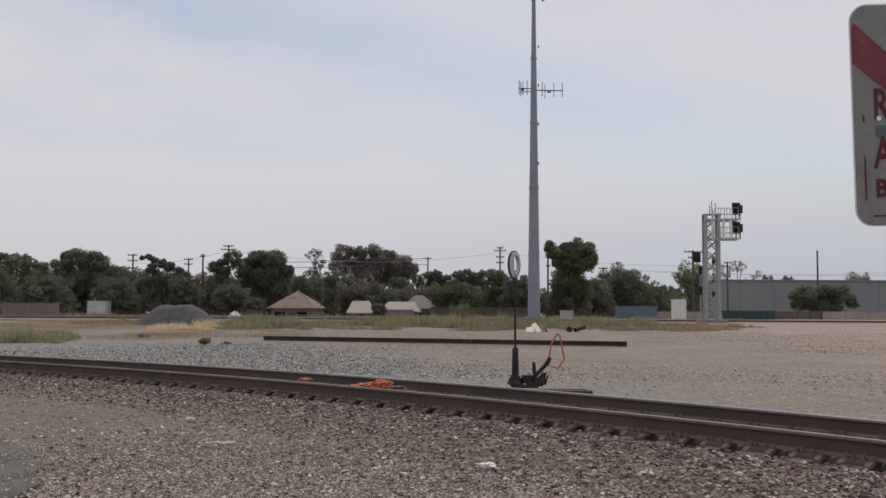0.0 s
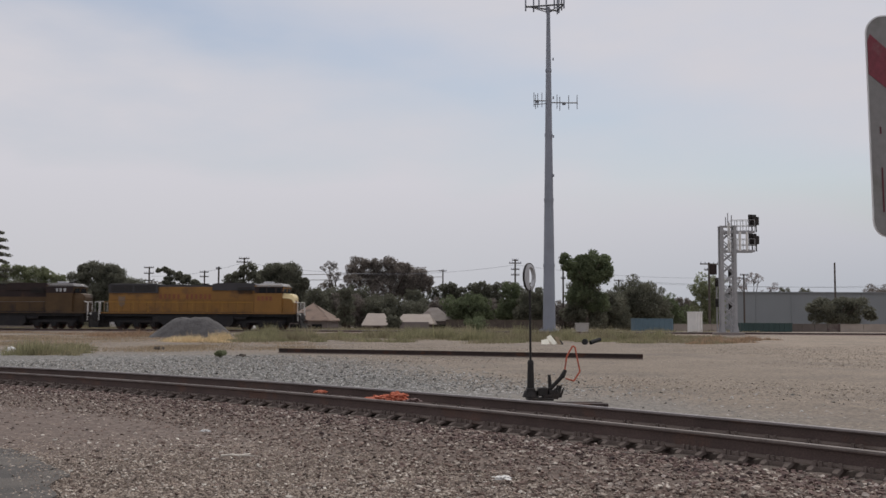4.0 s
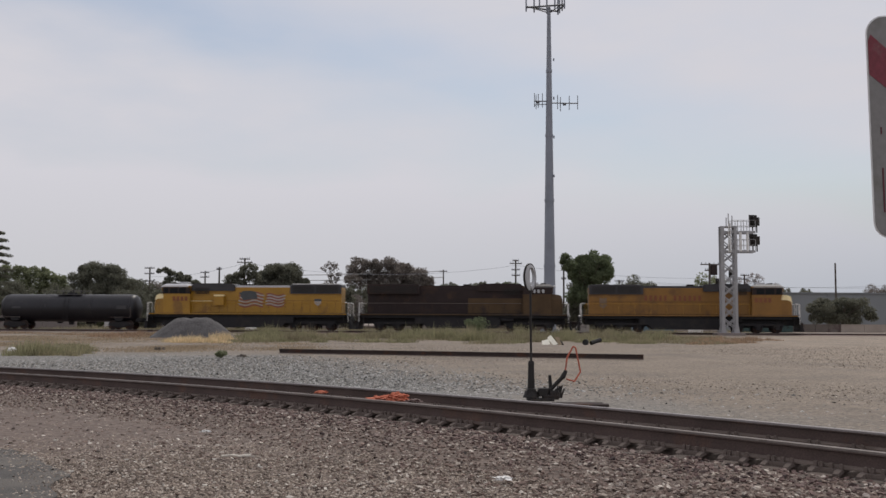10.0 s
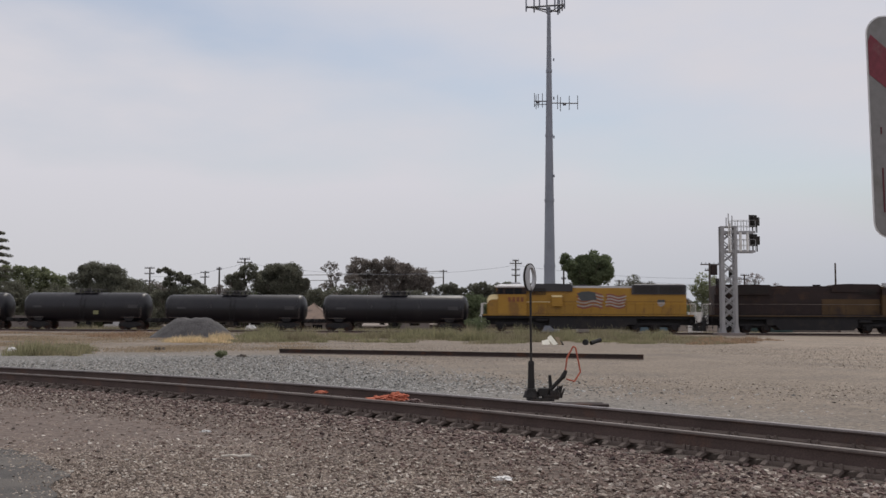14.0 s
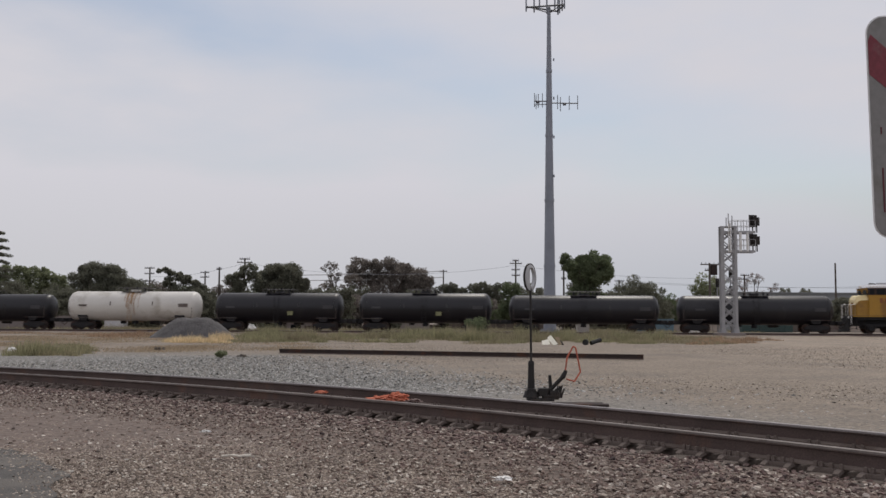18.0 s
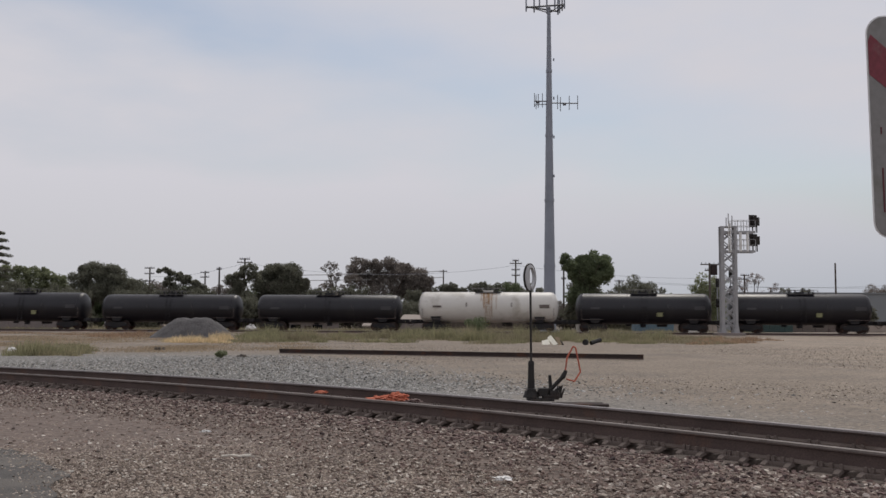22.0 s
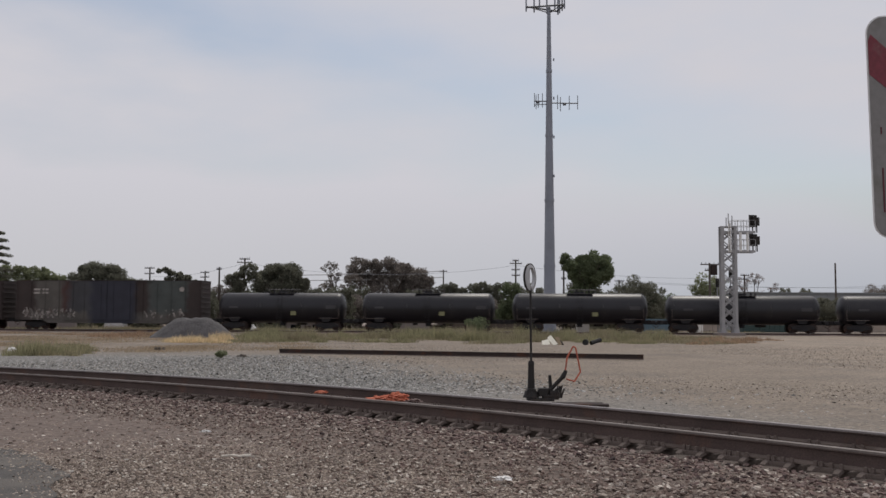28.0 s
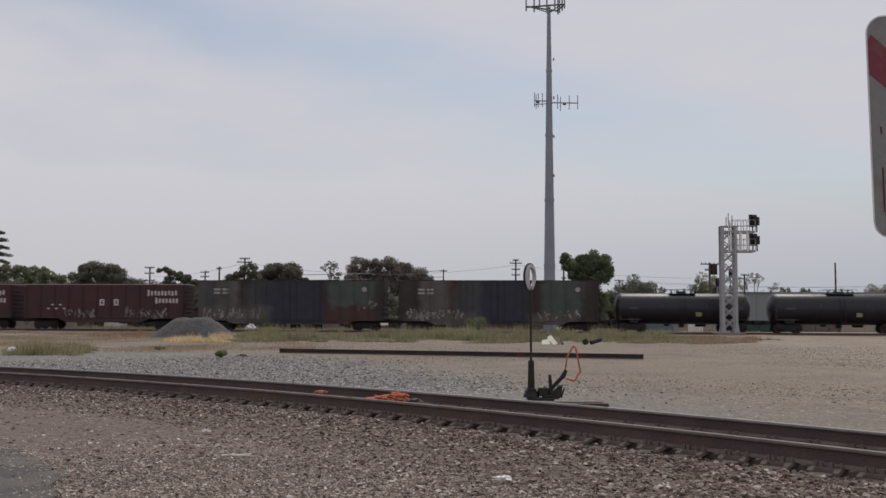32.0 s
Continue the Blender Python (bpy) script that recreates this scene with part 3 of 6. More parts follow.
def truck(car, x, axles, spread, mat_frame, height=0.95):
    """A bogie: side frames, bolster and wheels."""
    bm = B()
    half = spread * (axles - 1) / 2
    for sy in (-1, 1):
        yy = sy * 0.98
        if axles == 2:
            prism(bm, [(-half - 0.25, 0.40), (-half - 0.25, 0.62), (-0.5, 0.80), (0.5, 0.80), (half + 0.25, 0.62), (half + 0.25, 0.40), (half - 0.25, 0.36), (0.35, 0.20), (-0.35, 0.20), (-half + 0.25, 0.36)], yy - 0.09, yy + 0.09)
            for k in (-0.12, 0.12):
                rod(bm, (k, yy - 0.12 * sy, 0.28), (k, yy - 0.12 * sy, 0.62), 0.07)
        else:
            box(bm, 0, yy, 0.80, 2 * half + 1.1, 0.16, 0.24, 0.03)
            for k in range(axles):
                xx = -half + k * spread
                box(bm, xx, yy, 0.52, 0.42, 0.2, 0.5, 0.03)
                rod(bm, (xx - 0.34, yy, 0.45), (xx - 0.34, yy, 0.78), 0.09)
                rod(bm, (xx + 0.34, yy, 0.45), (xx + 0.34, yy, 0.78), 0.09)
    box(bm, 0, 0, 0.66, 0.5, 1.9, 0.26)
    if axles == 3:
        box(bm, 0, 0, 0.85, 2 * half + 1.2, 1.3, 0.7)
    for k in range(axles):
        rod(bm, (-half + k * spread, -0.75, 0.457), (-half + k * spread, 0.75, 0.457), 0.08)
    t = part("truck", bm, mat_frame, car)
    t.location = (x, 0, 0)
    for k in range(axles):
        for sy in (-1, 1):
            w = new("wheel", WHEEL)
            w.parent = t
            w.matrix_parent_inverse = Matrix.Translation((-half + k * spread, sy * 0.7525, 0.457)) @ (Matrix.Identity(4) if sy < 0 else Matrix.Rotation(math.pi, 4, "Z"))
    return t


def coupler(car, x, s):
    bm = B()
    box(bm, x - s * 0.35, 0, 0.86, 0.75, 0.16, 0.18, 0.02)
    box(bm, x, 0.03, 0.86, 0.22, 0.3, 0.28, 0.04)
    rod(bm, (x - s * 0.3, 0.35, 0.75), (x + s * 0.05, 0.30, 0.45), 0.03)
    part("coupler", bm, STEEL_RUST, car)


def rail_line(pts, r=0.022, seg=6):
    bm = B()
    for a, b in zip(pts, pts[1:]):
        rod(bm, a, b, r, seg=seg)
    return bm


def panel_lines(bm, xs, y, z0, z1, w=0.03):
    for x in xs:
        box(bm, x, y, (z0 + z1) / 2, w, 0.02, z1 - z0)


def loco(label, hood_mat, low_mat, cab_mat, roof_mat, cab_roof, wide_radiator, letters, mural, front_box):
    """A six-axle diesel locomotive that faces +x."""
    car = new("locomotive")
    tagged(car, label, "locomotive", "train")
    # frame, walkway and tank
    bm = B()
    box(bm, 0, 0, 1.50, 20.6, 2.6, 0.36, 0.03)
    for s in (-1, 1):
        box(bm, s * 10.45, 0, 1.12, 0.14, 2.8, 0.9, 0.02)
    part("frame", bm, UNDER, car)
    bm = B()
    box(bm, 0, 0, 1.71, 20.7, 3.06, 0.06)
    part("walkway", bm, LOCO_GREY, car)
    for s in (-1, 1):
        bm = B()
        box(bm, 0, s * 1.52, 1.66, 20.5, 0.03, 0.10)
        part("sill_stripe", bm, low_mat, car)
    bm = B()
    prism(bm, [(-3.9, 1.34), (3.7, 1.34), (3.7, 0.7), (3.3, 0.30), (-3.5, 0.30), (-3.9, 0.7)], -1.38, 1.38)
    part("fuel_tank", bm, UNDER, car, "grey fuel tank")
    for s in (-1, 1):
        part("equipment_rack", box(B(), s * 4.35, 0, 0.98, 1.3, 1.5, 0.75, 0.02), UNDER, car)
        part("air_reservoir", rod(B(), (3.8, s * 1.2, 1.15), (5.0, s * 1.2, 1.15), 0.16), UNDER, car)
        part("battery_box", box(B(), -4.3, s * 1.2, 1.05, 1.0, 0.3, 0.62, 0.03), UNDER, car)
    part("bolster", box(B(), 0, 0, 1.05, 20.2, 1.1, 0.66, 0.02), UNDER, car)
    # long hood
    bm = B()
    box(bm, -1.75, 0, 3.05, 15.8, 1.95, 2.62, 0.06)
    part("hood", bm, hood_mat, car)
    bm = B()
    for s in (-1, 1):
        panel_lines(bm, [-9.0 + 0.86 * k for k in range(17)], s * 0.985, 1.85, 3.0, 0.025)
        box(bm, -1.8, s * 0.985, 3.02, 15.2, 0.02, 0.025)
    part("door_seams", bm, LOCO_SOOT if hood_mat is LOCO_SOOT else SEAM, car)
    # on the mural locomotive this roof's pale colour holds the roofline's reflection
    bm = B()
    prism(bm, [(-9.6, 4.34), (-9.6, 4.46), (-9.3, 4.56), (1.4, 4.56), (1.4, 4.34)], -0.93, 0.93)
    part("hood_roof", bm, roof_mat, car)
    # radiator section
    w = 1.5 if wide_radiator else 1.12
    bm = B()
    prism(bm, [(-9.62, 3.72), (-9.62, 4.58), (-9.45, 4.66), (-4.5, 4.66), (-4.35, 4.58), (-4.35, 3.72)], -w, w)
    rad = part("radiator_housing", bm, LOCO_SOOT if hood_mat is LOCO_SOOT else LOCO_GREY, car, "dark louvred radiator housing")
    for s in (-1, 1):
        for x0, x1 in ((-9.35, -7.05), (-6.85, -4.6)):
            bm = B()
            for k in range(7):
                box(bm, (x0 + x1) / 2, s * (w + 0.012), 3.86 + 0.1 * k, x1 - x0, 0.03, 0.055)
            part("louvre", bm, BLACK, rad)
    # thin pale strips paint the glint along the radiator's roof edge
    if hood_mat is not LOCO_SOOT:
        for s in (-1, 1):
            cap = [(-9.5, 4.60), (-4.5, 4.60), (-4.6, 4.74 if mural else 4.68), (-9.4, 4.74 if mural else 4.68)]
            part("roof_edge", prism(B(), cap, s * (w - 0.05) - 0.02, s * (w - 0.05) + 0.02), WHITE_PAINT if mural else ROOF_LIGHT, rad, "pale strip painted as the roof edge's glint")
    for x in (-8.2, -5.8):
        part("cooling_fan", rod(B(), (x, 0, 4.62), (x, 0, 4.72), 0.75, seg=20), BLACK, car)
    # blower and brake section behind the cab
    bm = B()
    prism(bm, [(1.4, 4.0), (1.4, 4.62), (1.7, 4.72), (3.0, 4.78), (5.7, 4.74), (5.95, 4.55), (5.95, 4.0)], -1.15, 1.15)
    br = part("brake_housing", bm, LOCO_SOOT if hood_mat is LOCO_SOOT else LOCO_GREY, car)
    for s in (-1, 1):
        bm = B()
        for k in range(6):
            box(bm, 4.8, s * 1.165, 3.72 + 0.11 * k, 1.5, 0.03, 0.06)
        part("intake_grille", bm, BLACK, br)
    part("exhaust_stack", box(B(), 0.3, 0, 4.62, 0.7, 0.4, 0.22, 0.03), BLACK, car)
    part("roof_hatch", box(B(), -3.2, 0, 4.58, 0.4, 0.9, 0.12, 0.03), BLACK, car)
    # cab and nose
    bm = B()
    prism(bm, [(5.95, 1.74), (5.95, 4.5), (8.75, 4.5), (8.95, 4.3), (8.75, 3.45), (8.75, 1.74)], -1.54, 1.54)
    part("cab", bm, cab_mat, car)
    bm = B()
    loft(bm, [[(x0, -w, z), (x1, -w, z), (x1, w, z), (x0, w, z)] for x0, x1, w, z in ((6.1, 9.0, 1.58, 4.38), (6.15, 8.95, 1.56, 4.46), (6.5, 8.6, 1.2, 4.72))])
    bmesh.ops.recalc_face_normals(bm, faces=bm.faces)
    part("cab_roof", bm, cab_roof, car, "pale weathered cab roof")
    bm = B()
    rings = []
    nose_form = ((8.7, 1.3, 3.72), (9.4, 1.22, 3.68), (9.7, 1.14, 3.55), (9.85, 1.0, 3.25))
    for x, w2, top in nose_form:
        rings.append([(x, -w2, 1.74), (x, w2, 1.74), (x, w2, top - 0.5), (x, -w2, top - 0.5)])
    loft(bm, rings)
    bmesh.ops.recalc_face_normals(bm, faces=bm.faces)
    nose = part("nose", bm, cab_mat, car)
    # the nose's upper slopes take a paler yellow in place of overhead light
    bm = B()
    rings = []
    for x, w2, top in nose_form:
        rings.append([(x, w2, top - 0.5), (x, w2 - 0.16, top), (x, -w2 + 0.16, top), (x, -w2, top - 0.5)])
    loft(bm, rings)
    bmesh.ops.recalc_face_normals(bm, faces=bm.faces)
    part("nose_top", bm, PALE_LIT_YELLOW if hood_mat is not LOCO_SOOT else cab_mat, nose, "nose top with light from above in its colour" if hood_mat is not LOCO_SOOT else "")
    bm = B()
    box(bm, 9.87, 0, 2.4, 0.05, 0.62, 1.2, 0.01)
    part("nose_door", bm, cab_mat, nose)
    part("window_band", box(B(), 7.4, 0, 4.03, 2.9, 3.12, 0.66, 0.01), LOCO_SOOT, car, "dark band round the cab windows")
    for s in (-1, 1):
        for x, wd in (((6.75, 0.7), (7.65, 0.8), (8.45, 0.42)) if hood_mat is not LOCO_SOOT else ((7.1, 0.2), (7.5, 0.24), (7.95, 0.24))):
            bm = B()
            box(bm, x, s * 1.565, 4.0, wd, 0.03, 0.5 if hood_mat is not LOCO_SOOT else 0.34, 0.01)
            part("cab_window", bm, GLASS if hood_mat is not LOCO_SOOT else LIT_GLASS, car)
        bm = B()
        box(bm, 8.90, s * 0.75, 4.0, 0.05, 1.1, 0.55, 0.01, None)
        part("windscreen", bm, GLASS, car)
    bm = B()
    for k in (-0.13, 0.13):
        rod(bm, (9.0, k, 4.52), (9.14, k, 4.52), 0.1, seg=12)
    part("headlight", bm, WHITE_PAINT, car)
    part("cab_cooler", box(B(), 7.0, 0.0, 4.82, 0.9, 0.8, 0.2, 0.04), LOCO_PALE, car)
    for k in (-0.2, 0, 0.2):
        part("horn", rod(B(), (7.7, k, 4.80), (8.2, k, 4.80), 0.04, 0.09), BLACK, car)
    if front_box:
        bm = B()
        for s in (-1, 1):
            box(bm, 2.95, s * 1.25, 3.0, 1.0, 0.5, 1.0, 0.03)
        part("equipment_box", bm, hood_mat, car)
        # the lids' brightness from above is put into their colour
        for s in (-1, 1):
            part("box_lid", box(B(), 2.95, s * 1.25, 3.52, 1.02, 0.54, 0.18, 0.02), PALE_LIT_YELLOW, car, "box lid with light from above in its colour")
            part("walkway_rail", rail_line([(3.6, s * 1.47, 2.95), (5.9, s * 1.47, 2.95)], 0.035), PALE_LIT_YELLOW, car)
    # pilots, steps, handrails
    for s in (-1, 1):
        bm = B()
        prism(bm, [(s * 10.5, 1.0), (s * 10.62, 1.0), (s * 10.85, 0.16), (s * 10.5, 0.16)], -1.35, 1.35)
        part("pilot", bm, UNDER, car)
        for t in (-1, 1):
            bm = B()
            for k in range(4):
                box(bm, s * 10.2, t * 1.42, 0.5 + 0.3 * k, 0.5, 0.24, 0.03)
            box(bm, s * 9.94, t * 1.42, 1.0, 0.03, 0.26, 1.2)
            part("step", bm, UNDER, car)
            bm = rail_line([(s * 10.42, t * 1.50, 0.9), (s * 10.42, t * 1.50, 2.75), (s * 10.05, t * 1.46, 2.85)], 0.035)
            part("grab_iron", bm, WHITE_PAINT, car, "white corner handrail")
        coupler(car, s * 11.0, s)
        # end railing, walkway chain posts and air hoses between the units
        bm = rail_line([(s * 10.38, -1.3, 1.76), (s * 10.38, -1.3, 2.8), (s * 10.38, -0.35, 2.8), (s * 10.38, -0.35, 1.76)], 0.028)
        part("end_railing", bm, WHITE_PAINT, car, "white end railing")
        bm = rail_line([(s * 10.38, 1.3, 1.76), (s * 10.38, 1.3, 2.8), (s * 10.38, 0.35, 2.8), (s * 10.38, 0.35, 1.76)], 0.028)
        part("end_railing", bm, WHITE_PAINT, car, "white end railing")
        for t in (-0.85, -0.55, 0.55, 0.85):
            hose = [(s * 10.5, t, 1.25), (s * 10.72, t, 1.05), (s * 10.85, t * 0.95, 0.7), (s * 11.0, t * 0.9, 0.62)]
            part("air_hose", rail_line(hose, 0.03), BLACK, car)
        for t in (-1, 1):
            part("ditch_light", rod(B(), (s * 10.46, t * 1.0, 1.55), (s * 10.58, t * 1.0, 1.55), 0.1, seg=12), WHITE_PAINT, car)
    for t in (-1, 1):
        bm = rail_line([(-9.9, t * 1.47, 2.78), (5.8, t * 1.47, 2.78)], 0.024)
        part("handrail", bm, BOX_GREY if hood_mat is LOCO_SOOT else LOCO_YELLOW, car)
        for k in range(11):
            part("rail_post", rod(B(), (-9.9 + k * 1.56, t * 1.47, 1.74), (-9.9 + k * 1.56, t * 1.47, 2.78), 0.022, seg=6), hood_mat if hood_mat is LOCO_SOOT else LOCO_YELLOW, car)
    # plain shapes for the lettering
    for t in (-1, 1):
        yy = t * 0.99
        if letters:
            for k in range(12):
                if k == 5:
                    continue
                bm = B()
                box(bm, -4.1 + k * 0.47, yy, 3.36, 0.26, 0.02, 0.52)
                part("letter_bar", bm, LOCO_RED, car)
            bm = B()
            prism(bm, [(-8.6, 2.6), (-8.25, 2.3), (-7.9, 2.6), (-7.9, 3.4), (-8.25, 3.3), (-8.6, 3.4)], yy - 0.01, yy + 0.01)
            part("shield_patch", bm, SHIELD, car)
        if mural:
            # a torn, waving flag in two pieces
            for x0, count in ((-1.55, 8), (-3.75, 6)):
                for k in range(9):
                    bm = B()
                    rings = []
                    for j in range(count + 1):
                        x = x0 + (j + 0.35 * math.sin(k * 2.4) * (j == 0 or j == count)) * 0.31
                        z = 2.40 + k * 0.165 + 0.11 * math.sin(j * 1.05 + x0) - 0.05 * (x0 < -3) * k * 0.4
                        rings.append([(x, yy - 0.012, z), (x, yy + 0.012, z), (x, yy + 0.012, z + 0.13), (x, yy - 0.012, z + 0.13)])
                    loft(bm, rings)
                    bmesh.ops.recalc_face_normals(bm, faces=bm.faces)
                    part("mural_stripe", bm, MURAL_RED if k % 2 == 0 else MURAL_WHITE, car)
            bm = B()
            prism(bm, [(-0.95, 3.20), (0.55, 3.05), (0.95, 3.75), (0.55, 3.98), (-0.2, 4.02), (-0.8, 3.9)], yy - 0.02, yy + 0.02)
            part("mural_field", bm, MURAL_BLUE, car)
            bm = B()
            prism(bm, [(-7.55, 2.95), (-7.5, 2.7), (-7.2, 2.5), (-6.9, 2.7), (-6.85, 2.95)], yy - 0.012, yy + 0.012)
            part("shield_patch", bm, MURAL_WHITE, car)
            part("shield_band", box(B(), -7.2, yy, 3.08, 0.74, 0.024, 0.24), MURAL_BLUE, car, "blue band of the emblem")
        if hood_mat is LOCO_SOOT:
            part("side_panel", box(B(), 3.2, t * 1.0, 2.55, 5.4, 0.03, 1.5, 0.005), LOCO_BROWN, car, "dull brown-yellow side panel")
            continue
        for k in range(4):
            bm = B()
            box(bm, 6.35 + 0.42 * k, t * 1.555, 3.18, 0.27, 0.02, 0.45)
            part("number_bar", bm, LOCO_RED, car)
    truck(car, 6.6, 3, 1.85, UNDER)
    truck(car, -6.6, 3, 1.85, UNDER)
    return car


def tank_car(length, radius, zc, shell, label, dome=True, jacket=False):
    car = new("tank_wagon")
    tagged(car, label, "tank wagon", "train")
    hl = length / 2 - 0.85
    bm = B()
    seg, rings = 28, []
    prof = [(0.02, 0.0), (0.35, 0.05), (0.62, 0.14), (0.84, 0.30), (0.96, 0.5), (1.0, 0.75)]
    xs = [(r, -hl + d) for r, d in prof] + [(r, hl - d) for r, d in prof[::-1]]
    for r, x in xs:
        rings.append([(x, radius * r * math.cos(2 * math.pi * k / seg), zc + radius * r * math.sin(2 * math.pi * k / seg)) for k in range(seg)])
    loft(bm, rings)
    bmesh.ops.recalc_face_normals(bm, faces=bm.faces)
    smooth(part("tank", bm, shell, car))
    for x in (-hl + 0.75, -hl * 0.36, hl * 0.36, hl - 0.75):
        bm = B()
        loft(bm, [[(x + d, (radius + 0.012) * math.cos(2 * math.pi * k / seg), zc + (radius + 0.012) * math.sin(2 * math.pi * k / seg)) for k in range(seg)] for d in (-0.03, 0.03)])
        bmesh.ops.recalc_face_normals(bm, faces=bm.faces)
        part("weld_band", bm, shell, car)
    top = zc + radius
    bm = B()
    rod(bm, (0, 0, top - 0.1), (0, 0, top + 0.13), 0.5, seg=16)
    rod(bm, (0, 0, top + 0.13), (0, 0, top + 0.19), 0.54, seg=16)
    part("dome", bm, shell if not dome else TANK_BLACK, car)
    bm = B()
    for t in (-1, 1):
        box(bm, 0, t * 0.55, top - 0.03, 2.6, 0.4, 0.03)
        for x in (-1.6, -0.55, 0.55, 1.6):
            rod(bm, (x, t * 0.72, top - 0.2), (x, t * 0.72, top + 0.36), 0.02, seg=6)
        rod(bm, (-1.6, t * 0.72, top + 0.36), (1.6, t * 0.72, top + 0.36), 0.02, seg=6)
    part("platform", bm, NOSE_GREY, car, "walkway platform with rails round the dome")
    for x, y, h in ((-0.95, 0.0, 0.24), (0.95, 0.05, 0.28), (0.25, -0.3, 0.42), (-0.28, 0.28, 0.36), (1.35, 0.0, 0.16)):
        bm = B()
        rod(bm, (x, y, top - 0.06), (x, y, top + h), 0.09, 0.07, 10)
        rod(bm, (x, y, top + h), (x, y, top + h + 0.05), 0.12, 0.12, 10)
        part("valve", bm, UNDER, car)
    for t in (-1, 1):
        bm = B()
        yy = t * (radius + 0.08)
        for x in (-0.22, 0.22):
            rod(bm, (x, yy, 0.75), (x, yy, zc + 0.2), 0.02, seg=6)
            rod(bm, (x, yy, zc + 0.2), (x, t * 1.1, top - 0.2), 0.02, seg=6)
        for k in range(7):
            rod(bm, (-0.22, yy, 0.8 + 0.28 * k), (0.22, yy, 0.8 + 0.28 * k), 0.015, seg=6)
        part("ladder", bm, UNDER if shell is not TANK_WHITE else RUST_STREAK, car)
        for s in (-1, 1):
            bm = rail_line([(s * (hl - 0.5), t * 1.45, 2.3), (s * (hl - 0.5), t * 1.45, 1.25), (s * (hl - 2.6), t * 1.45, 1.25)], 0.022)
            part("handrail", bm, BOX_GREY, car)
        # data panels as plain bars
        for x, w, h, z in ((hl * 0.80, 1.0, 0.36, zc - 0.1), (-hl * 0.30, 0.12, 0.4, zc + 0.05), (hl * 0.34, 0.10, 0.4, zc + 0.05), (-hl * 0.72, 0.9, 0.2, zc - 0.05)):
            bm = B()
            loft(bm, [[(x + d, t * (radius + 0.01), z), (x + d, t * (radius + 0.02), z), (x + d, t * (radius * 0.985 + 0.02), z + h), (x + d, t * (radius * 0.985 + 0.01), z + h)] for d in (-w / 2, w / 2)])
            bmesh.ops.recalc_face_normals(bm, faces=bm.faces)
            part("data_panel", bm, LOCO_GREY if shell is not TANK_WHITE else BOX_GREY, car)
    if length < 15.5 and shell is TANK_BLACK:
        part("placard", box(B(), hl * 0.22, -radius - 0.02, zc - 0.55, 0.55, 0.03, 0.4), PLACARD, car, "yellow hazard placard")
    if shell is TANK_WHITE:
        # rust that has run down from the dome on both sides
        for x, w, low in ((-0.62, 0.07, 20), (-0.38, 0.13, -5), (-0.10, 0.07, -30), (0.10, 0.20, 8), (0.40, 0.08, -38), (0.58, 0.06, 30), (0.85, 0.05, -10)):
            for t in (-1, 1):
                bm = B()
                rings = []
                for k in range(10):
                    a = radians(82 + (low - 82) * k / 9)
                    half = w * (1 - 0.6 * k / 9) * 0.85
                    rings.append([(x + u, t * rr * math.cos(a), zc + rr * math.sin(a)) for u, rr in ((-half, radius + 0.004), (half, radius + 0.004), (half, radius + 0.012), (-half, radius + 0.012))])
                loft(bm, rings)
                bmesh.ops.recalc_face_normals(bm, faces=bm.faces)
                part("rust_streak", bm, RUST_STREAK, car, "rust streak below the dome")
    # stub sills, saddles, brake gear
    for s in (-1, 1):
        bm = B()
        box(bm, s * (hl - 1.2), 0, 0.98, 4.0, 0.55, 0.4, 0.02)
        box(bm, s * (length / 2 - 0.55), 0, 1.02, 0.25, 2.7, 0.28, 0.02)
        prism(bm, [(s * (hl - 2.2), 0.9), (s * (hl - 2.4), zc - radius * 0.6), (s * (hl - 1.3), zc - radius * 0.6), (s * (hl - 1.5), 0.9)], -1.2, 1.2)
        part("end_sill", bm, UNDER, car)
        coupler(car, s * (length / 2 - 0.05), s)
        truck(car, s * (hl - 1.75), 2, 1.78, UNDER)
    bm = B()
    rod(bm, (0, 0, zc - radius - 0.3), (0, 0, zc - radius + 0.05), 0.28, seg=14)
    part("air_reservoir", rod(B(), (1.4, 0.5, 0.72), (2.4, 0.5, 0.72), 0.18, seg=12), UNDER, car)
    part("brake_valve", box(B(), -1.4, 0.3, 0.75, 0.5, 0.3, 0.3, 0.02), UNDER, car)
    part("outlet_valve", bm, UNDER, car)
    return car


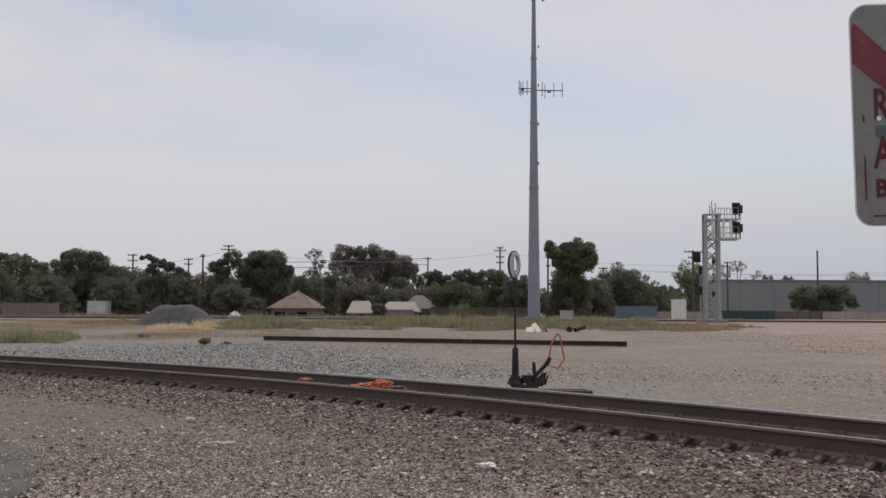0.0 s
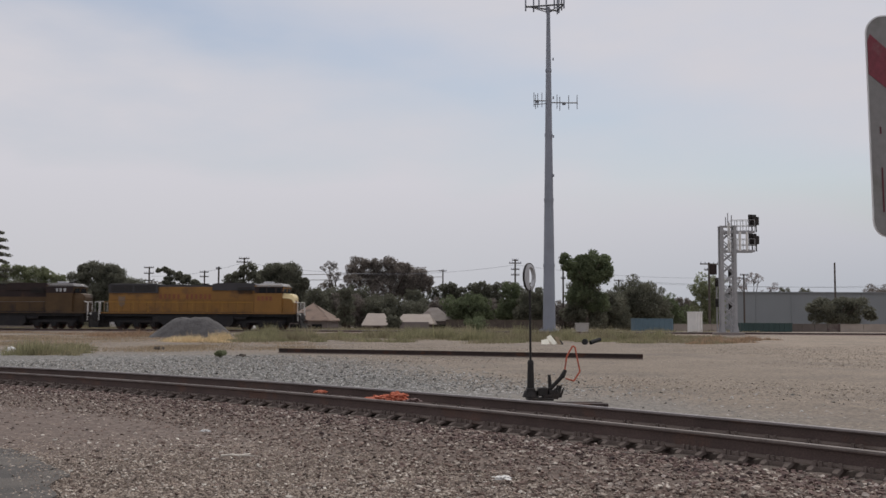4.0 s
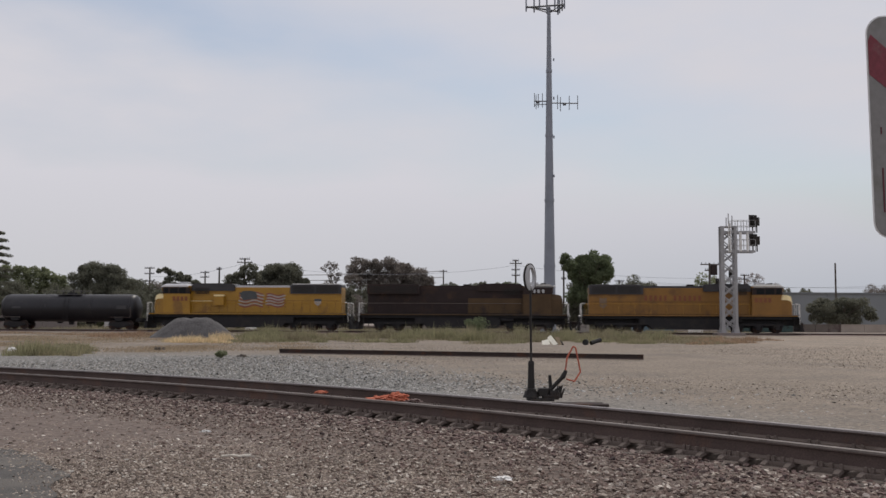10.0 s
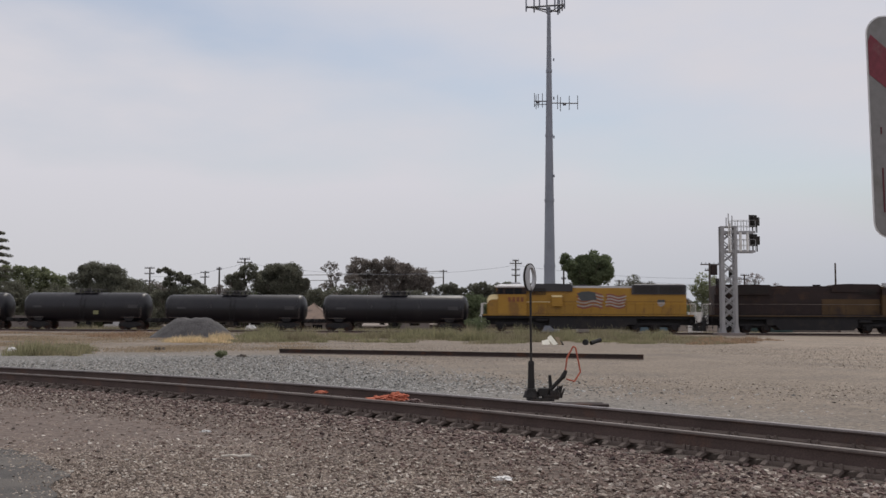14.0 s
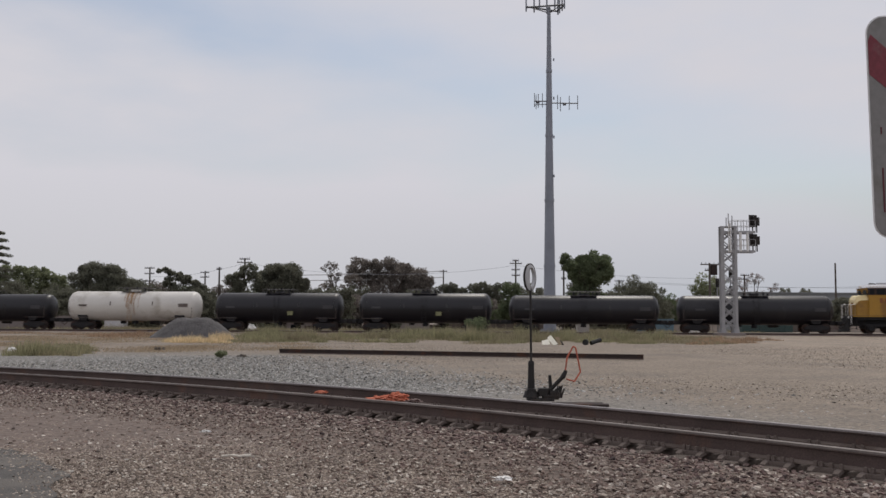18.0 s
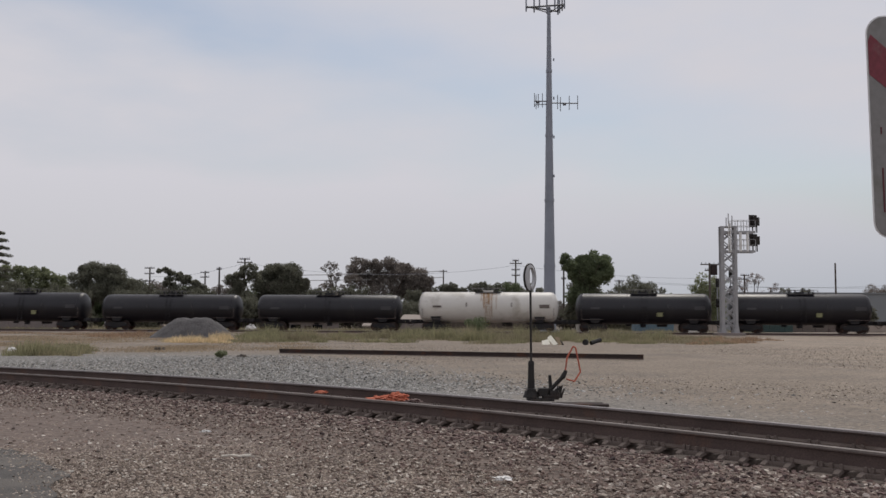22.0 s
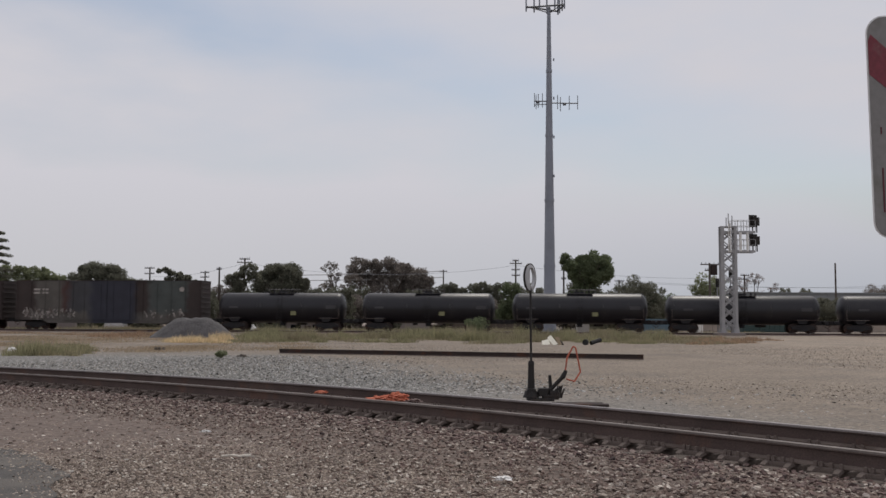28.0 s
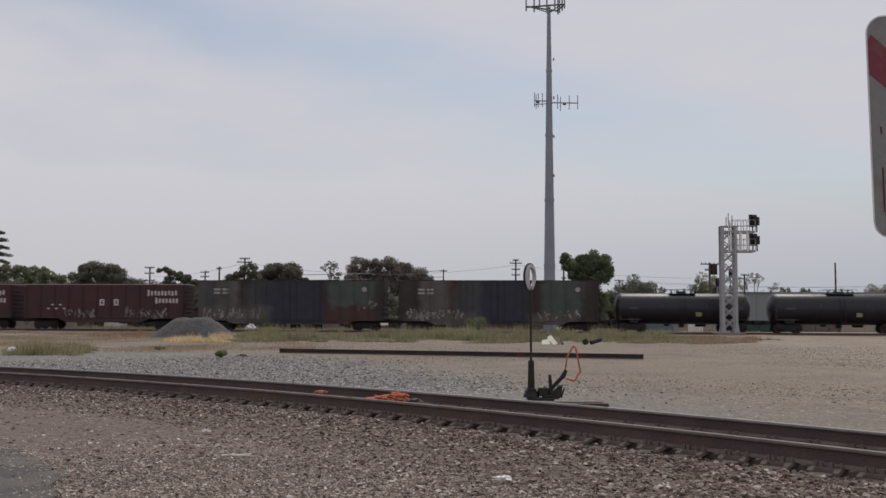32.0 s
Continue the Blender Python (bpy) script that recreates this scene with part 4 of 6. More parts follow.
def box_car(length, top, floor, side, label, patches, ribs, low_sill):
    car = new("boxcar")
    tagged(car, label, "boxcar", "train")
    hl = length / 2 - 0.75
    bm = B()
    box(bm, 0, 0, (top + floor) / 2, 2 * hl, 3.05, top - floor, 0.05)
    part("body", bm, side, car)
    bm = B()
    prism(bm, [(-hl - 0.04, top), (hl + 0.04, top), (hl + 0.04, top + 0.07), (-hl - 0.04, top + 0.07)], -1.5, 1.5)
    part("roof", bm, LOCO_SOOT if not low_sill else ROOF_PALE, car, "" if not low_sill else "pale weathered roof edge")
    bm = B()
    if low_sill:
        for t in (-1, 1):
            prism(bm, [(-hl + 3.6, floor), (hl - 3.6, floor), (hl - 4.6, floor - 0.40), (-hl + 4.6, floor - 0.40)], t * 1.5 - 0.03, t * 1.5 + 0.03)
    else:
        for t in (-1, 1):
            prism(bm, [(-hl + 2.9, floor), (hl - 2.9, floor), (hl - 3.6, floor - 0.3), (-hl + 3.6, floor - 0.3)], t * 1.5 - 0.03, t * 1.5 + 0.03)
    part("side_sill", bm, side, car)
    for t in (-1, 1):
        yy = t * 1.535
        for k in range(ribs):
            bm = B()
            x = -hl + 0.15 + k * (2 * hl - 0.3) / (ribs - 1)
            box(bm, x, yy + t * 0.025, (top + floor) / 2, 0.09, 0.06, top - floor - 0.1)
            part("rib", bm, side, car)
        for k, (x, z, w, h, m) in enumerate(patches):
            bm = B()
            lift = 0.004 if w > 0.7 else 0.012 + 0.001 * (k % 9)
            lean = radians(33 * math.sin(k * 1.9)) if w < 0.2 and not low_sill or (m is not LETTER and low_sill) else 0.0
            box(bm, 0, 0, 0, w, 0.02, h, 0.0, Matrix.Translation((x * -t, yy + t * lift, z)) @ Matrix.Rotation(lean, 4, "Y"))
            part("paint_patch", bm, m, car)
        if not low_sill:
            for x in (-1.55, 1.55):
                bm = B()
                box(bm, x, yy + t * 0.06, (top + floor) / 2, 3.0, 0.06, top - floor - 0.25, 0.01)
                d = part("sliding_door", bm, side, car, "dark blue spray-painted sliding door")
                bm = B()
                for k in (-0.9, 0.9):
                    rod(bm, (x + k, yy + t * 0.12, floor + 0.2), (x + k, yy + t * 0.12, top - 0.25), 0.03, seg=6)
                for k in range(5):
                    box(bm, x, yy + t * 0.095, floor + 0.5 + k * 0.75, 2.9, 0.03, 0.06)
                part("door_rod", bm, side, d)
            x = -t * (hl - 2.0)
            part("disc_mark", rod(B(), (x, yy, top - 0.85), (x, yy + t * 0.03, top - 0.85), 0.25, seg=18), GRAFFITI, car, "pale round mark")
            bm = B()
            box(bm, 0, yy + t * 0.05, top - 0.06, 9.5, 0.1, 0.1)
            box(bm, 0, yy + t * 0.05, floor + 0.05, 9.5, 0.1, 0.1)
            part("door_track", bm, side, car)
    for s in (-1, 1):
        bm = B()
        box(bm, s * (hl - 1.0), 0, 0.95, 3.4, 0.5, 0.36, 0.02)
        part("end_sill", bm, UNDER, car)
        for t in (-1, 1):
            bm = B()
            for k in range(4):
                rod(bm, (s * (hl - 0.55), t * 1.57, floor + 0.1 + 0.4 * k), (s * (hl - 0.1), t * 1.57, floor + 0.1 + 0.4 * k), 0.02, seg=6)
            part("grab_iron", bm, side, car)
        for k in range(8):
            bm = B()
            box(bm, s * (hl + 0.03), 0, floor + 0.3 + k * (top - floor - 0.5) / 7, 0.08, 2.8, 0.14, 0.02)
            part("end_corrugation", bm, side, car)
        coupler(car, s * (length / 2 - 0.05), s)
        truck(car, s * (hl - 2.0), 2, 1.78, UNDER)
    bm = B()
    box(bm, 0, 0, 0.95, 2 * hl - 4, 0.4, 0.35)
    rod(bm, (0.8, 0.6, 0.75), (1.8, 0.6, 0.75), 0.18, seg=12)
    part("centre_sill", bm, UNDER, car)
    return car


def graffiti(seed, x0, x1, floor, n, high=1.1):
    """Loose strokes of pale paint, with no letters."""
    rnd = random.Random(seed)
    return [(rnd.uniform(x0, x1), floor + rnd.uniform(0.25, high), rnd.uniform(0.04, 0.13), rnd.uniform(0.12, 0.6), rnd.choice((GRAFFITI, BOX_GREY, GRAFFITI_DIM))) for _ in range(n)]


TRAIN = []


def build_train():
    def add(car, rear, front, back=False):
        TRAIN.append((car, (rear + front) / 2, back))
    add(loco("yellow diesel locomotive with grey roof leading the train", LOCO_ORANGE, LOCO_ORANGE, LOCO_ORANGE, LOCO_GREY, ROOF_LIGHT, False, True, False, False), -67.23, -45.21)
    add(loco("soot-stained brown diesel locomotive, second in the train", LOCO_SOOT, LOCO_BROWN, LOCO_BROWN, LOCO_SOOT, NOSE_GREY, True, False, False, False), -89.34, -67.23)
    add(loco("yellow diesel locomotive with a flag mural on its hood", LOCO_YELLOW, LOCO_YELLOW, LOCO_YELLOW, LOCO_PALE, LOCO_PALE, False, False, True, True), -111.13, -89.34, True)
    ends = [-111.13, -127.71, -144.23, -159.35, -174.28, -189.99, -206.61, -223.06, -238.10, -253.28, -268.12]
    for k, (front, rear) in enumerate(zip(ends, ends[1:])):
        length = front - rear
        if k == 4:
            car = tank_car(length, 1.52, 2.42, TANK_WHITE, "white tank wagon with a rusty band under the dome", False)
        elif length > 16:
            car = tank_car(length, 1.43, 2.20, TANK_BLACK, "long black tank wagon with a low dome platform")
        else:
            car = tank_car(length, 1.52, 2.30, TANK_BLACK, "short black tank wagon with scuffed sides")
        add(car, rear, front)
    signs = [(dx, z, 0.65, 0.2, GRAFFITI) for dx in (-7.6, -6.7) for z in (4.1, 3.75)]
    add(box_car(21.23, 4.98, 0.95, SPRAYED_BLUE, "brown boxcar with blue doors and spray paint", [(x, z, w, h, m) for x, z, w, h, m in signs + graffiti(3, -9, -3.5, 0.95, 100) + graffiti(4, 4, 8, 0.95, 24)], 14, False), -289.35, -268.12)
    add(box_car(20.63, 4.96, 0.95, SPRAYED_RED, "grey-brown boxcar with a red and teal painted end", [(x, z, w, h, m) for x, z, w, h, m in signs + graffiti(5, -9, -3, 0.95, 100) + graffiti(6, 6, 9, 1.9, 12)], 14, False), -309.98, -289.35)
    rnd = random.Random(11)
    marks = [(-0.35 + 0.95 * k, 2.75, 0.14, 0.62, LETTER) for k in (0, 0.35, 1.6, 1.95)] + [(-0.2 + 1.5 * k, z, 0.4, 0.13, LETTER) for k in (0, 1) for z in (2.5, 3.0)]
    marks += [(4.75 + 0.36 * k, 3.72 - 0.04 * (k % 2), 0.17, 0.46 if k else 0.62, LETTER) for k in range(9)]
    marks += [(5.6 + 0.36 * k, 2.92, 0.18, 0.44 if k else 0.6, LETTER) for k in range(7)]
    marks += [(-5.9 + 0.42 * k, 2.1 + 0.4 * (k % 2), 0.26, 0.13, LETTER) for k in range(5)]
    marks += graffiti(8, -4.2, -0.8, 1.0, 40, 0.9) + graffiti(9, 2.3, 6.8, 1.0, 60, 1.05)
    flip = [(x, z, w, h, m) for x, z, w, h, m in marks]
    add(box_car(18.45, 4.56, 1.08, MAROON, "maroon boxcar with faded white lettering bars", flip, 12, True), -328.44, -309.98)
    add(box_car(18.45, 4.56, 1.08, MAROON, "maroon boxcar with faded white lettering bars", flip, 12, True), -346.89, -328.44)


build_train()
# ---- the yard: mast, tower, switch stand ----
def signal_mast():
    x, y = 27.13, 94.0
    t = thing("railway_signal_mast", x, y, 0.0, -4, "silver lattice signal mast with two dark signal heads", "railway signal")
    top = 10.30
    bm = B()
    box(bm, 0, 0, 0.10, 2.6, 2.2, 0.3, 0.04)
    part("footing", bm, STUCCO, t)
    legs = [(-0.58, -0.5), (0.64, -0.5), (-0.58, 0.5), (0.64, 0.5)]
    for lx, ly in legs:
        bm = B()
        box(bm, lx, ly, (top + 0.45) / 2, 0.30 if lx < 0 else 0.26, 0.16, top - 0.45, 0.01)
        prism(bm, [(lx - 0.26, 0.24), (lx + 0.26, 0.24), (lx + 0.13, 1.0), (lx - 0.13, 1.0)], ly - 0.1, ly + 0.1)
        part("leg", bm, MAST, t)
    n = 9
    for ly in (-0.5, 0.5):
        for k in range(n):
            z0, z1 = 0.6 + k * (top - 0.9) / n, 0.6 + (k + 1) * (top - 0.9) / n
            bm = B()
            rod(bm, (-0.55, ly, z0), (0.65, ly, z1), 0.055, seg=6)
            rod(bm, (0.65, ly, z0), (-0.55, ly, z1), 0.055, seg=6)
            part("brace", bm, MAST, t)
    # two cantilever platforms towards the tracks
    for z, x1 in ((9.76, 2.5), (7.94, 2.5)):
        bm = B()
        for ly in (-0.5, 0.5):
            box(bm, (x1 - 0.6) / 2, ly, z, x1 + 0.6, 0.08, 0.22)
        p = part("platform", bm, MAST, t)
        for k in range(9):
            part("slat", box(B(), -0.6 + k * 0.36, 0, z + 0.13, 0.1, 1.0, 0.04), MAST, p)
        bm = B()
        for ly in (-0.5, 0.5):
            for k in range(5):
                rod(bm, (0.3 + k * 0.55, ly, z + 0.1), (0.3 + k * 0.55, ly, z + 1.15), 0.03, seg=6)
            for h in (0.6, 1.15):
                rod(bm, (0.3, ly, z + h), (x1, ly, z + h), 0.025, seg=6)
        part("railing", bm, MAST, p)
        h = part("signal_head", signal_head_mesh(), BLACK, t, "dark hooded signal head")
        h.matrix_basis = pose(x1 - 0.15, -0.2, z + 1.1, 0, 0, 20)
    bm = B()
    for k, hh in ((-0.1, 0.9), (0.1, 1.3), (0.45, 1.1)):
        rod(bm, (k, 0, top), (k, 0, top + hh), 0.05, seg=6)
    box(bm, 0.05, 0, top, 1.6, 1.1, 0.1)
    part("cap", bm, MAST, t)
    bm = B()
    for ly in (-0.35, 0.0):
        rod(bm, (0.15 + ly * 0.5, -0.62, 7.83), (0.15 + ly * 0.5, -0.62, top + 0.3), 0.05, seg=6)
    rod(bm, (1.1, -0.5, 7.94), (1.1, -0.5, 9.76), 0.13, seg=8)
    rod(bm, (1.75, -0.5, 7.94), (1.75, -0.5, 9.76), 0.11, seg=8)
    part("ladder", bm, WHITE_PAINT, t)


def signal_head_mesh():
    bm = B()
    box(bm, 0, 0, 0, 0.85, 0.12, 1.15, 0.04)
    for z in (-0.3, 0.25):
        rod(bm, (0.05, 0, z), (0.05, -0.28, z), 0.2, seg=14)
    box(bm, 0.5, 0.12, -0.02, 0.45, 0.32, 0.8, 0.04)
    rod(bm, (0, 0.05, -1.1), (0, 0.05, -0.5), 0.06)
    rod(bm, (0.45, 0.05, -1.1), (0.45, 0.05, -0.4), 0.06)
    return bm


signal_mast()


def far_signal(x, y, heads, label):
    """A slim pole with dark hooded signal heads one above the other."""
    t = thing("railway_signal", x, y, 0, 6, label, "railway signal", "slim signals behind the mast")
    part("pole", rod(B(), (0, 0, -0.05), (0, 0, heads[0] + 0.5), 0.07, seg=8), MAST, t)
    for z in heads:
        bm = B()
        box(bm, 0, -0.12, z, 0.42, 0.14, 0.86, 0.05)
        for q in (-0.2, 0.2):
            rod(bm, (0, -0.18, z + q), (0, -0.42, z + q - 0.02), 0.13, 0.12, 12)
        part("signal_head", bm, BLACK, t, "dark hooded signal head")


far_signal(27.75, 100.0, (5.2, 3.15), "slim signal pole with two dark heads beside the mast")
far_signal(28.80, 99.0, (6.05, 4.4, 2.75), "slim signal pole with three dark heads beside the mast")


def monopole():
    x, y = 12.10, 112.0
    t = thing("radio_tower", x, y, 0, 0, "tall tapered grey steel monopole with antenna arms", "radio tower")
    top = 37.38
    n = 5
    for k in range(n):
        z0, z1 = k * top / n, (k + 1) * top / n
        r0, r1 = 0.72 - 0.52 * z0 / top, 0.72 - 0.52 * z1 / top
        bm = B()
        loft(bm, [[(r * math.cos(a * 0.2618), r * math.sin(a * 0.2618), z) for a in range(24)] for r, z in ((r0, z0), (r1, z1))], False)
        bmesh.ops.recalc_face_normals(bm, faces=bm.faces)
        smooth(part("mast_section", bm, GALV, t))
        if k:
            part("collar", rod(B(), (0, 0, z0 - 0.15), (0, 0, z0 + 0.15), r0 + 0.05, seg=18), GALV, t)
    bm = B()
    rod(bm, (0, 0, 0), (0, 0, 0.25), 1.1, seg=16)
    for k in range(8):
        a = k * math.pi / 4
        rod(bm, (0.9 * math.cos(a), 0.9 * math.sin(a), 0.2), (0.9 * math.cos(a), 0.9 * math.sin(a), 0.4), 0.06)
    part("base_flange", bm, GALV, t)
    # lower arms with whip dipoles, upper platform with panel antennas
    z = 26.18
    for x0, x1, zz in ((-1.75, -0.3, z + 0.22), (0.3, 3.35, z)):
        bm = B()
        rod(bm, (x0, -0.1, zz), (x1, 0, zz), 0.07, seg=6)
        arm = part("antenna_arm", bm, ANTENNA, t)
        for k, xx in enumerate((-1.68, -1.5, -1.25, -0.77) if x0 < 0 else (0.96, 1.28, 2.3, 3.26)):
            lift = (0.15, -0.1, 0.05, 0.1)[k]
            part("dipole", rod(B(), (xx, -0.1, zz - 0.85 + lift), (xx, -0.1, zz + 0.8 + lift), 0.045, seg=6), ANTENNA, arm)
        part("clamp_box", box(B(), -1.3 if x0 < 0 else 1.75, -0.1, zz - 0.12, 0.38, 0.25, 0.3, 0.05), ANTENNA, arm)
    part("strut", rod(B(), (-1.7, -0.2, z - 0.25), (-0.3, 0, z - 0.1), 0.05, seg=6), ANTENNA, t)
    z = 37.44
    corners = [(-2.6, 0.2), (1.7, -0.9), (1.2, 1.3)]
    for k in range(3):
        (xa, ya), (xb, yb) = corners[k], corners[(k + 1) % 3]
        part("platform_beam", rod(B(), (xa, ya, z - 0.05 * k), (xb, yb, z + 0.05 * k), 0.11, seg=6), ANTENNA, t)
        part("strut", rod(B(), (0, 0, z - 0.7), (xa * 0.75, ya * 0.75, z - 0.05), 0.06, seg=6), ANTENNA, t)
        for q in (0.0, 0.35, 0.75):
            px, py = xa + (xb - xa) * q, ya + (yb - ya) * q
            part("panel_antenna", box(B(), px, py, z + 0.75, 0.17, 0.12, 2.5, 0.03), GALV, t)
    bm = B()
    for k in range(4):
        rod(bm, (0.5, -0.35, top * (0.47 + 0.12 * k)), (0.5, -0.35, top * (0.47 + 0.12 * k) + 0.3), 0.09, seg=6)
    part("cable_clamp", bm, GALV, t)


monopole()


def switch_stand():
    D = 16.6
    x = 1.48
    g = 0.10
    t = thing("switch_stand", x, D, g, 0, "black railway switch stand with a grey ring target and lever", "switch stand")
    bm = B()
    box(bm, 0.15, 0.0, 0.02, 0.44, 0.36, 0.04, 0.01)
    box(bm, 0.32, 0.0, 0.06, 0.26, 0.22, 0.07, 0.01)
    part("base_plate", bm, BLACK, t)
    bm = B()
    rod(bm, (0, 0, 0.05), (0, 0, 0.16), 0.14, 0.10, 14)
    rod(bm, (0, 0, 0.16), (0, 0, 0.60), 0.062, 0.05, 14)
    box(bm, 0, 0, 0.11, 0.15, 0.2, 0.18, 0.02)
    rod(bm, (0, 0, 0.60), (0, 0, 0.66), 0.06, 0.04, 14)
    part("column", bm, BLACK, t)
    bm = B()
    rod(bm, (0, 0, 0.6), (-0.01, 0, 1.9), 0.019, seg=10)
    part("staff", bm, BLACK, t)
    # ring target, seen half turned
    bm = B()
    seg = 28
    for r0, r1, y0 in ((0.165, 0.232, 0.0),):
        rings = []
        for rr, yy in ((r0, -0.03), (r1, -0.012), (r1, 0.012), (r0, 0.03), (r0, -0.03)):
            rings.append([(rr * math.cos(2 * math.pi * k / seg), yy, rr * 1.0 * math.sin(2 * math.pi * k / seg)) for k in range(seg)])
        loft(bm, rings, False)
    bmesh.ops.remove_doubles(bm, verts=bm.verts, dist=0.0005)
    bmesh.ops.recalc_face_normals(bm, faces=bm.faces)
    tg = part("target", bm, TARGET_GREY, t, "round grey ring target, half turned")
    tg.matrix_basis = pose(-0.02, 0, 2.05, 0, 0, 61)
    bm = B()
    box(bm, -0.062, 0, 0, 0.115, 0.012, 0.30)
    part("target_bar", bm, TARGET_GREY, tg)
    bm = B()
    loft(bm, [[(rr * math.cos(2 * math.pi * k / seg), yy, rr * math.sin(2 * math.pi * k / seg)) for k in range(seg)] for rr, yy in ((0.222, -0.016), (0.236, -0.016), (0.236, 0.016), (0.222, 0.016))], False)
    part("target_rim", bm, BLACK, tg)
    # lever and gear
    bm = B()
    rod(bm, (0.30, -0.02, 0.16), (0.55, -0.02, 0.42), 0.03, 0.035, 10)
    rod(bm, (0.52, -0.02, 0.38), (0.58, -0.02, 0.50), 0.045, 0.03, 10)
    part("lever", bm, BLACK, t)
    bm = B()
    rod(bm, (0.33, 0, 0.10), (0.31, 0, 0.42), 0.035, 0.025, 8)
    rod(bm, (0.42, 0.02, 0.02), (0.50, 0.02, 0.24), 0.04, 0.03, 8)
    box(bm, 0.20, 0, 0.14, 0.16, 0.2, 0.14, 0.02)
    box(bm, 0.38, 0, 0.10, 0.17, 0.20, 0.14, 0.04)
    rod(bm, (0.2, 0, 0.2), (0.45, 0, 0.08), 0.04)
    for k in range(5):
        rod(bm, (0.36 + 0.035 * k, -0.1 + 0.04 * k, 0.04), (0.40 + 0.04 * k, -0.1 + 0.04 * k, 0.20 + 0.05 * (k % 2)), 0.022, 0.012, 6)
    rod(bm, (0.10, -0.05, 0.16), (0.24, -0.05, 0.10), 0.035, seg=8)
    part("gear", bm, BLACK, t)
    bm = rail_line([(0.56, -0.02, 0.44), (0.60, -0.02, 0.72), (0.70, -0.02, 0.90), (0.74, -0.02, 0.88), (0.82, -0.02, 0.48), (0.72, -0.02, 0.32), (0.58, -0.02, 0.36)], 0.014, 8)
    part("handle_loop", bm, ORANGE, t, "orange-painted handle loop")
    # head-block timbers and throw rod
    for k, (x0, off) in enumerate(((0.35, -0.06), (0.30, 0.22))):
        bm = B()
        box(bm, x0 + 0.25, off, -0.07, 1.35, 0.16, 0.05, 0.01)
        part("headblock_timber", bm, STEEL_RUST, t)


switch_stand()


# ---- the rail lying in the yard ----
def loose_rail():
    a, b = Vector((-6.71, 40.9, 0.0)), Vector((7.28, 36.0, 0.0))
    d = (b - a).length
    ang = math.degrees(math.atan2(b.y - a.y, b.x - a.x))
    t = thing("spare_rail", a.x, a.y, 0.0, ang, "long rusty rail lying on the gravel", "rail")
    for name, form, m in (("web", WEB, STEEL_RUST), ("foot", FOOT, RAIL_SIDE), ("head", HEAD, STEEL_RUST)):
        bm = B()
        loft(bm, [[(s, u, 0.19 + v) for u, v in form] for s in (0, d)])
        bmesh.ops.recalc_face_normals(bm, faces=bm.faces)
        part(name, bm, m, t)
    for s in (0.09, 0.23, d - 0.23, d - 0.09):
        part("bolt_hole", rod(B(), (s, -0.0145, 0.09), (s, -0.011, 0.09), 0.016, seg=10), BLACK, t)


loose_rail()


# ---- the sign beside the camera ----
def sign():
    D = 2.75
    t = thing("warning_sign", 1.36, D, 1.45, 0, "faded white sheet-metal sign with red ink", "sign")
    t.matrix_basis = pose(1.428, D, 2.001, 3, -2.3, 0)
    w, h, r = 0.46, 0.629, 0.05

    def outline(grow):
        pts = []
        for cx, cz, a0 in ((w / 2 - r, h / 2 - r, 0), (-w / 2 + r, h / 2 - r, 90), (-w / 2 + r, -h / 2 + r, 180), (w / 2 - r, -h / 2 + r, 270)):
            for k in range(7):
                a = radians(a0 + k * 15)
                pts.append((cx + (r + grow) * math.cos(a), cz + (r + grow) * math.sin(a)))
        return pts
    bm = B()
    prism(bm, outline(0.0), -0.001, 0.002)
    part("sheet", bm, SIGN_EDGE, t, "bright edge with the rim's glow in its colour")
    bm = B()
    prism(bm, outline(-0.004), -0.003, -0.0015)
    part("face", bm, SIGN_FACE, t, "weathered face, greyed to hold its shade")
    bm = B()
    prism(bm, [(-0.226, 0.243), (-0.218, 0.262), (-0.10, 0.150), (0.05, -0.03), (0.05, -0.10), (-0.105, 0.045), (-0.226, 0.150)], -0.0045, -0.0035)
    part("red_slash", bm, SIGN_RED, t)
    bm = B()
    for z0, z1 in ((-0.24, -0.115), (-0.02, 0.0)):
        box(bm, -0.199, -0.004, (z0 + z1) / 2, 0.004, 0.001, z1 - z0)
    box(bm, -0.13, -0.004, -0.285, 0.10, 0.001, 0.005)
    part("border_line", bm, SIGN_DARK, t)
    bm = B()
    box(bm, -0.12, -0.0045, -0.045, 0.09, 0.001, 0.032)
    part("green_smear", bm, SIGN_GREEN, t)
    # daylight through a bolt hole, drawn as a near-white disc
    bm = B()
    rod(bm, (-0.156, -0.006, -0.01), (-0.156, 0.003, -0.01), 0.007, seg=12)
    part("bolt", bm, SIGN_EDGE, t)
    for ch, z, sx in (("R", -0.012, 0.118), ("A", -0.148, 0.120), ("B", -0.230, 0.066)):
        cu = bpy.data.curves.new("letter", "FONT")
        cu.body, cu.size, cu.extrude, cu.offset = ch, sx * 1.05, 0.0005, 0.002
        tmp = new("letter", cu)
        me = bpy.data.meshes.new_from_object(tmp.evaluated_get(bpy.context.evaluated_depsgraph_get()))
        bpy.data.objects.remove(tmp)
        me.materials.clear()
        ob = part("letter", me, SIGN_DARK, t)
        ob.matrix_basis = pose(-0.172, -0.0045, z, 90, 0, 0)
        for v in me.vertices:
            v.co.x *= 0.62 if ch != "B" else 0.9
    bm = B()
    box(bm, 0.0, 0.03, -0.72, 0.06, 0.05, 2.46, 0.004)
    part("post", bm, GALV, t)


sign()


# ---- buildings, walls, poles behind the line ----
LOW = -1.58  # the ground beyond the main line lies lower


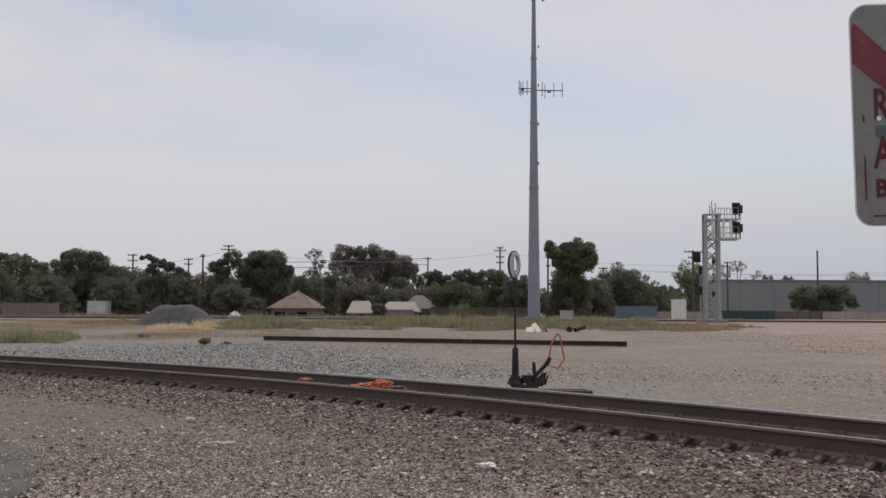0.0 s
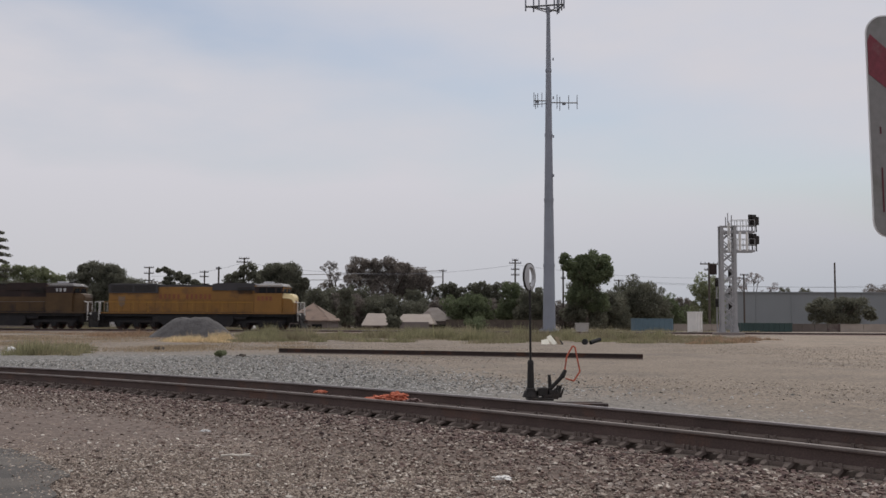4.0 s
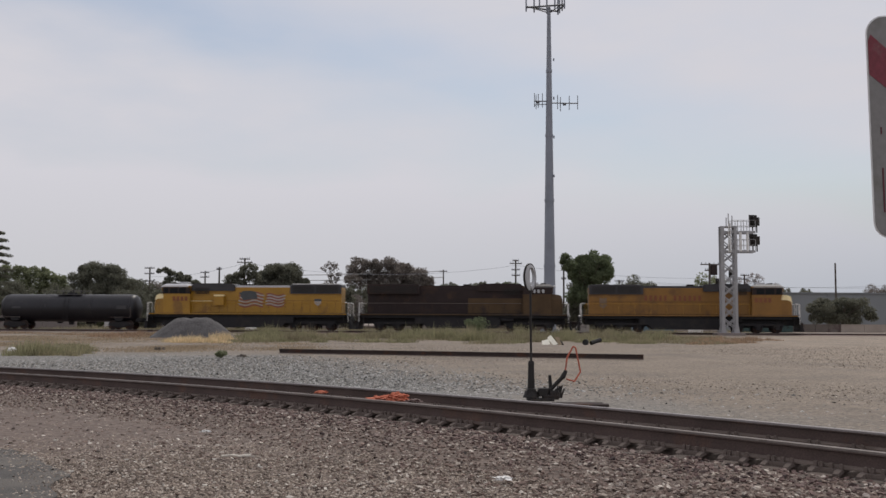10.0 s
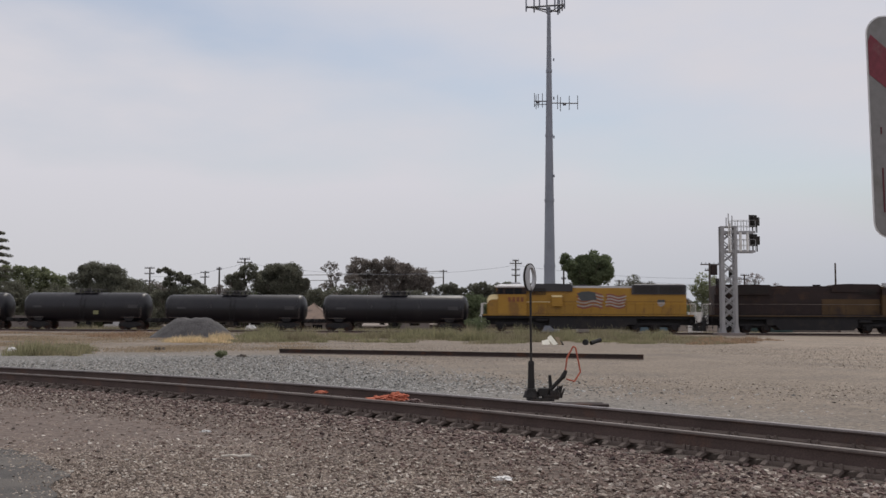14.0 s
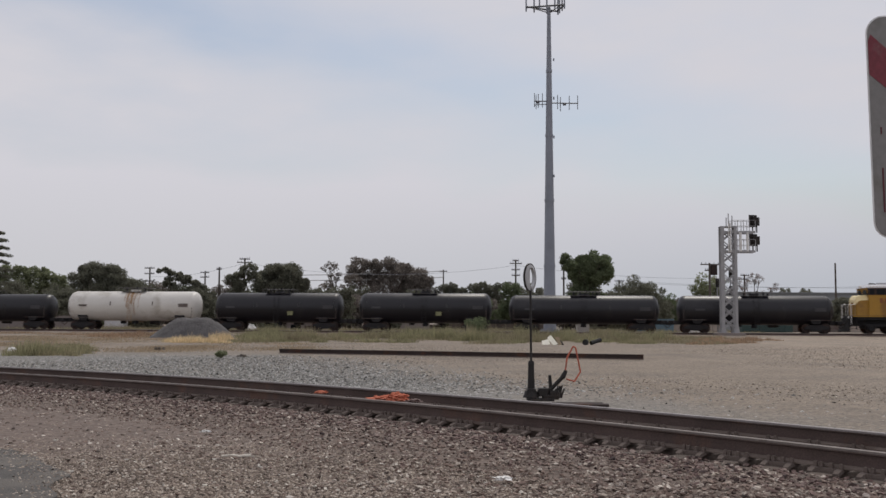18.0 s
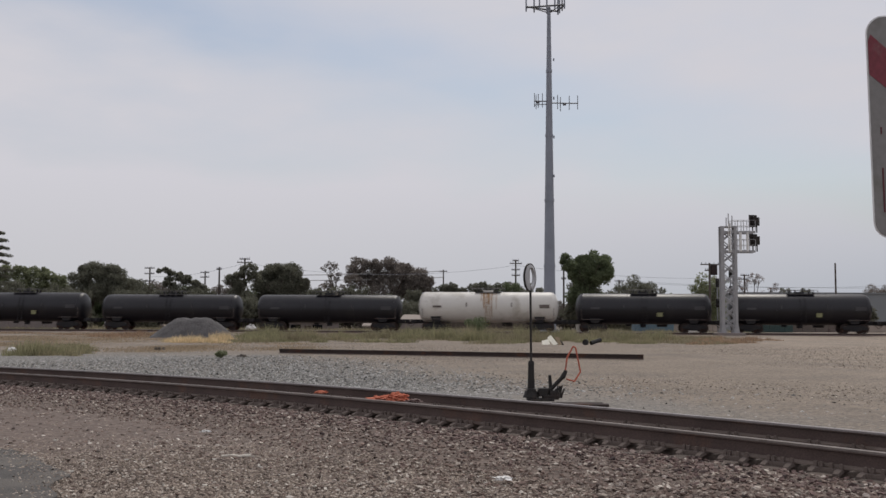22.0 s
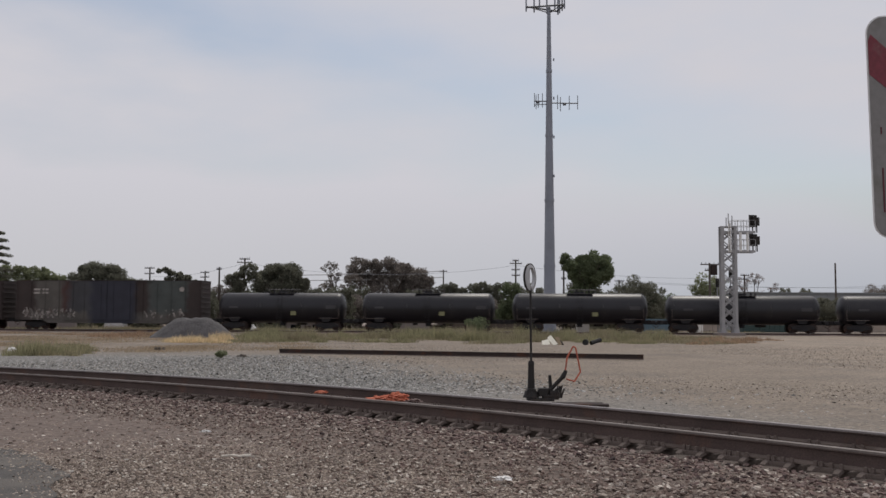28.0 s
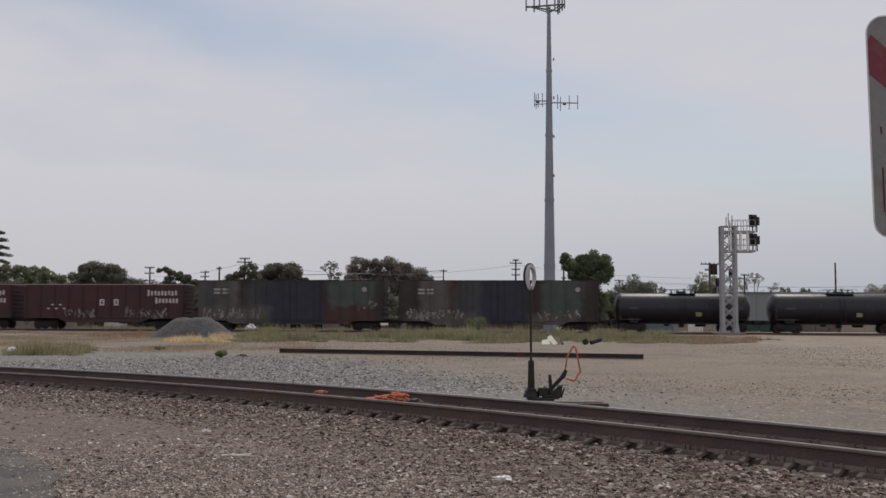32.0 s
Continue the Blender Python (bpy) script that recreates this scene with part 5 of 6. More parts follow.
def warehouse():
    D = 210.0
    t = thing("warehouse", 83.52, D, LOW, 0, "long low grey-green warehouse with a flat roof", "warehouse")
    x0, x1, h = 62.64 - 83.52, 70.0, 7.14 - LOW
    bm = B()
    box(bm, (x0 + x1) / 2, 15, h / 2, x1 - x0, 30, h)
    part("wall", bm, WAREHOUSE, t)
    bm = B()
    box(bm, (x0 + x1) / 2, 15, h + 0.12, x1 - x0 + 0.6, 30.6, 0.24)
    part("roof", bm, WAREHOUSE, t)
    for k in range(12):
        bm = B()
        box(bm, x0 + 4 + k * 7.5, -0.05, h / 2, 0.25, 0.1, h - 0.1)
        part("panel_joint", bm, WAREHOUSE, t)


warehouse()


def house(x, D, w, eave, ridge, roof_mat, hip, label, depth=9.0, turn=0.0):
    t = thing("house", x, D, LOW, turn, label, "house", "houses behind the line")
    eave, ridge = eave - LOW, ridge - LOW
    part("wall", box(B(), 0, depth / 2, eave / 2, w, depth, eave), STUCCO, t)
    bm = B()
    o = 0.5
    a = [bm.verts.new(p) for p in ((-w / 2 - o, -o, eave), (w / 2 + o, -o, eave), (w / 2 + o, depth + o, eave), (-w / 2 - o, depth + o, eave))]
    b = [bm.verts.new((-w / 2 + hip, depth / 2, ridge)), bm.verts.new((w / 2 - hip, depth / 2, ridge))]
    lo = [bm.verts.new((v.co.x, v.co.y, eave - 0.15)) for v in a]
    for f in ((a[0], a[1], b[1], b[0]), (a[1], a[2], b[1]), (a[2], a[3], b[0], b[1]), (a[3], a[0], b[0]), lo[::-1]):
        bm.faces.new(f)
    for k in range(4):
        bm.faces.new((lo[k], lo[(k + 1) % 4], a[(k + 1) % 4], a[k]))
    bmesh.ops.recalc_face_normals(bm, faces=bm.faces)
    part("roof", bm, roof_mat, t)
    for k in (-0.28, 0.25):
        wn = part("window", box(B(), w * k, -0.02, eave - 1.05, 1.4, 0.1, 1.0), GLASS, t)
        part("sill", box(B(), w * k, -0.05, eave - 1.6, 1.6, 0.14, 0.1), WHITE_PAINT, wn)
    part("door", box(B(), w * 0.02, -0.02, 1.0, 0.95, 0.1, 2.0), BARK, t)


house(-18.85, 138, 5.75, 1.10, 3.62, ROOF_TAN, 3.0, "low house with a tan hipped shingle roof", 9.0, -4)
house(-9.41, 142, 3.25, 0.44, 2.14, ROOF_PALE, 0.4, "small house with a pale gabled roof", 7.0, 5)
house(-4.00, 143, 4.74, 0.67, 2.06, ROOF_PALE, 0.4, "house with a pale gabled roof and dark walls", 7.5, -3)
house(-1.03, 150, 4.80, 1.06, 3.12, BOX_GREY, 1.8, "house with a grey-brown hipped roof", 9.0, 3)


def block_wall(name, x0, x1, D, h, m, label, n, cat="wall", z=0.0):
    t = thing(name, (x0 + x1) / 2, D, z, 0, label, cat)
    h -= z
    w = (x1 - x0) / n
    for k in range(n):
        bm = B()
        box(bm, -(x1 - x0) / 2 + (k + 0.5) * w, 0, h / 2, w - 0.04, 0.25, h, 0.01)
        part("panel", bm, m, t)
    bm = B()
    box(bm, 0, 0, h + 0.04, x1 - x0, 0.34, 0.08)
    part("coping", bm, m, t)


block_wall("block_wall", -65.81, -45.04, 122, 1.54, STUCCO, "grey concrete block wall along the line", 10)
block_wall("block_wall", 42.67, 48.95, 122, 0.90, BOX_GREY, "grey-brown block wall along the line", 4)
block_wall("block_wall", 48.95, 77.80, 122, 0.90, ROOF_PALE, "tan block wall along the line", 10)
block_wall("block_wall", 28.9, 35.3, 124, 0.80, ROOF_PALE, "pale block wall behind the mast", 4)
block_wall("fence", 0.46, 13.96, 135, 1.21, BARK, "dark board fence behind the weeds", 10, "fence", LOW)


def crate(name, x0, x1, D, y0, y1, m, label, cat, deep=2.4, roof=None):
    base = LOW if D > 128 else 0.0
    t = thing(name, (x0 + x1) / 2, D, base, 0, label, cat)
    y1 -= base
    w = x1 - x0
    bm = B()
    box(bm, 0, deep / 2, (y0 + y1) / 2, w, deep, y1 - y0, 0.04)
    part("body", bm, m, t)
    n = max(2, int(w / 0.6))
    for k in range(n):
        bm = B()
        box(bm, -w / 2 + (k + 0.5) * w / n, -0.03, (y0 + y1) / 2, 0.08, 0.06, (y1 - y0) * 0.9)
        part("rib", bm, m, t)
    bm = B()
    box(bm, 0, deep / 2, y1 + 0.04, w + 0.1, deep + 0.1, 0.1)
    part("lid", bm, roof or m, t)
    return t


crate("shipping_container", 23.70, 28.44, 122, 0, 1.46, TEAL_STEEL, "blue steel container beyond the track", "container")
crate("shed", -46.05, -43.59, 135, 0, 1.83, LOCO_PALE, "small pale garden shed", "shed")
crate("equipment_cabinet", 28.45, 29.65, 112, 0, 2.25, WHITE_PAINT, "white railway equipment cabinet", "cabinet", 1.2).rotation_euler[2] = radians(38)
crate("utility_box", 14.63, 15.98, 108, 0, 0.93, CONCRETE, "pale utility box in the weeds", "utility box", 0.9)
crate("shipping_container", 36.2, 42.4, 120, 0, 0.98, DARK_GREEN, "dark green low steel container", "container")
crate("shed", -6.32, -1.92, 140, 0, 0.83, STUCCO, "low grey shed behind weeds", "shed")


def pole(x, D, h, arms, label="wooden utility pole with crossarms", lean=0.0, case=0.0):
    t = thing("utility_pole", x, D, 0, random.uniform(-8, 8), label, "utility pole", "utility poles")
    bm = B()
    rod(bm, (0, 0, LOW - 0.1), (lean, 0, h), 0.17, 0.12, 10)
    part("post", bm, POLE_WOOD, t)
    if case:
        bm = B()
        box(bm, 0.5, 0, case, 0.85, 0.6, 1.25, 0.06)
        part("transformer", bm, LOCO_SOOT, t, "dark transformer box")
    for z, w in arms:
        bm = B()
        box(bm, lean * z / h, -0.15, z, w, 0.12, 0.14)
        a = part("crossarm", bm, POLE_WOOD, t)
        for k in (-0.45, -0.22, 0.22, 0.45):
            bm = B()
            rod(bm, (lean * z / h + k * w, -0.15, z + 0.06), (lean * z / h + k * w, -0.15, z + 0.26), 0.05, seg=6)
            part("insulator", bm, GALV, a)


for px, D, h, arms in (
        (-48.93, 165, 9.86, ((9.86 - 0.2, 1.7), (8.73, 1.7), (7.50, 1.5))),
        (-42.10, 175, 9.71, ((9.41, 1.6), (8.61, 1.6))),
        (-33.94, 150, 9.14, ((8.80, 0.8),)),
        (-30.09, 150, 10.53, ((10.36, 1.6), (9.84, 2.3))),
        (11.43, 155, 10.76, ((10.58, 1.0), (10.14, 1.9), (9.16, 1.3), (8.28, 1.3))),
        (18.34, 150, 10.32, ((8.95, 0.7), (7.58, 0.7))),
        (30.31, 170, 8.24, ((8.05, 1.6),)),
        (50.35, 165, 9.08, ((8.89, 1.4), (8.23, 1.2))),
        (0.11, 185, 10.59, ((10.28, 1.4),)),
        (-77.17, 160, 8.40, ((7.57, 1.4),)),
        (78.51, 150, 8.15, ((7.29, 1.4), (6.61, 1.4))),
        (59.60, 150, 10.16, ())):
    pole(px, D, h, arms)
pole(33.75, 125, 8.65, ((8.45, 2.4), (7.7, 1.3)), "wooden pole with crossarms and a dark transformer", case=7.75)


def wire(p0, p1, sag, label, m=GALV, r=0.02):
    bm = B()
    pts = []
    for k in range(13):
        u = k / 12
        p = Vector(p0).lerp(Vector(p1), u)
        p.z -= sag * 4 * u * (1 - u)
        pts.append(p)
    loft(bm, [[(p.x, p.y + r * math.cos(k * 1.2566), p.z + r * math.sin(k * 1.2566)) for k in range(5)] for p in pts])
    bmesh.ops.recalc_face_normals(bm, faces=bm.faces)
    single("overhead_wire", bm, m, None, label, "wire", "overhead wires")


wire((30.31, 170, 8.14), (78.51, 150, 6.61), 0.6, "thin overhead wire between poles")
wire((30.31, 170, 7.95), (78.51, 150, 7.29), 0.9, "thin overhead wire between poles")
wire((11.43, 155, 9.87), (50.35, 165, 8.51), 0.8, "thin overhead wire between poles")
wire((-30.09, 150, 9.76), (11.43, 155, 9.87), 1.6, "thin overhead wire between poles")
wire((-30.09, 150, 7.87), (0.11, 185, 10.38), 0.2, "pale thick cable between poles", ROOF_LIGHT, 0.06)
wire((-30.09, 150, 7.10), (0.11, 185, 9.22), 0.2, "pale thick cable between poles", ROOF_LIGHT, 0.06)
wire((-77.17, 160, 7.57), (-48.93, 165, 7.50), 0.4, "thin overhead wire between poles")
wire((-48.93, 165, 8.25), (-30.09, 150, 9.76), 0.6, "thin overhead wire between poles")


# ---- plants ----
def leaves(out, centre, radius, count, size, rnd, flat=1.0):
    """Leaf clumps through a lobe of the crown, most of them near its outside."""
    count, size = int(count * 1.75), size * 0.74
    p = rnd.randn(count, 3)
    p /= np.linalg.norm(p, axis=1)[:, None]
    p *= (0.35 + 0.65 * rnd.rand(count, 1) ** 0.5) * (0.85 + 0.3 * rnd.rand(count, 1)) * radius
    p[:, 2] *= flat
    c = p + np.array(centre)
    u, w = rnd.randn(count, 3), rnd.randn(count, 3)
    u /= np.linalg.norm(u, axis=1)[:, None]
    w = np.cross(u, w)
    w /= np.linalg.norm(w, axis=1)[:, None]
    u *= size * (0.5 + 0.8 * rnd.rand(count, 1))
    w *= size * (0.3 + 0.5 * rnd.rand(count, 1))
    out.append(np.stack([c - u, c + u, c + 1.5 * w], 1).reshape(-1, 3))


def leaf_mesh(name, out):
    v = np.concatenate(out)
    me = bpy.data.meshes.new(name)
    me.from_pydata(v.tolist(), [], np.arange(len(v)).reshape(-1, 3).tolist())
    return me


def tree(x, D, w, top, low, style, label, seed, lobes=14, dense=1.0, size=0.25, limbs=7, form=()):
    """A tree with a tapered trunk, limbs and a crown of many leaf clumps."""
    rnd = random.Random(seed)
    nrnd = np.random.RandomState(seed)
    t = thing("tree", x, D, 0, 0, label + " behind the railway line", "tree", "trees behind the line")
    bm = B()
    h = top
    base = max(0.14, w * 0.03)
    lean = rnd.uniform(-0.04, 0.04) * h
    fork = max(0.6, low + (h - low) * 0.25)
    rod(bm, (0, 0, LOW - 0.1), (lean * 0.5, 0, fork), base, base * 0.7, 8)
    tips = []
    for k in range(limbs):
        a = 2 * math.pi * k / limbs + rnd.uniform(-0.4, 0.4)
        rr = w * 0.5 * rnd.uniform(0.35, 0.8)
        z = low + (h - low) * rnd.uniform(0.45, 0.93 if dense < 0.5 else 0.75)
        mid = (lean * 0.7 + rr * 0.4 * math.cos(a), rr * 0.4 * math.sin(a), (fork + z) / 2)
        tip = (lean + rr * math.cos(a), rr * math.sin(a), z)
        rod(bm, (lean * 0.5, 0, fork - 0.3), mid, base * 0.5, base * 0.32, 6)
        rod(bm, mid, tip, base * 0.32, base * 0.08, 6)
        for _ in range(9 if dense < 0.5 else 3):
            e = Vector(tip) + Vector((rnd.uniform(-1, 1), rnd.uniform(-1, 1), rnd.uniform(0, 1))) * w * (0.12 if dense < 0.5 else 0.04)
            rod(bm, Vector(mid).lerp(Vector(tip), rnd.uniform(0.45, 0.95)), e, base * 0.14, base * 0.04, 5)
            tips.append(tuple(e))
    part("trunk", bm, BARK, t)
    out = []
    hw, tall = w / 2, h - low
    if dense < 0.5:
        for e in tips:
            leaves(out, e, rnd.uniform(0.025, 0.06) * w, int(dense * 60), size * 0.9, nrnd, 0.9)
    elif form:
        for fx, fz, fr in form:
            for k in range(9):
                a, b = rnd.uniform(0, 6.283), rnd.uniform(-0.7, 1.0)
                c = math.sqrt(1 - b * b)
                rl = fr * rnd.uniform(0.34, 0.58)
                p = Vector((fx - x + fr * 0.78 * c * math.cos(a), fr * 0.9 * c * math.sin(a), fz + fr * 0.66 * b))
                leaves(out, p, rl, int(dense * 120 * rl ** 1.3) + 18, size, nrnd, 0.85)
            leaves(out, (fx - x, 0, fz), fr * 0.95, int(dense * 130 * fr ** 1.5), size, nrnd, 0.9)
    else:
        count = max(5, lobes // 3)
        for k in range(count):
            rs = rnd.uniform(0.26, 0.40) * min(w, tall * 1.3)
            a = k * 2.39996 + rnd.uniform(-0.4, 0.4)
            v = (k + rnd.uniform(0.2, 0.8)) / count
            cz = low + rs * 0.55 + max(0.0, tall - rs * 1.35) * v
            q = max(0.0, hw - rs) * (rnd.uniform(0.55, 1.1) if v < 0.8 else rnd.uniform(0.0, 0.6))
            centre = Vector((lean * v + q * math.cos(a), q * math.sin(a) * 0.8, cz))
            leaves(out, centre, rs * 0.72, int(dense * 60 * rs ** 1.5), size * 1.2, nrnd, 0.8)
            for i in range(16):
                zz = -0.75 + 1.7 * (i + 0.5) / 16
                rr = math.sqrt(max(0.0, 1 - zz * zz * 0.9))
                b = i * 2.39996 + k
                rl = rs * rnd.uniform(0.16, 0.40)
                p = centre + Vector((rr * math.cos(b), rr * math.sin(b), zz * 0.8)) * (rs * rnd.uniform(0.62, 0.98))
                p.z = max(min(p.z, h - rl * 0.5), low + rl * 0.3)
                leaves(out, p, rl, int(dense * 85 * rl ** 1.4) + 10, size, nrnd, 0.8)
    part("crown", leaf_mesh("crown", out), LEAF[style], t)
    return t


TREES = (
    (-66.38, 160, 10.97, 10.52, 0.4, "light", "pale green leafy tree", 16, 1.0),
    (-65.49, 150, 7.71, 7.37, 0.2, "dark", "dark leafy tree", 14, 1.2),
    (-53.92, 140, 8.80, 6.61, -0.8, "dark", "low dark leafy tree", 16, 1.2),
    (-53.06, 150, 8.57, 10.43, 0.4, "dark", "rounded green tree with a dense crown", 22, 1.3),
    (-52.99, 165, 6.79, 9.27, 0.4, "light", "thin pale green tree", 14, 0.8),
    (-43.52, 140, 7.20, 6.01, -0.8, "dark", "low dark leafy tree", 14, 1.2),
    (-38.61, 145, 7.87, 8.77, 0.4, "dark", "flat-topped dark tree", 18, 1.1),
    (-34.32, 140, 5.60, 6.14, -0.8, "dark", "low dark leafy tree", 12, 1.2),
    (-30.53, 146, 5.84, 9.20, 1.2, "dark", "dark tree with gaps in its crown", 14, 0.8),
    (-24.77, 150, 9.00, 9.61, 0.5, "dark", "dense dark tree", 24, 1.3),
    (-27.13, 138, 6.31, 4.84, 0.1, "dark", "low dark leafy tree", 14, 1.2),
    (-22.61, 131, 3.44, 2.81, -1.3, "dark", "low dark bush in front of a house", 12, 1.3),
    (-13.07, 133, 3.34, 5.91, 0.2, "dark", "small dark tree beside a house", 12, 1.0),
    (-6.73, 137, 2.35, 2.09, -1.3, "dark", "low dark bush in front of a house", 9, 1.2),
    (-18.2, 168, 10.0, 10.6, 1.2, "grey", "half-bare tree with thin grey twigs", 12, 0.49),
    (-18.88, 162, 9.26, 7.06, -0.8, "dark", "low dark leafy tree", 16, 1.2),
    (-8.85, 172, 16.91, 12.47, 0.6, "grey", "broad grey-brown tree with drooping crown", 34, 1.2),
    (-13.58, 165, 8.49, 7.47, -0.8, "dark", "low dark leafy tree", 14, 1.2),
    (-4.62, 165, 6.60, 7.04, -0.8, "dark", "low dark leafy tree", 12, 1.2),
    (1.65, 180, 7.20, 8.09, 0.3, "dark", "low dark green tree", 14, 1.1),
    (7.61, 180, 7.71, 8.94, 0.3, "dark", "low dark green tree", 14, 1.1),
    (4.37, 150, 9.43, 5.46, 0.2, "green", "low green leafy tree", 18, 1.1),
    (10.37, 150, 6.00, 7.28, 0.2, "green", "green bushy tree", 14, 1.1),
    (13.2, 146, 6.40, 6.1, 0.1, "dark", "low dark green tree", 12, 1.2),
    (20.48, 140, 7.52, 11.02, 3.50, "green", "dense dark green tree above lower bushes", 30, 1.5),
    (20.37, 142, 7.47, 7.75, -0.6, "dark", "low dark leafy tree", 16, 1.3),
    (30.65, 155, 10.9, 8.35, 0.2, "dark", "rounded dark tree", 22, 1.2),
    (24.6, 148, 8.0, 6.9, -0.8, "dark", "low dark leafy tree", 12, 1.2),
    (40.64, 165, 5.66, 5.83, 0.2, "grey", "low greyish tree", 12, 1.0),
    (40.3, 150, 6.6, 8.9, -0.4, "light", "pale green tree with a thin crown", 18, 0.7),
    (77.2, 246, 11.5, 12.6, 1.5, "pink", "nearly bare pinkish tree", 8, 0.3),
    (56.48, 140, 8.64, 4.86, 0.2, "dark", "rounded bush in front of the warehouse", 24, 1.3),
    (90.78, 260, 5.94, 10.70, 0.5, "dark", "far dark tree over the roof", 10, 1.0),
    (97.82, 265, 6.81, 10.60, 0.5, "dark", "far dark tree over the roof", 10, 1.0),
    (111.91, 255, 8.74, 11.64, 0.5, "grey", "far grey tree over the roof", 12, 0.7),
    (124.73, 255, 11.66, 12.87, 0.5, "dark", "far dark tree over the roof", 12, 1.0),
    (-77.49, 150, 10.29, 10.10, 0.3, "dark", "dense dark tree", 18, 1.2),
    (-88.93, 155, 11.51, 9.95, 0.3, "green", "rounded green tree", 18, 1.2))


# crowns that show lobes of their own: middle, height and radius of each
FORMS = {
    "broad grey-brown tree with drooping crown": ((-14.55, 10.28, 1.97), (-11.60, 10.69, 1.28), (-8.94, 10.60, 1.77), (-5.21, 8.85, 2.16), (-3.15, 7.87, 1.47), (-8.06, 8.05, 2.56), (-13.17, 7.73, 2.16), (-10.22, 6.27, 3.34), (-11.70, 8.72, 1.47), (-6.78, 9.92, 1.38), (-4.32, 7.28, 1.97), (-15.63, 8.70, 1.47), (-5.31, 6.29, 2.36)),
    "dense dark tree": ((-25.46, 8.32, 1.54), (-23.49, 7.90, 1.97), (-21.51, 6.54, 1.20), (-26.91, 6.69, 1.89), (-24.34, 5.58, 2.57), (-22.63, 3.88, 2.14), (-26.49, 3.86, 2.14), (-20.83, 6.88, 0.60)),
    "dark tree with gaps in its crown": ((-31.70, 7.02, 0.92), (-30.28, 7.61, 0.83), (-28.70, 8.37, 1.25), (-27.87, 7.04, 1.08), (-29.95, 6.20, 1.17), (-29.37, 4.61, 2.00)),
    "dense dark green tree above lower bushes": ((17.52, 9.89, 0.88), (18.32, 8.93, 1.20), (21.36, 9.67, 1.44), (22.88, 9.27, 1.36), (19.76, 8.30, 1.76), (21.84, 7.83, 1.92), (20.48, 6.86, 1.92), (19.84, 9.66, 0.96), (23.20, 7.91, 1.12), (18.72, 7.65, 1.12), (19.68, 4.70, 1.92), (21.68, 3.91, 1.76)),
    "rounded bush in front of the warehouse": ((53.68, 3.01, 1.76), (56.48, 3.58, 1.36), (58.88, 3.19, 1.76), (60.48, 2.00, 0.80), (55.68, 1.90, 1.60), (57.68, 1.67, 1.44), (52.88, 1.57, 0.96)),
    "flat-topped dark tree": ((-40.74, 8.35, 0.45), (-41.64, 8.25, 0.35), (-39.85, 8.00, 0.55), (-38.85, 7.41, 0.75), (-37.76, 6.81, 0.90), (-36.56, 6.11, 0.95), (-35.52, 5.42, 0.95), (-40.00, 6.51, 0.90), (-34.52, 4.67, 1.09), (-38.75, 5.17, 1.69), (-36.27, 3.92, 1.89), (-41.24, 4.17, 1.59), (-38.75, 2.68, 2.24), (-34.03, 3.18, 1.39)),
    "rounded green tree with a dense crown": ((-53.22, 8.13, 1.85), (-51.31, 8.13, 1.85), (-55.02, 7.00, 1.65), (-49.36, 7.36, 1.65), (-48.07, 6.33, 1.34), (-52.44, 5.81, 2.68), (-49.36, 4.78, 2.47), (-55.53, 4.27, 2.32), (-54.25, 8.64, 0.93), (-50.13, 8.64, 1.03)),
    "pale green leafy tree": ((-66.65, 8.57, 1.21), (-68.30, 8.57, 1.21), (-65.00, 8.57, 1.10), (-63.63, 8.02, 1.10), (-62.26, 7.37, 1.21), (-61.16, 6.38, 1.21), (-65.83, 6.93, 2.09), (-62.81, 5.55, 1.98), (-68.57, 6.38, 1.98), (-70.22, 8.57, 1.43), (-71.87, 8.02, 1.65))}


def conifer(x, D, h, w, seed, label):
    """A tall dark tree with whorls of drooping branches."""
    rnd, nrnd = random.Random(seed), np.random.RandomState(seed)
    t = thing("tree", x, D, 0, 0, label, "tree", "trees behind the line")
    part("trunk", rod(B(), (0, 0, LOW - 0.1), (0, 0, h), 0.28, 0.04, 8), BARK, t)
    out = []
    for k in range(13):
        z = 1.5 + (h - 2.0) * k / 12
        reach = w * 0.5 * (1 - 0.72 * k / 12)
        for j in range(6):
            a = j * 1.047 + k * 0.5 + rnd.uniform(-0.2, 0.2)
            r = reach * rnd.uniform(0.6, 1.1)
            tip = (r * math.cos(a), r * math.sin(a), z - 0.22 * r)
            part("branch", rod(B(), (0, 0, z), tip, 0.06, 0.015, 5), BARK, t)
            for u in (0.45, 0.7, 0.9, 1.0):
                leaves(out, (tip[0] * u, tip[1] * u, z - 0.22 * r * u), 0.38, 26, 0.19, nrnd, 0.6)
    part("crown", leaf_mesh("crown", out), LEAF["dark"], t)


conifer(-63.30, 140, 13.97, 7.2, 91, "tall dark conifer with drooping branches behind the wall")
for k, (x, D, w, top, low, style, label, lobes, dense) in enumerate(TREES):
    tree(x, D, w, top, low, style, label, 40 + k, lobes, dense, 0.25, 7, FORMS.get(label, ()))
for k in range(12):
    s = -0.008 + 0.0096 * k
    tree(s * 178, 178, 2.9, 7.54 + (k * 37 % 11) * 0.16, 0.3, "dark", "narrow dark upright tree", 260 + k, 15, 1.2, 0.2)
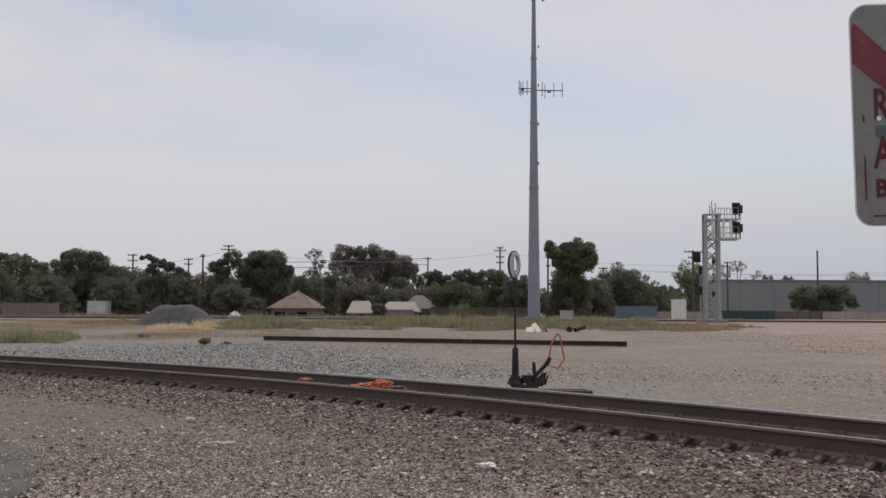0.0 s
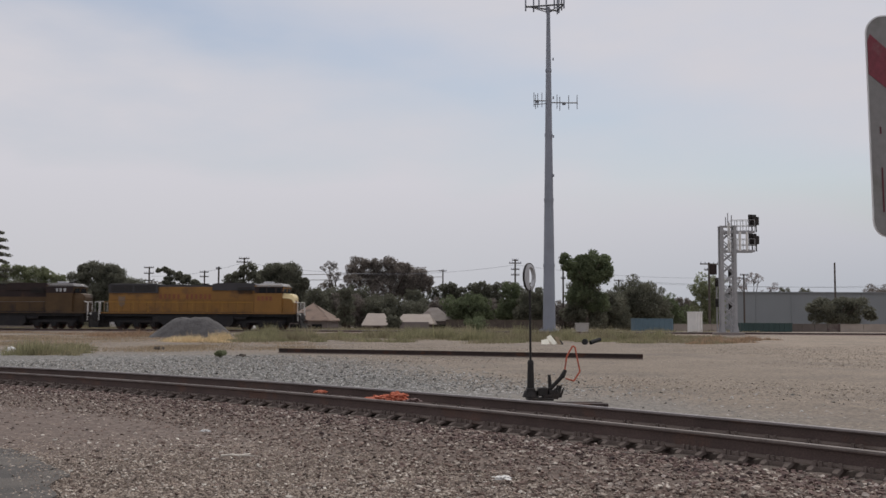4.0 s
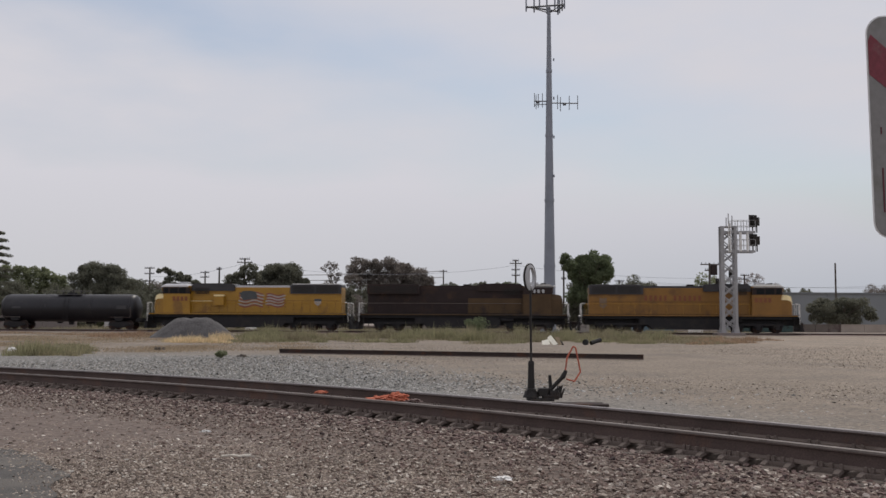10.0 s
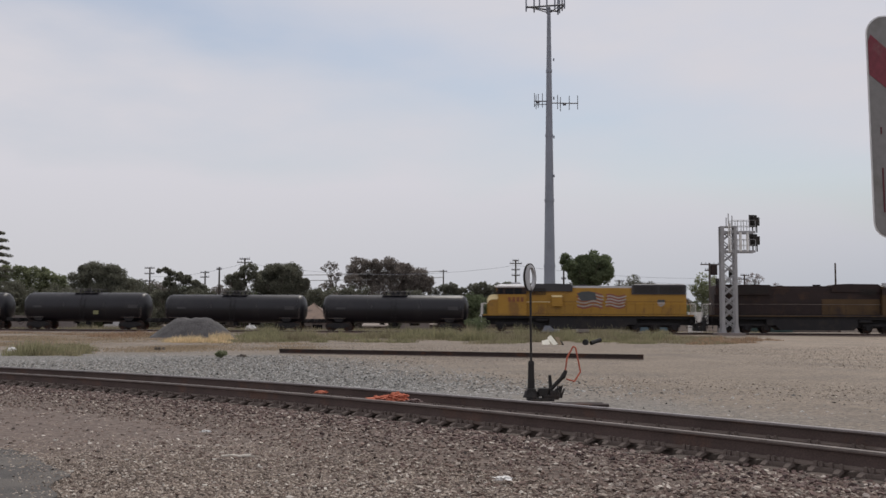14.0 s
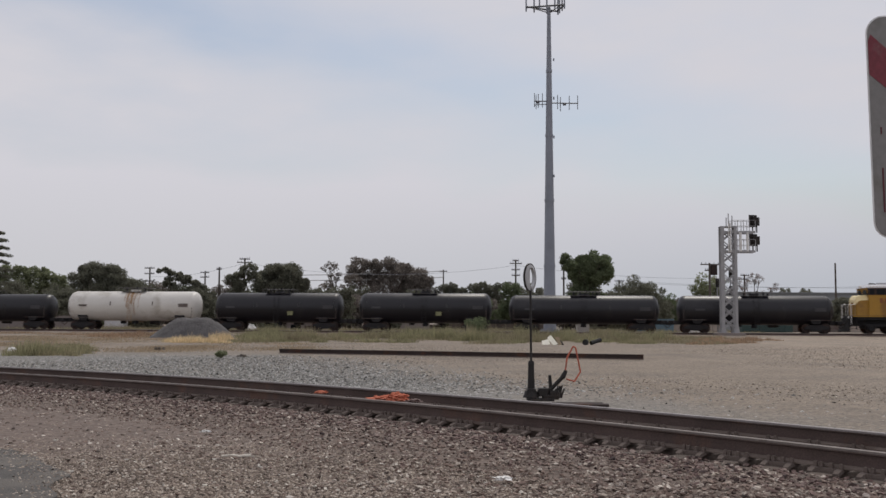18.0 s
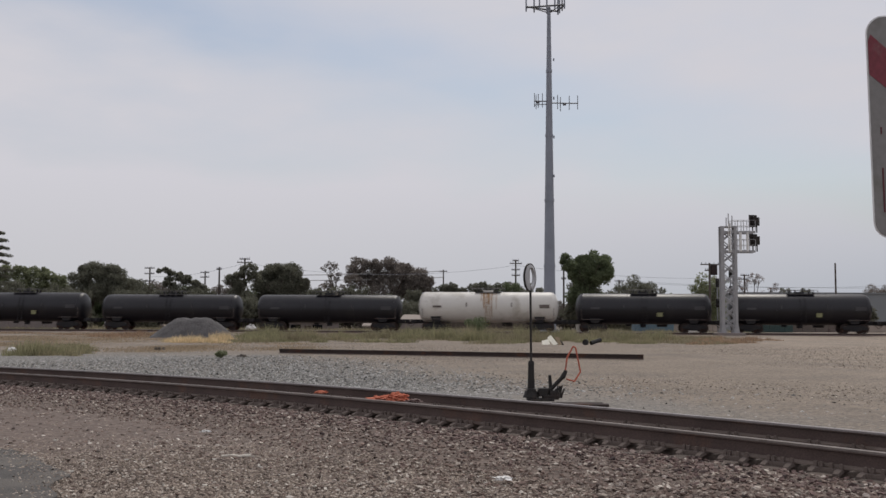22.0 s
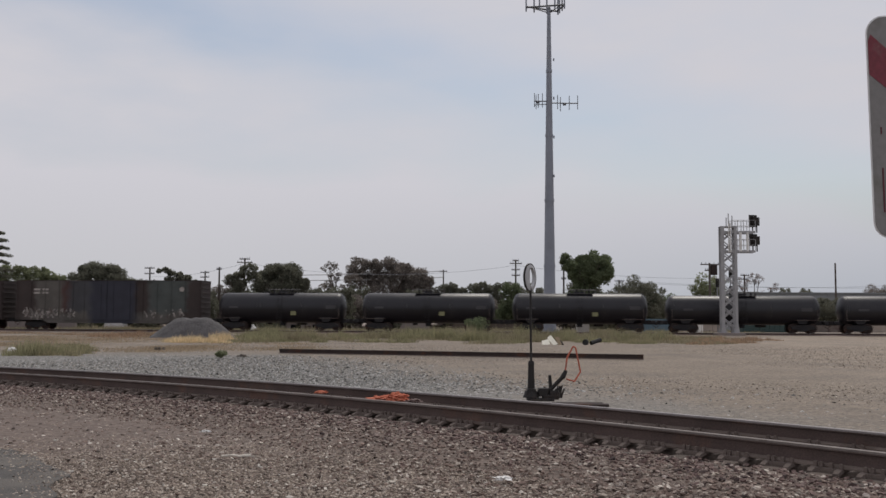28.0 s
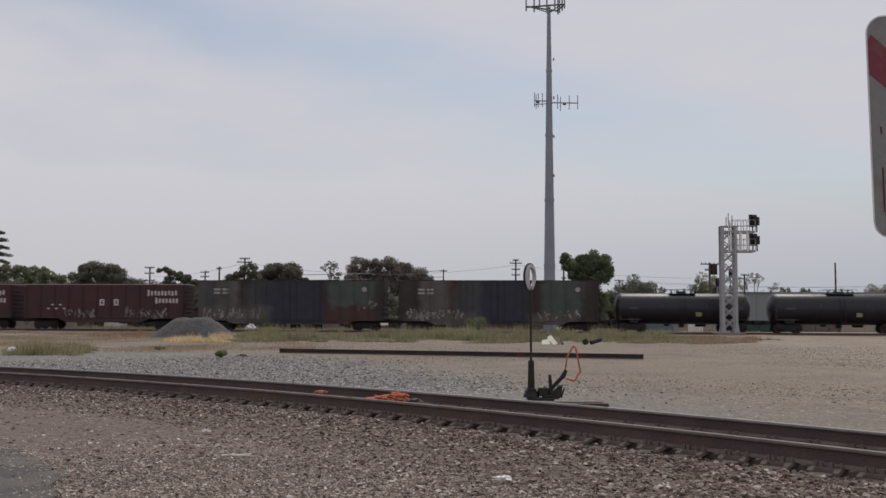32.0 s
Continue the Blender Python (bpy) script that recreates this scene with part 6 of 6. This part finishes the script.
# the low, unbroken row of greenery behind the houses and the wall
HEDGE = random.Random(77)
for k in range(27):
    s = -0.60 + 0.0315 * k + HEDGE.uniform(-0.006, 0.006)
    D = HEDGE.uniform(158, 168)
    w = HEDGE.uniform(6.5, 9.5)
    tree(s * D, D, w, HEDGE.uniform(4.6, 6.4) + (2.0 if s < -0.16 else 0.8 if s < -0.04 else 0.0), -0.8, HEDGE.choice(("dark", "dark", "green", "grey")), "low bushy tree in an unbroken row", 300 + k, 15, 1.1)


def blades(spots, seed, lean=0.8):
    """Grass as tufts of slender blades; spots of (x, y, height, spread, count)."""
    rnd = np.random.RandomState(seed)
    s = np.array([p[:4] for p in spots])
    s = np.repeat(s, spots[0][4], axis=0)
    n = len(s)
    off = rnd.randn(n, 2)
    r = np.linalg.norm(off, axis=1)
    base = s[:, :2] + off * s[:, 3:4]
    h = s[:, 2] * (0.18 + 0.92 * rnd.rand(n)) * np.exp(-0.22 * r * r)
    wd = (0.006 + 0.011 * rnd.rand(n)) * (1 + s[:, 1] / 100)
    a, b = rnd.rand(n) * 6.283, rnd.rand(n) * 6.283
    d = np.stack([np.cos(a), np.sin(a)], 1) * (lean * h * rnd.rand(n))[:, None] + 0.12 * off * h[:, None]
    e = np.stack([np.cos(b), np.sin(b)], 1) * wd[:, None]
    flat = np.full((n, 1), -0.03)
    v = np.stack([np.hstack([base - e, flat]), np.hstack([base + e, flat]), np.hstack([base + d, h[:, None]])], 1).reshape(-1, 3)
    me = bpy.data.meshes.new("weeds")
    me.from_pydata(v.tolist(), [], np.arange(3 * n).reshape(-1, 3).tolist())
    return me


def scatter(n, seed, x0, x1, d0, d1, h, spread=0.35, count=12, patch=0.0, freq=0.12):
    """Spots over a fan of ground between two bearings and two distances, in patches, thin at the edges."""
    rnd = random.Random(seed)
    out = []
    while len(out) < n:
        v = rnd.random()
        d = d0 + (d1 - d0) * v
        s = rnd.uniform(x0, x1)
        edge = min(1.0, 2.2 * v, 8 * (s - x0) / (x1 - x0) + 0.1, 8 * (x1 - s) / (x1 - x0) + 0.1)
        x = s * d
        lump = noise.noise(Vector((x * freq, d * freq * 0.6, seed))) + 0.5 * noise.noise(Vector((x * freq * 3, d * freq * 2, seed)))
        if lump + rnd.uniform(-0.25, 0.25) > patch + 0.45 * (1 - edge):
            out.append((x, d, h * (0.55 + 0.95 * lump) * rnd.uniform(0.7, 1.15) * (0.5 + 0.5 * edge), spread, count))
    return out


def clumps(n, seed, x0, x1, d0, d1, h, wide, fill, count):
    """Spots in rounded clumps, tallest in their middles."""
    rnd = random.Random(seed)
    out = []
    for _ in range(n):
        d = rnd.uniform(d0, d1)
        cx = rnd.uniform(x0, x1) * d
        r = wide * rnd.uniform(0.45, 1.25)
        top = h * rnd.uniform(0.55, 1.15)
        for _ in range(int(fill * r * r) + 3):
            a, q = rnd.uniform(0, 6.283), math.sqrt(rnd.random())
            out.append((cx + r * q * math.cos(a), d + r * q * math.sin(a) * 1.2, top * math.sqrt(1.02 - q * q) * rnd.uniform(0.75, 1.1), 0.16, count))
    return out


single("weeds", blades(clumps(32, 25, -0.205, 0.25, 66, 82, 1.36, 1.7, 15, 38) + clumps(30, 26, -0.2, 0.25, 60, 72, 0.55, 1.0, 12, 30), 12, 0.5), WEED, None, "rounded green weeds in clumps in front of the track", "weeds", kind="stuff")
single("weeds", blades(clumps(15, 31, -0.2, 0.25, 64, 80, 1.25, 1.5, 15, 26) + scatter(1500, 1, -0.215, 0.28, 57, 93, 0.42, 0.55, 26, -0.05, 0.2), 13), DRY_WEED, None, "low half-dry weeds in front of the track", "weeds", kind="stuff")
single("weeds", blades(clumps(16, 2, -0.35, -0.275, 74, 92, 0.55, 1.0, 9, 26) + scatter(260, 2, -0.46, -0.22, 66, 95, 0.22, 0.5, 18, 0.10), 2), RUSSET, None, "russet dry weeds beside the gravel heap", "weeds", kind="stuff")
single("weeds", blades(clumps(15, 22, -0.422, -0.372, 37, 44, 0.85, 0.62, 22, 30) + clumps(22, 28, -0.422, -0.36, 38, 52, 0.30, 0.5, 22, 30), 22, 0.6), WEED, None, "tall olive weeds at the gravel's edge", "weeds", kind="stuff")
single("dry_grass", blades(clumps(12, 23, -0.27, -0.22, 58, 67, 0.74, 0.75, 26, 30) + clumps(7, 24, -0.28, -0.26, 58, 66, 0.4, 0.6, 20, 30), 4), STRAW, None, "golden dry grass before the gravel heap", "dry grass", kind="stuff")
single("weeds", blades(clumps(22, 5, 0.255, 0.325, 60, 82, 0.42, 1.0, 10, 30), 5), RUSSET, None, "russet weeds at the foot of the mast", "weeds", kind="stuff")
single("dry_grass", blades(scatter(1500, 6, -0.49, -0.13, 42, 90, 0.17, 0.7, 22, -0.05, 0.09), 6), HAY, None, "short pale dry grass over the yard", "dry grass", kind="stuff")
single("weeds", blades(scatter(1800, 7, -0.56, 0.32, 106, 128, 0.75, 0.6, 16, -0.2), 7), DRY_WEED, None, "tall weeds beyond the main line", "weeds", kind="stuff")


def shrub(x, D, w, h, style, label, seed, z=0.0, size=0.07, n=420):
    rnd = random.Random(seed)
    t = thing("shrub", x, D, z, 0, label, "shrub", "shrubs in the yard")
    bm = B()
    for k in range(7):
        a = rnd.uniform(0, 6.28)
        rod(bm, (0, 0, -0.03), (w * 0.3 * math.cos(a), w * 0.3 * math.sin(a), h * rnd.uniform(0.5, 0.9)), 0.02 * h, 0.006 * h, 5)
    part("stems", bm, BARK, t)
    out = []
    nrnd = np.random.RandomState(seed)
    for k in range(9):
        a, q = rnd.uniform(0, 6.28), rnd.uniform(0, 0.33) * w
        leaves(out, (q * math.cos(a), q * math.sin(a), h * rnd.uniform(0.25, 0.72)), min(w, h * 1.6) * rnd.uniform(0.14, 0.28), n // 9, size, nrnd, 0.8)
    part("leaves", leaf_mesh("leaves", out), LEAF[style], t)


shrub(2.98, 84, 2.7, 1.75, "green", "green sapling among the weeds", 3, 0, 0.10, 1500)
shrub(-8.13, 36.5, 0.85, 0.25, "light", "small grey-green shrub on the gravel", 4, 0, 0.035, 1300)
shrub(-12.55, 44, 0.7, 0.18, "grey", "small grey-green shrub on the gravel", 5, 0, 0.04, 400)
shrub(-7.44, 37, 0.8, 0.10, "grey", "small grey-green shrub on the gravel", 6, 0, 0.04, 400)


def stone_pile():
    D = 72.0
    bm = B()
    w, h = 6.50, 1.5
    n = 40
    rows = []
    for j in range(n + 1):
        row = []
        for i in range(n + 1):
            u, v = -1 + 2 * i / n, -1 + 2 * j / n
            a = max(0, 1 - math.hypot(u * 1.0 + 0.25, v) / 0.75) * 0.86
            b = max(0, 1 - math.hypot(u * 1.0 - 0.22, v * 1.0) / 0.78)
            z = h * math.sin(min(1.0, max(a, b) + 0.25 * min(a, b)) * 1.571) ** 1.15 + 0.06 * noise.noise(Vector((u * 9, v * 9, 0)))
            row.append(bm.verts.new((u * w / 2, v * w * 0.3, max(z - 0.04, -0.08))))
        rows.append(row)
    for a, b in zip(rows, rows[1:]):
        for i in range(n):
            bm.faces.new((a[i], a[i + 1], b[i + 1], b[i]))
    single("spoil_heap", bm, PILE, pose(-18.14, D, 0), "heap of dark grey crushed stone", "spoil heap")


stone_pile()


# ---- loose stones ----
def stones(name, seed, count, place, lo, hi, material, label, plain=False):
    """Angular stones, each a bent and squeezed octahedron."""
    rnd = np.random.RandomState(seed)
    base = np.array([(1, 0, 0), (0.2, 0.9, 0.1), (-0.9, 0.3, 0), (-0.2, -0.95, 0), (0.1, 0.1, 0.8), (0, 0, -0.7), (0.7, 0.6, 0.5), (-0.6, -0.5, 0.55)])
    faces = np.array([(4, 6, 1), (4, 1, 2), (4, 2, 7), (4, 7, 3), (4, 3, 0), (4, 0, 6), (6, 0, 1), (7, 2, 3), (5, 1, 0), (5, 2, 1), (5, 3, 2), (5, 0, 3)])
    if plain:
        base = np.array([(1, 0.1, -0.4), (0.1, 1, -0.4), (-1, -0.1, -0.4), (0, -1, -0.4), (0.1, 0.1, 0.42)])
        faces = np.array([(0, 1, 4), (1, 2, 4), (2, 3, 4), (3, 0, 4)])
    corners = len(base)
    xy = place(rnd, count)
    count = len(xy)
    size = lo + (hi - lo) * rnd.rand(count) ** 2.2
    v = base[None] * (1 + 0.32 * rnd.randn(count, corners, 3) * 0.6)
    v = v * size[:, None, None] * np.stack([1 + 0.3 * rnd.rand(count), 0.75 + 0.3 * rnd.rand(count), 0.6 + 0.3 * rnd.rand(count)], 1)[:, None]
    a = rnd.rand(count) * 6.283
    c, s = np.cos(a)[:, None], np.sin(a)[:, None]
    tilt = rnd.randn(count)[:, None] * 0.4
    x, y, z = v[..., 0], v[..., 1], v[..., 2]
    y, z = y * np.cos(tilt) - z * np.sin(tilt), y * np.sin(tilt) + z * np.cos(tilt)
    x, y = x * c - y * s, x * s + y * c
    v = np.stack([x + xy[:, :1], y + xy[:, 1:2], z + xy[:, 2:3] + 0.25 * size[:, None]], -1).reshape(-1, 3)
    f = (faces[None] + corners * np.arange(count)[:, None, None]).reshape(-1, 3)
    me = bpy.data.meshes.new(name)
    me.from_pydata(v.tolist(), [], f.tolist())
    single(name, me, material, None, label, "gravel", kind="stuff")


def front_place(rnd, count):
    d = 7.4 + (rnd.rand(count) ** 1.2) * 14.0
    b = -0.50 + rnd.rand(count) * 1.0
    x, y = b * d, d
    pts = []
    for px, py in zip(x, y):
        off = track_offset(px, py)
        if off < -0.33:
            up = max(0.0, min(1.0, (off + 2.8) / 2.0))
            if (off > -3.0 + rnd.randn() * 0.8 or rnd.rand() < 0.12) and not swept(px, py, rnd):
                pts.append((px, py, -0.03 + 0.066 * up))
    return np.array(pts)


ASPHALT_EDGE = [(-9.0, 11.9), (-4.8, 11.1), (-4.15, 10.3), (-3.57, 9.3), (-3.15, 8.1), (-3.1, 5.0)]


def swept(x, y, rnd):
    """True where the asphalt lies clear of stones; its border is ragged."""
    for (x0, y0), (x1, y1) in zip(ASPHALT_EDGE, ASPHALT_EDGE[1:]):
        if y1 <= y <= y0:
            edge = x0 + (x1 - x0) * (y0 - y) / (y0 - y1)
            return x < edge - 0.02 - 0.32 * abs(rnd.randn()) and rnd.rand() < 0.96
    return False


def shoulder_place(rnd, count):
    """Along the near side of the rail, thick at first and thinning downhill."""
    i = rnd.randint(-110, 58, count)
    off = -0.27 - np.abs(rnd.randn(count)) * 0.75
    pts = []
    for k, o in zip(i, off):
        x, y, a = LINE[k]
        j = rnd.uniform(-0.13, 0.13)
        z = 0.038 if o > -0.9 else max(-0.03, 0.038 - 0.05 * (-0.9 - o))
        pts.append((x + o * math.sin(a) + j * math.cos(a), y + o * math.cos(a) - j * math.sin(a), z))
    return np.array(pts)


NEAR = np.array([LINE[i][:2] for i in range(-160, 60)])
SIDE = np.array([(math.sin(LINE[i][2]), math.cos(LINE[i][2])) for i in range(-160, 60)])


def track_offset(x, y):
    d = (x - NEAR[:, 0]) ** 2 + (y - NEAR[:, 1]) ** 2
    k = int(np.argmin(d))
    return (x - NEAR[k, 0]) * SIDE[k, 0] + (y - NEAR[k, 1]) * SIDE[k, 1]


def dust_place(rnd, count):
    d = 7.4 + (rnd.rand(count) ** 1.4) * 12.0
    b = -0.50 + rnd.rand(count) * 1.0
    return np.array([(px, py, -0.03) for px, py in zip(b * d, d) if not swept(px, py, rnd) and track_offset(px, py) < (-0.9 if rnd.rand() < 0.5 else -1.9 + 0.5 * rnd.randn())])


def bed_place(rnd, count):
    i = rnd.randint(-150, 56, count)
    off = rnd.uniform(0.2, 2.5, count)
    pts = []
    for k, o in zip(i, off):
        x, y, a = LINE[k]
        j = rnd.uniform(-0.13, 0.13)
        pts.append((x + o * math.sin(a) + j * math.cos(a), y + o * math.cos(a) - j * math.sin(a), 0.012))
    return np.array(pts)


def sand_place(rnd, count):
    d = 13 + (rnd.rand(count) ** 0.9) * 45.0
    b = -0.5 + rnd.rand(count) * 1.0
    return np.array([(px, py, -0.03) for px, py in zip(b * d, d) if track_offset(px, py) > 2.2])


def back_place(rnd, count):
    d = 10 + (rnd.rand(count) ** 1.6) * 29.0
    b = -0.5 + rnd.rand(count) * 1.0
    pts = []
    for px, py in zip(b * d, d):
        off = track_offset(px, py)
        if off > 1.8 and px + 0.40 * py < 8.6 + abs(rnd.randn()) * 2.2:
            pts.append((px, py, -0.02))
    return np.array(pts)


def ballast_bed():
    bm = B()
    rings = []
    for i in range(-200, 61, 2):
        ring = []
        for off, z in ((-2.9, -0.08), (-1.6, 0.005), (-0.9, 0.035), (-0.36, 0.040), (-0.27, 0.015), (-0.19, -0.03), (0.3, -0.03), (0.6, 0.03), (1.7, 0.03), (2.4, 0.03), (3.2, -0.01), (4.2, -0.08)):
            x, y = beside(i, off)
            ring.append((x, y, z))
        rings.append(ring)
    loft(bm, rings)
    bmesh.ops.recalc_face_normals(bm, faces=bm.faces)
    single("ballast", bm, GROUND, None, "low shoulder of brown track ballast", "ballast", kind="structure")


ballast_bed()
stones("ballast_stones", 5, 60000, front_place, 0.006, 0.030, STONE, "loose brown-grey ballast stones in front of the track")
stones("ballast_stones", 15, 13000, shoulder_place, 0.012, 0.036, STONE_RED, "reddish ballast stones on the track's shoulder")
stones("gravel_stones", 8, 190000, dust_place, 0.005, 0.021, STONE_DUST, "fine dusty gravel in front of the track", True)
stones("pebbles", 9, 74000, sand_place, 0.008, 0.030, PEBBLE, "scattered sandy pebbles over the yard", True)
stones("ballast_stones", 6, 12000, bed_place, 0.012, 0.045, STONE_RED, "ballast stones between the ties")
stones("crushed_stones", 7, 130000, back_place, 0.012, 0.044, STONE_PALE, "pale grey crushed stones behind the track", True)


def border_place(rnd, count):
    """Grit that has washed over the border of the asphalt."""
    k = rnd.randint(0, len(ASPHALT_EDGE) - 1, count)
    u = rnd.rand(count)
    a, b = np.array(ASPHALT_EDGE)[k], np.array(ASPHALT_EDGE)[k + 1]
    p = a + (b - a) * u[:, None]
    p[:, 0] -= np.abs(rnd.randn(count)) * 0.28 - 0.1
    return np.hstack([p, np.full((count, 1), -0.010)])


stones("gravel_stones", 19, 2000, border_place, 0.005, 0.020, STONE_DUST, "dusty grit over the border of the asphalt", True)
stones("stone_chips", 13, 1300, dust_place, 0.008, 0.026, CHIP, "few white stone chips in the gravel")


def asphalt():
    pts = [(-8.5, 5.0)] + ASPHALT_EDGE[::-1]
    fine = []
    for (x0, y0), (x1, y1) in zip(pts, pts[1:] + pts[:1]):
        for k in range(24):
            x, y = x0 + (x1 - x0) * k / 24, y0 + (y1 - y0) * k / 24
            d = 0.20 * noise.noise(Vector((x * 1.3, y * 1.3, 3))) + 0.05 * noise.noise(Vector((x * 6, y * 6, 3)))
            fine.append((x + d, y))
    pts = fine
    bm = B()
    lo = [bm.verts.new((x, y, -0.06)) for x, y in pts]
    hi = [bm.verts.new((x, y, -0.008)) for x, y in pts]
    bm.faces.new(hi)
    for k in range(len(pts)):
        bm.faces.new((lo[k], lo[(k + 1) % len(pts)], hi[(k + 1) % len(pts)], hi[k]))
    bmesh.ops.recalc_face_normals(bm, faces=bm.faces)
    single("asphalt_patch", bm, ASPHALT, None, "worn corner of dark asphalt", "pavement", kind="structure")


asphalt()


# ---- litter and cloth ----
def crumple(name, x, y, z, sx, sy, sz, material, label, cat, seed, rough=0.5, n=3):
    bm = B()
    bmesh.ops.create_icosphere(bm, subdivisions=n, radius=1.0)
    for v in bm.verts:
        k = 1 + rough * noise.noise(v.co * 2.3 + Vector((seed, 0, 0))) + 0.5 * rough * noise.noise(v.co * 6 + Vector((0, seed, 0)))
        v.co = Vector((v.co.x * sx, v.co.y * sy, max(v.co.z, -0.5) * sz)) * k
    single(name, bm, material, pose(x, y, z), label, cat)


crumple("orange_cloth", -0.90, 14.9, 0.25, 0.17, 0.10, 0.045, CLOTH, "crumpled orange cloth lying on the track", "cloth", 1, 0.8, 4)
crumple("orange_cloth", -0.66, 14.7, 0.275, 0.15, 0.10, 0.06, CLOTH, "crumpled orange cloth lying on the track", "cloth", 2, 1.0, 4)
crumple("dark_rag", -0.42, 14.55, 0.25, 0.10, 0.06, 0.03, BOX_PINK, "dark rag beside the orange cloth", "cloth", 12, 0.9)
crumple("cloth_scrap", -1.94, 15.95, 0.265, 0.10, 0.05, 0.03, CLOTH, "small orange scrap beside the rail", "cloth", 3, 0.6)
crumple("plastic_litter", 0.54, 8.95, 0.03, 0.065, 0.05, 0.018, WHITE_PAINT, "crumpled white plastic on the gravel", "litter", 4, 0.9)
crumple("white_stone", -17.78, 41, 0.06, 0.2, 0.15, 0.14, WHITE_PAINT, "white painted stone at the weeds' edge", "stone", 5, 0.3)
crumple("plastic_litter", -2.98, 12.6, 0.02, 0.06, 0.02, 0.015, WHITE_PAINT, "small white strip of litter", "litter", 6, 0.8)
crumple("plastic_bag", -22.79, 118, 0.12, 0.65, 0.4, 0.5, WHITE_PAINT, "pale bag lying in the weeds", "litter", 9, 0.6)


def stick():
    bm = B()
    pts = [(0, 0, 0.03), (0.10, 0.05, 0.035), (0.19, 0.01, 0.03), (0.29, 0.07, 0.04)]
    for a, b in zip(pts, pts[1:]):
        rod(bm, a, b, 0.013, 0.009, 6)
    rod(bm, (0.25, 0, 0.03), (0.36, -0.06, 0.04), 0.01, 0.004, 5)
    single("stick", bm, CHIP, pose(-2.27, 10.3, 0), "pale broken stick on the gravel", "stick")


stick()


def boards():
    for x, w, h, tilt, m, z in ((6.46, 0.27, 0.78, -30, BOARD, 0.0), (6.02, 0.26, 0.42, -14, BOARD, 0.0), (5.76, 0.20, 0.34, 6, BOARD, 0.0), (6.72, 0.20, 0.62, -12, HAY, 0.0), (6.82, 0.22, 0.34, -24, BLACK, 0.0)):
        bm = B()
        box(bm, 0, 0, h / 2, w, 0.10, h, 0.012)
        single("broken_board", bm, m, pose(x, 56.6 + 0.12 * abs(x - 6.3), z - 0.03, -46, tilt, 12 * (x - 6)), "broken cream-white board leaning in the weeds" if m is BOARD else "broken dark board leaning in the weeds" if m is BLACK else "broken straw-coloured board in the weeds", "board", "broken boards")
    for x, y, a, long, r in ((8.16, 56.8, 78, 0.6, 0.17), (8.55, 57.2, 32, 0.75, 0.12)):
        bm = B()
        seg = 16
        rings = []
        for rr, s in ((0.01, 0.02), (r * 0.82, 0.02), (r * 0.82, 0), (r, 0), (r, long), (r * 0.82, long), (r * 0.82, long - 0.02), (0.01, long - 0.02)):
            rings.append([(s, rr * math.cos(2 * math.pi * k / seg), rr * math.sin(2 * math.pi * k / seg)) for k in range(seg)])
        loft(bm, rings, False)
        bmesh.ops.remove_doubles(bm, verts=bm.verts, dist=0.0005)
        bmesh.ops.recalc_face_normals(bm, faces=bm.faces)
        single("pipe", bm, TYRE, pose(x, y, r - 0.03, 0, -14 if r < 0.15 else 0, a), "short dark pipe lying in the weeds", "pipe", "dark pipes")


boards()


# ---- what moves ----
def run(t):
    """Metres that the train has gone at t seconds: it slowly gathers speed."""
    return 7.6974 * t + 0.03329 * t * t + 0.00012 * t ** 3


def motions():
    times = [0, 2, 4, 6, 8, 10, 12, 14, 16, 18, 20, 22, 24, 26, 28, 30, 32]
    for car, u, back in TRAIN:
        rows = []
        for t in times:
            x, y = on_main(u + run(t))
            rows.append((t, pose(x, y, MAIN_Z, 0, 0, -TURN + (180 if back else 0))))
        walk(car, rows)
    # the wheels roll: one run of keys for each way round, shared by all wheels that turn alike
    shared = {}
    for car, u, back in TRAIN:
        for w in car.children_recursive:
            if not w.name.startswith("wheel"):
                continue
            turned = w.matrix_parent_inverse[0][0] < 0
            way = -1 if turned != back else 1
            if way not in shared:
                walk(w, [(k * 0.0667, pose(0, 0, 0, 0, way * math.degrees(run(k * 0.0667) / 0.457), 0)) for k in range(481)])
                shared[way] = w.animation_data
            else:
                w.rotation_mode = "QUATERNION"
                keys = w.animation_data_create()
                keys.action = shared[way].action
                keys.action_slot = shared[way].action_slot


motions()
